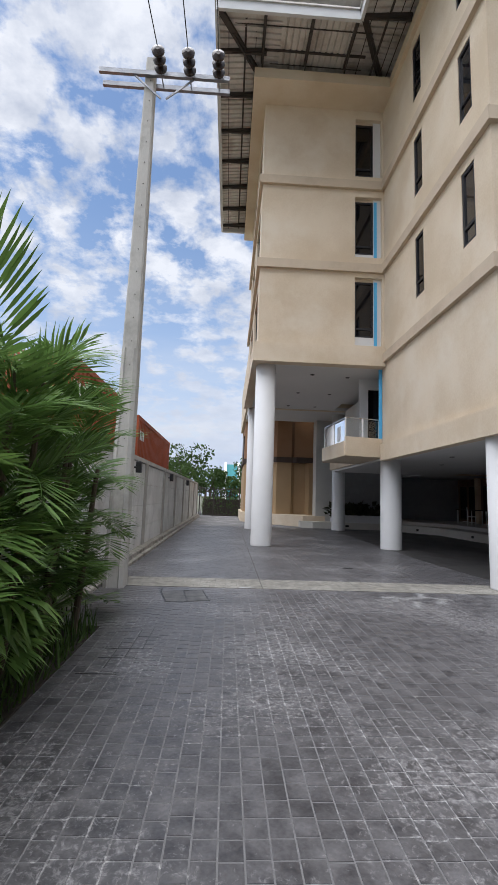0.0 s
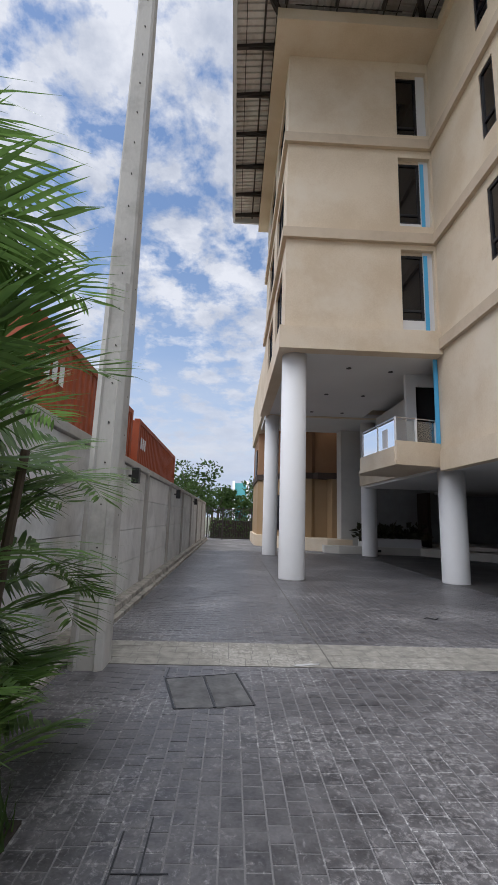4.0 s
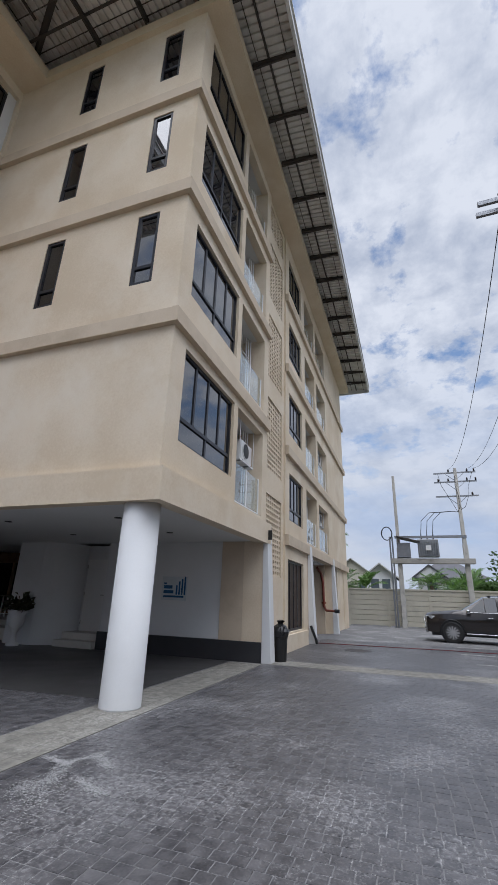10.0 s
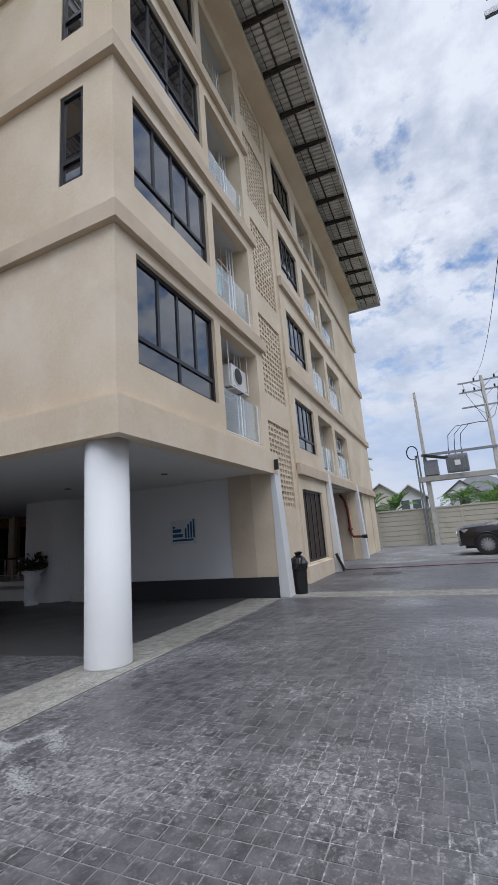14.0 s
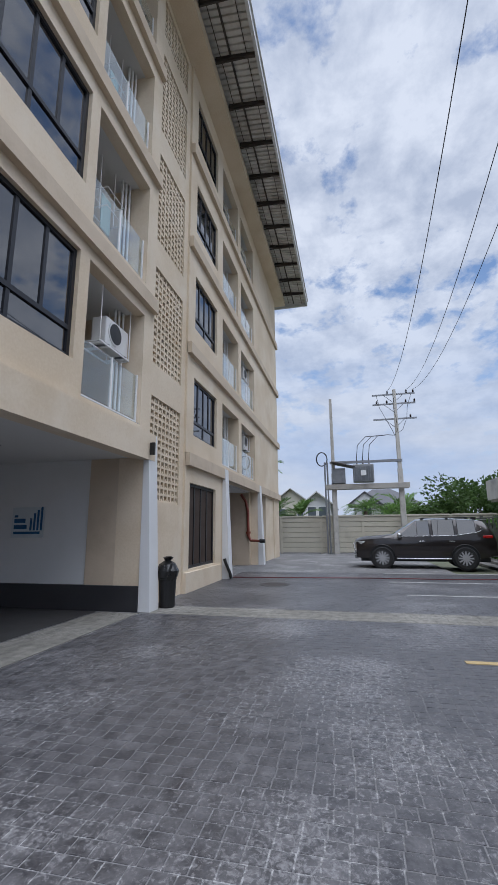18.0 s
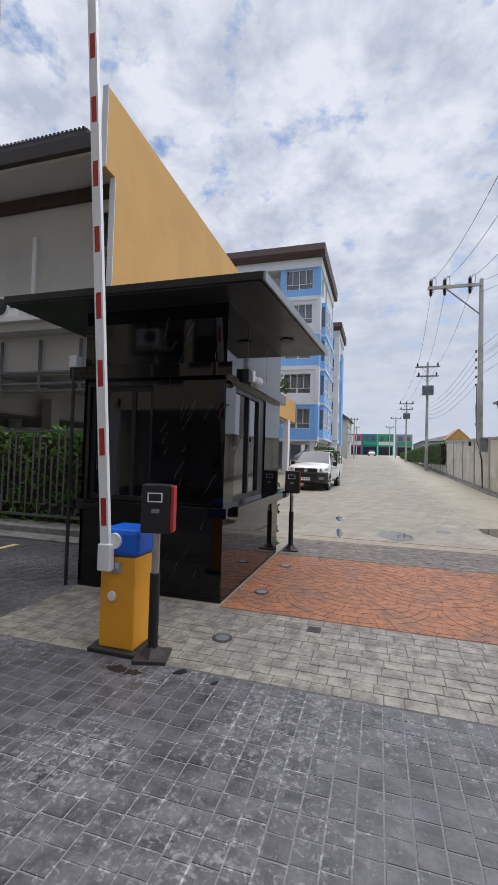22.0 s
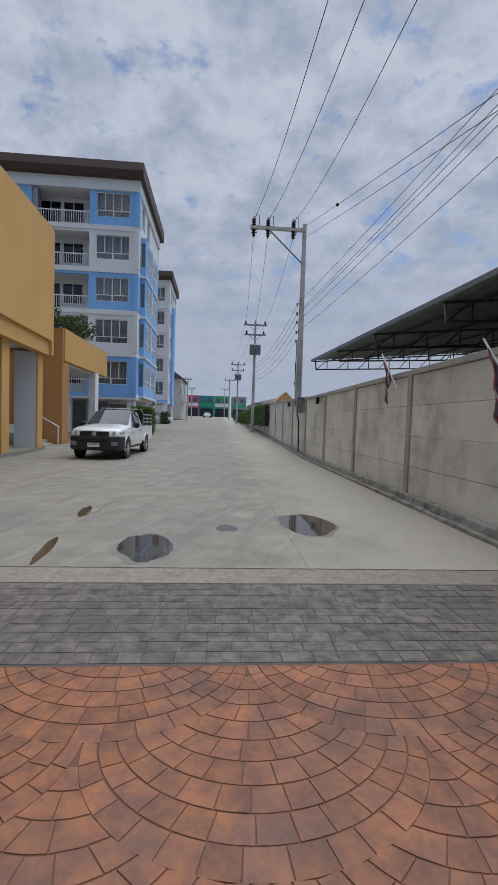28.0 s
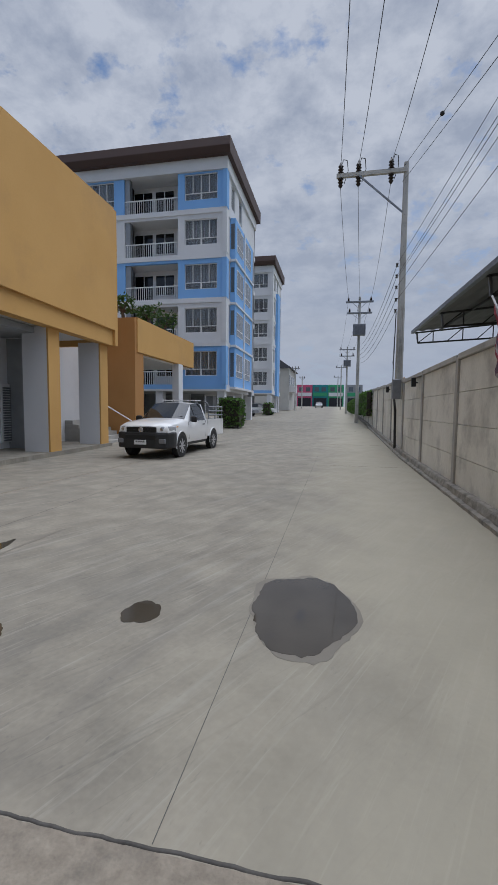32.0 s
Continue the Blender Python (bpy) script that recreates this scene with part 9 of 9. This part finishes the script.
for x, y, h, r in ((-2.2, 34, 5.5, 1.9), (-0.5, 37, 4.2, 1.6), (1.2, 36, 3.2, 1.4), (3.5, 40, 4.8, 2.0), (-4.5, 42, 6, 2.2), (6.5, 46, 6, 2.6), (-1.5, 48, 5.0, 2.4), (3.0, 52, 5.5, 2.5)):
    tree(x, y, h, r, 800, 0.28)
hedge(-0.8, 2.2, 32.5, 33.6, 0, 1.5, 1500, 0.16, "ragged shrubs behind the iron gate", LEAF_FAR)
for x, y, h, r in ((36, -3.5, 3.9, 2.0), (38, -6.5, 4.6, 2.4), (35, -8, 4.4, 2.2), (41, -1.5, 3.6, 2.0), (34, -12, 4.8, 2.4), (44, -6, 5.4, 3), (48, -12, 6, 3.2), (31, -15, 5.0, 2.4), (27, -20, 5.5, 2.8)):
    tree(x, y, h, r, 1500, 0.32)
tree(17.25, -4.7, 1.3, 0.75, 350, 0.16, "leafy shrub growing on the deck parapet", 4.3)
for x, y in ((10.6, -24.2), (10.7, -26.5), (11.2, -22.6)):
    tree(x, y, 1.3, 0.7, 260, 0.18, "shrub on the planted roof of the ochre block", 5.6)


def fan_palm(x, y, h, label, sc=1.6, n=16, z0=0.0):
    pm = thing("palm", label, "palm", group="palms beyond the wall", at=(x, y, z0))
    part("trunk", rod((x, y, z0), (x + 0.1, y, z0 + h), 0.16, 10, 0.12), BARK, pm)
    for k in range(n):
        ob = new("frond", FRONDS[k % 5])
        ob.parent = pm
        ob.matrix_basis = Matrix.Translation((0.1, 0, h)) @ Matrix.Rotation(k * 2.399, 4, "Z") @ Matrix.Rotation(radians(rng.uniform(-50, 25)), 4, "Y") @ Matrix.Scale(sc, 4)
    return pm


for x, y, h, sc in ((34, 8.2, 2.4, 1.3), (35, 6.6, 2.2, 1.3), (33.5, 10.5, 2.6, 1.4), (37, -0.8, 2.5, 1.4), (36, 0.5, 2.2, 1.2), (33, 9.0, 5.8, 1.2), (34.5, 2.0, 2.6, 1.1)):
    fan_palm(x, y, h, "small palm beyond the cream wall", sc)
# plants of the porch
def leafy_pot(x, y, z, n, size, spread, label):
    pt = thing("potted_plant", label, "plant", group="porch plants", at=(x, y, z))
    def fn():
        d = Vector((rng.gauss(0, 1), rng.gauss(0, 1), abs(rng.gauss(0, 1)))).normalized()
        return Vector((x, y, z)) + Vector((d.x * spread, d.y * spread, d.z * spread * 1.3)) * rng.uniform(0.3, 1), d
    mesh_part("foliage", *leaf_cloud(n, fn, size, rng), LEAF_DUSK, pt)
    return pt


for k in range(6):
    leafy_pot(6.9 + 0.5 * k, 22.4, 0.72, 45, 0.42, 0.55, "dark broad-leaved plant in the porch planter")
urn = thing("garden_urn", "white classical urn planter with leafy plant", "urn", at=(10.6, 13.85, 0))
part("urn_body", lathe([(0.17, 0), (0.17, 0.06), (0.09, 0.11), (0.065, 0.2), (0.065, 0.32), (0.11, 0.37), (0.09, 0.41), (0.19, 0.52), (0.21, 0.72), (0.19, 0.78), (0.27, 0.87), (0.28, 0.92), (0.24, 0.92)], (10.6, 13.85, 0), 28), WHITE, urn, smooth=True)
leafy_pot(10.6, 13.85, 0.92, 120, 0.2, 0.42, "leafy green plant growing in the urn")

# ---- sign on the entrance wall ----
sign = thing("wall_sign", "pale blue wall sign with dark blue tower emblem and lettering", "sign", at=(11.3, 9.4, 1.6))
sx_ = 11.30
part("board", box(sx_ - 0.012, sx_ + 0.01, 8.98, 9.72, 1.32, 1.92, 0.004), SIGNWHITE, sign)
part("underline", box(sx_ - 0.020, sx_ - 0.013, 9.05, 9.66, 1.39, 1.44), NAVY, sign)
for k, (a, h_) in enumerate(((9.30, 0.24), (9.22, 0.34), (9.14, 0.40), (9.06, 0.46))):
    part("tower_bar", box(sx_ - 0.020, sx_ - 0.013, a - 0.055, a - 0.01, 1.46, 1.46 + h_), NAVY, sign)


for z, h_, a in ((1.72, 0.045, 9.58), (1.61, 0.085, 9.40), (1.49, 0.08, 9.36)):
    part("word_bar", box(sx_ - 0.018, sx_ - 0.013, a, 9.66, z, z + h_), NAVY, sign)

# ---- refuse bag and bin beside the fin ----
rb = thing("waste_bin", "black bin with a tied refuse bag on top", "bin", at=(11.85, 6.55, 0))
part("bin_body", lathe([(0.14, 0), (0.15, 0.02), (0.17, 0.5), (0.18, 0.52), (0.17, 0.54)], (11.85, 6.55, 0), 18), BLACKPLASTIC, rb)
bag = lathe([(0.15, 0.5), (0.2, 0.56), (0.21, 0.68), (0.16, 0.8), (0.06, 0.86), (0.1, 0.93), (0.05, 0.95)], (11.85, 6.55, 0), 18)
for v_ in bag.verts:
    v_.co += Vector((1, 1, 0.4)) * 0.05 * noise.noise(v_.co * 7)
part("refuse_bag", bag, BIN, rb, "crumpled glossy refuse bag")
part("switch_box", box(11.23, 11.27, 6.62, 6.72, 2.86, 3.1, 0.004), BLACKPLASTIC, None, "small black box on the beam end", category="box")
fp = thing("fire_pipe", "red-brown fire hose pipe with valves on the pier", "pipe", at=(21.5, 7.2, 0))
cable("riser", [(21.52, 7.5, 2.9), (21.52, 7.3, 2.6), (21.52, 7.22, 2.2), (21.52, 7.2, 1.2), (21.5, 7.1, 1.0), (21.5, 6.7, 0.98)], 0.06, TERRAPIPE, fp)
part("valve", rod((21.5, 6.72, 0.98), (21.5, 6.5, 0.98), 0.08, 14), BLACKPLASTIC, fp)
part("flange", rod((21.52, 7.2, 1.28), (21.52, 7.2, 1.36), 0.11, 14), TERRAPIPE, fp)
cable("drain_spout", [(16.45, 6.75, 0.6), (16.45, 6.7, 0.45), (16.5, 6.6, 0.2), (16.5, 6.55, 0.03)], 0.05, BLACKPLASTIC, None, "black corrugated drain spout beside the fin", category="pipe")

# ---- puddles and stains ----
def blot(name, cx, cy, rx, ry, z, m, label, seed, rough_=0.25, turn=0.0, n=40):
    """A thin irregular film on the ground."""
    bm = bmesh.new()
    pts = []
    for k in range(n):
        a = 2 * math.pi * k / n
        q = 1 + rough_ * 2 * noise.noise(Vector((math.cos(a) * 1.3 + seed, math.sin(a) * 1.3, seed * 0.7))) + 0.07 * noise.noise(Vector((math.cos(a) * 7 + seed, math.sin(a) * 7, seed)))
        x, y = rx * q * math.cos(a), ry * q * math.sin(a)
        pts.append((cx + x * math.cos(turn) - y * math.sin(turn), cy + x * math.sin(turn) + y * math.cos(turn)))
    return part(name, prism(pts, z - 0.004, z), m, None, label, category="puddle" if m is WATER else "stain", group="puddles" if m is WATER else "")


for cx, cy, rx, ry, sd_ in ((1.22, -6.42, 0.45, 0.66, 1.3), (3.42, -5.08, 0.32, 0.55, 4.1)):
    blot("damp_patch", cx, cy, rx, ry, 0.0022, DAMP, "damp darker rim round a rain puddle", sd_, 0.16, 0.1, 72)
blot("puddle", 1.22, -6.42, 0.42, 0.62, 0.004, WATER, "shallow rain puddle on the concrete road", 1.3, 0.13, 0.0, 72)
blot("puddle", 3.40, -5.14, 0.30, 0.54, 0.004, WATER, "shallow rain puddle with brown silt on the concrete road", 4.1, 0.12, 0.2, 72)
blot("puddle", 2.44, -6.06, 0.13, 0.18, 0.004, WATER, "small rain puddle on the concrete road", 2.2, 0.15, 0.0, 48)
blot("damp_patch", 4.50, -5.0, 0.055, 0.46, 0.003, WATER, "narrow wet streak on the concrete road", 6.0, 0.2, 0.1, 48)
blot("damp_patch", 4.66, -7.0, 0.08, 0.42, 0.003, WATER, "narrow wet streak on the concrete road", 9.0, 0.2, 0.15, 48)
srng = random.Random(5)
STROKES = (((4.33, 6.44), (4.74, 6.29), 0.035), ((4.33, 6.44), (4.39, 6.73), 0.03), ((4.33, 6.44), (3.95, 6.28), 0.05), ((3.95, 6.28), (3.5, 6.06), 0.10), ((3.9, 6.3), (3.72, 6.4), 0.09), ((4.6, 6.3), (4.4, 6.0), 0.04), ((4.1, 6.12), (3.93, 5.74), 0.035))
sv, sf = [], []
for k in range(5500):
    a, b, sp = srng.choice(STROKES)
    t = srng.random()
    x, y = a[0] + (b[0] - a[0]) * t + srng.gauss(0, sp), a[1] + (b[1] - a[1]) * t + srng.gauss(0, 0.8 * sp)
    r = 0.0015 + 0.0055 * srng.random() ** 2
    o_, nn_ = len(sv), 5
    for i_ in range(nn_):
        a_ = 2 * math.pi * i_ / nn_ + k
        q_ = r * srng.uniform(0.5, 1.5)
        sv.append((x + 1.3 * q_ * math.cos(a_), y + q_ * math.sin(a_), 0.0052 + 0.0000003 * k))
    sf.append(tuple(range(o_, o_ + nn_)))
mesh_part("chalk_splash", sv, sf, CHALK, None, "white chalky splash dried on the paving", category="stain", kind="stuff")
# joints sawn in the road and the forecourt
for y in (-15.5, -22, -30, -39, -50):
    part("road_joint", box(-0.9, 8.5, y - 0.004, y + 0.004, lift(y) - 0.002, lift(y) + 0.0015), PADJOINT, None, "dark sawn joint across the concrete road", category="joint", group="road joints")
part("road_joint", box(1.608, 1.612, -18, -4.42, -0.002, 0.0012), PADJOINT, None, "dark sawn joint along the concrete road", category="joint", group="road joints")
part("road_joint", box(5.3, 5.305, -18, -4.42, -0.002, 0.0015), PADJOINT, None, "dark sawn joint along the concrete road", category="joint", group="road joints")
ck = [(-1.15 + 0.05 * k, -4.405 + 0.012 * noise.noise(Vector((k * 0.35, 0, 0))) + 0.008 * noise.noise(Vector((k * 1.3, 4, 0)))) for k in range(127)]
cable("road_crack", [(x, y, -0.002) for x, y in ck], 0.009, OUTERJOINT, None, "ragged crack along the road edge", category="crack")
# concrete trench covers let into the paving by the pole
tcov = thing("trench_cover", "row of dark concrete trench covers with narrow gaps", "drain cover", at=(0.5, 6.15, 0))
TE = ((0.18, 6.42, 0.34, 5.90), (0.52, 6.50, 0.65, 5.93), (0.82, 6.58, 0.96, 5.99))
for (ax, ay, bx_, by_), (cx_, cy_, dx_, dy_) in zip(TE, TE[1:]):
    part("cover_slab", prism([(ax + 0.014, ay - 0.012), (bx_ + 0.014, by_ - 0.1), (dx_ - 0.014, dy_ - 0.1), (cx_ - 0.014, cy_ - 0.012)], -0.004, 0.005), TRENCH, tcov)
for a_, b_, w_ in (((0.18, 6.42), (0.82, 6.58), 0.009), ((0.34, 5.80), (0.96, 5.89), 0.009), ((0.18, 6.42), (0.18, 6.72), 0.008)):
    part("gap", bar((*a_, 0.0015), (*b_, 0.0015), w_, 0.007), BLACKPLASTIC, tcov)
for ax, ay, bx_, by_ in TE:
    part("gap", bar((ax, ay, 0.002), (bx_, by_ - 0.1, 0.002), 0.015, 0.008), BLACKPLASTIC, tcov)
part("paving_joint", box(1.79, 1.803, 6.8, 20.0, -0.002, 0.0045), PADJOINT, None, "dark expansion joint in the forecourt paving", category="joint", group="paving joints")
part("paving_joint", box(-0.7, 11.2, 6.788, 6.797, -0.002, 0.004), PADJOINT, None, "dark expansion joint in the forecourt paving", category="joint", group="paving joints")

# oily spots and litter on the paving
for k, (x, y, r) in enumerate(((5.48, 1.24, 0.045), (5.36, 1.26, 0.035), (5.05, 1.14, 0.03), (4.78, 1.2, 0.018))):
    blot("oil_spot", x, y, r * 1.5, r, 0.0035, BLACKPLASTIC, "dark oily spot soaked into the paving", 2.3 * k + 0.7, 0.3, 0.4 * k, 30)
blot("plaster_patch", 1.52, 6.86, 0.13, 0.025, 0.0055, CHALK, "pale plaster patch along the paving joint", 5.1, 0.3, 0.25, 40)
cable("loose_rope", [(3.75 + 0.055 * k, 9.1 + 0.05 * math.sin(k * 1.7), 0.012) for k in range(5)], 0.008, RUBBER, None, "short black rope lying on the paving", category="rope")
# tarry joints near the planting bed
for x0, y0, x1, y1 in ((0.04, 3.66, 0.40, 3.66), (0.04, 3.90, 0.40, 3.90), (0.16, 3.43, 0.16, 4.1), (0.28, 3.66, 0.28, 4.5), (0.4, 3.9, 0.4, 4.6), (0.28, 4.26, 0.52, 4.26), (-0.04, 3.3, 0.3, 3.3)):
    part("tar_line", bar((x0, y0, 0.0015), (x1, y1, 0.0012), 0.008, 0.003), BLACKPLASTIC, None, "dark tarry line soaked into a paving joint", category="stain", group="tarry joints")
ck = [(4.55 - 0.011 * k + 0.03 * noise.noise(Vector((k * 0.5, 2, 0))), -6.3 - 0.15 * k, 0.0) for k in range(12)]
wd = [0.012 + 0.06 * abs(noise.noise(Vector((k * 0.6, 9, 0)))) for k in range(12)]
part("road_crack", prism([(x - w, y) for (x, y, z), w in zip(ck, wd)] + [(x + w, y) for (x, y, z), w in zip(ck[::-1], wd[::-1])], -0.003, 0.0025), DAMP, None, "long ragged road crack filled with damp dirt", category="crack")
cable("road_joint", [(6.95 - 0.06 * k, -9.5 - 1.1 * k, 0.0) for k in range(14)], 0.012, KERBSTRIP, None, "pale mortar line along the parking edge", category="joint", group="road joints")

# ---- paving pieces ----
prng = random.Random(11)


def setts(x0, x1, y0, y1, pu, pv, along, gap, jitter, stagger):
    """Rectangles (cx, cy, w, d) of setts in rows along x or y, with staggered cross joints."""
    out = []
    rows = int(round(((y1 - y0) if along == "x" else (x1 - x0)) / pv))
    span = (x1 - x0) if along == "x" else (y1 - y0)
    ph = ((y1 - y0) if along == "x" else (x1 - x0)) / rows
    for r in range(rows):
        u = -prng.random() * pu if stagger else 0.0
        v = (r + 0.5) * ph
        while u < span - 0.02:
            w = pu * (1 + prng.uniform(-jitter, jitter))
            a, b = max(u, 0.0), min(u + w, span)
            if b - a > 0.03:
                c = (a + b) / 2
                out.append((x0 + c, y0 + v, b - a - gap, ph - gap) if along == "x" else (x0 + v, y0 + c, ph - gap, b - a - gap))
            u += w
    return out


def sett_field(rects, z, lift, parent, m_part, m_stuff, name, near, label):
    """Those in the near stretch as objects of their own, the rest in one mesh."""
    shared = {}
    v, f = [], []
    made = 0
    for cx, cy, w, d in rects:
        t = z + prng.uniform(-lift, lift)
        tx, ty = prng.uniform(-lift, lift) * 0.7, prng.uniform(-lift, lift) * 0.7
        if near(cx, cy) and made < 300:
            made += 1
            key = (round(w, 3), round(d, 3))
            if key not in shared:
                a, b, c = key[0] / 2, key[1] / 2, 0.0022
                vs = [(-a, -b, -0.006), (a, -b, -0.006), (a, b, -0.006), (-a, b, -0.006), (-a + c, -b + c, 0), (a - c, -b + c, 0), (a - c, b - c, 0), (-a + c, b - c, 0)]
                me = bpy.data.meshes.new(name)
                me.from_pydata(vs, [], [(4, 5, 6, 7), (0, 1, 5, 4), (1, 2, 6, 5), (2, 3, 7, 6), (3, 0, 4, 7)])
                me.materials.append(m_part)
                shared[key] = me
            ob = new(name, shared[key])
            ob.parent = parent
            ob.matrix_basis = pose(cx, cy, t, math.degrees(ty) * 0.8, math.degrees(tx) * 0.8, 0)
            continue
        a, b, c, o = w / 2, d / 2, 0.0022, len(v)
        v += [(cx - a, cy - b, z - 0.006), (cx + a, cy - b, z - 0.006), (cx + a, cy + b, z - 0.006), (cx - a, cy + b, z - 0.006),
              (cx - a + c, cy - b + c, t - tx - ty), (cx + a - c, cy - b + c, t + tx - ty), (cx + a - c, cy + b - c, t + tx + ty), (cx - a + c, cy + b - c, t - tx + ty)]
        f += [(o + 4, o + 5, o + 6, o + 7), (o, o + 1, o + 5, o + 4), (o + 1, o + 2, o + 6, o + 5), (o + 2, o + 3, o + 7, o + 6), (o + 3, o, o + 4, o + 7)]
    me = bpy.data.meshes.new(name + "_field")
    me.from_pydata(v, [], f)
    me.materials.append(m_stuff)
    ob = new(name + "_field", me)
    ob.parent = parent
    tagged(ob, label, kind="stuff")


D = (0.118, 0.115, "y", 0.0055, 0.05, False)
rects = setts(-0.20, 11.2, 1.1, 6.78, *D) + setts(12.02, 19.0, -1.95, 6.8, *D) + setts(7.0, 11.2, -1.95, 1.1, *D)
rects += setts(-0.99, -0.20, 4.58, 6.78, *D)
rects += setts(-0.78, 11.2, 7.62, 21.8, 0.118, 0.115, "y", 0.0055, 0.05, False)
sett_field(rects, 0.0, 0.0008, pavement, STAMP, STAMP_ISL, "sett", lambda x, y: 3.3 < x < 5.3 and 1.1 < y < 3.6, "dark stamped concrete setts over the forecourt")
strip = setts(-0.78, 11.2, 6.80, 7.60, 0.24, 0.2, "x", 0.004, 0.3, True) + setts(11.22, 12.0, -1.95, 6.80, 0.24, 0.2, "y", 0.004, 0.3, True)
sett_field(strip, 0.001, 0.0010, pavement, STRIP, STRIP, "pale_sett", lambda x, y: False, "pale stamped concrete band setts")
pad = setts(-1.0, 6.98, -0.14, 1.09, 0.165, 0.123, "x", 0.0045, 0.3, True)
sett_field(pad, 0.001, 0.0014, pavement_gate, PADGREY, PADGREY, "gate_sett", lambda x, y: True, "grey stamped concrete setts at the gate")
pad = setts(-1.0, 5.25, -3.98, -2.68, 0.215, 0.13, "x", 0.004, 0.35, True)
sett_field(pad, 0.001, 0.0014, pavement_outer, OUTERGREY, OUTERGREY, "outer_sett", lambda x, y: True, "grey stamped concrete setts outside the gate")


def fan_tiles():
    """Fish-scale fans: in each, arcs that grow from a point at its head to the round edge at its foot."""
    RX, RY, RINGS = 0.80, 0.64, 10
    X0, X1, Y0, Y1 = -1.0, 5.25, -2.65, -0.16
    ring = lambda j: (2.0 * j / RINGS - 1, 0.22 + 0.78 * j / RINGS)   # foot and radius of an arc, in fan units
    def reach(foot, r):
        """The widest angle of an arc before it meets the fan beside it."""
        a = 0.0
        while a < 1.62:
            x, y = r * math.sin(a), foot - r + r * math.cos(a)
            if (x - 1) ** 2 + (y + 1) ** 2 < 1 or x > 1:
                break
            a += 0.02
        return a
    out = []
    for row in range(-1, 6):
        cy = -2.02 + (row - 1) * RY
        for n in range(-4, 5):
            cx = 2.38 + (n * 2 + (row + 1) % 2) * RX
            for j in range(1, RINGS):
                (fa, ra), (fb, rb) = ring(j), ring(j + 1)
                la, lb = reach(fa, ra), reach(fb, rb)
                length = rb * lb * 2 * RX
                cnt = max(1, round(length / 0.165))
                off = prng.uniform(-0.25, 0.25) if cnt > 2 else 0
                cuts = [0.0] + [(i + off + prng.uniform(-0.1, 0.1)) / cnt for i in range(1, cnt)] + [1.0]
                gu = 0.003 / max(length, 0.05)
                for u0, u1 in zip(cuts, cuts[1:]):
                    um, pts = (u0 + u1) / 2, []
                    for f_, r_, l_, u_, g in ((fa, ra, la, u0 + gu, 0.005), (fa, ra, la, um, 0.005), (fa, ra, la, u1 - gu, 0.005), (fb, rb, lb, u1 - gu, -0.005), (fb, rb, lb, um, -0.005), (fb, rb, lb, u0 + gu, -0.005)):
                        a_ = l_ * (1 - 2 * u_)
                        y = f_ - r_ + (r_ + g) * math.cos(a_)
                        pts.append((min(max(cx + RX * (r_ + g) * math.sin(a_), X0), X1), min(max(cy + RY * y, Y0), Y1)))
                    w_, h_ = max(p[0] for p in pts) - min(p[0] for p in pts), max(p[1] for p in pts) - min(p[1] for p in pts)
                    if w_ > 0.02 and h_ > 0.02:
                        out.append((sum(p[0] for p in pts) / 6, sum(p[1] for p in pts) / 6, pts))
    return out


def fan_mesh(v, f, pts, t):
    o, n = len(v), len(pts)
    cx, cy = sum(p[0] for p in pts) / n, sum(p[1] for p in pts) / n
    v += [(x, y, -0.004) for x, y in pts] + [(cx + (x - cx) * 0.985, cy + (y - cy) * 0.985, t) for x, y in pts]
    f.append(tuple(range(o + 2 * n - 1, o + n - 1, -1)))
    f += [(o + (k + 1) % n, o + k, o + n + k, o + n + (k + 1) % n) for k in range(n)]


v, f, made = [], [], 0
for px, py, pts in fan_tiles():
    t = 0.001 + prng.uniform(-0.0008, 0.0008)
    if made < 300 and 1.0 < px < 4.6:
        made += 1
        vv, ff = [], []
        fan_mesh(vv, ff, [(x - px, y - py) for x, y in pts], t)
        me = bpy.data.meshes.new("fan_tile")
        me.from_pydata(vv, [], ff)
        me.materials.append(ORANGE)
        ob = new("fan_tile", me)
        ob.location, ob.parent = (px, py, 0), pavement_fan
    else:
        fan_mesh(v, f, pts, t)
me = bpy.data.meshes.new("fan_tile_field")
me.from_pydata(v, [], f)
me.materials.append(ORANGE)
ob = new("fan_tile_field", me)
ob.parent = pavement_fan
tagged(ob, "terracotta stamped fan tiles", kind="stuff")
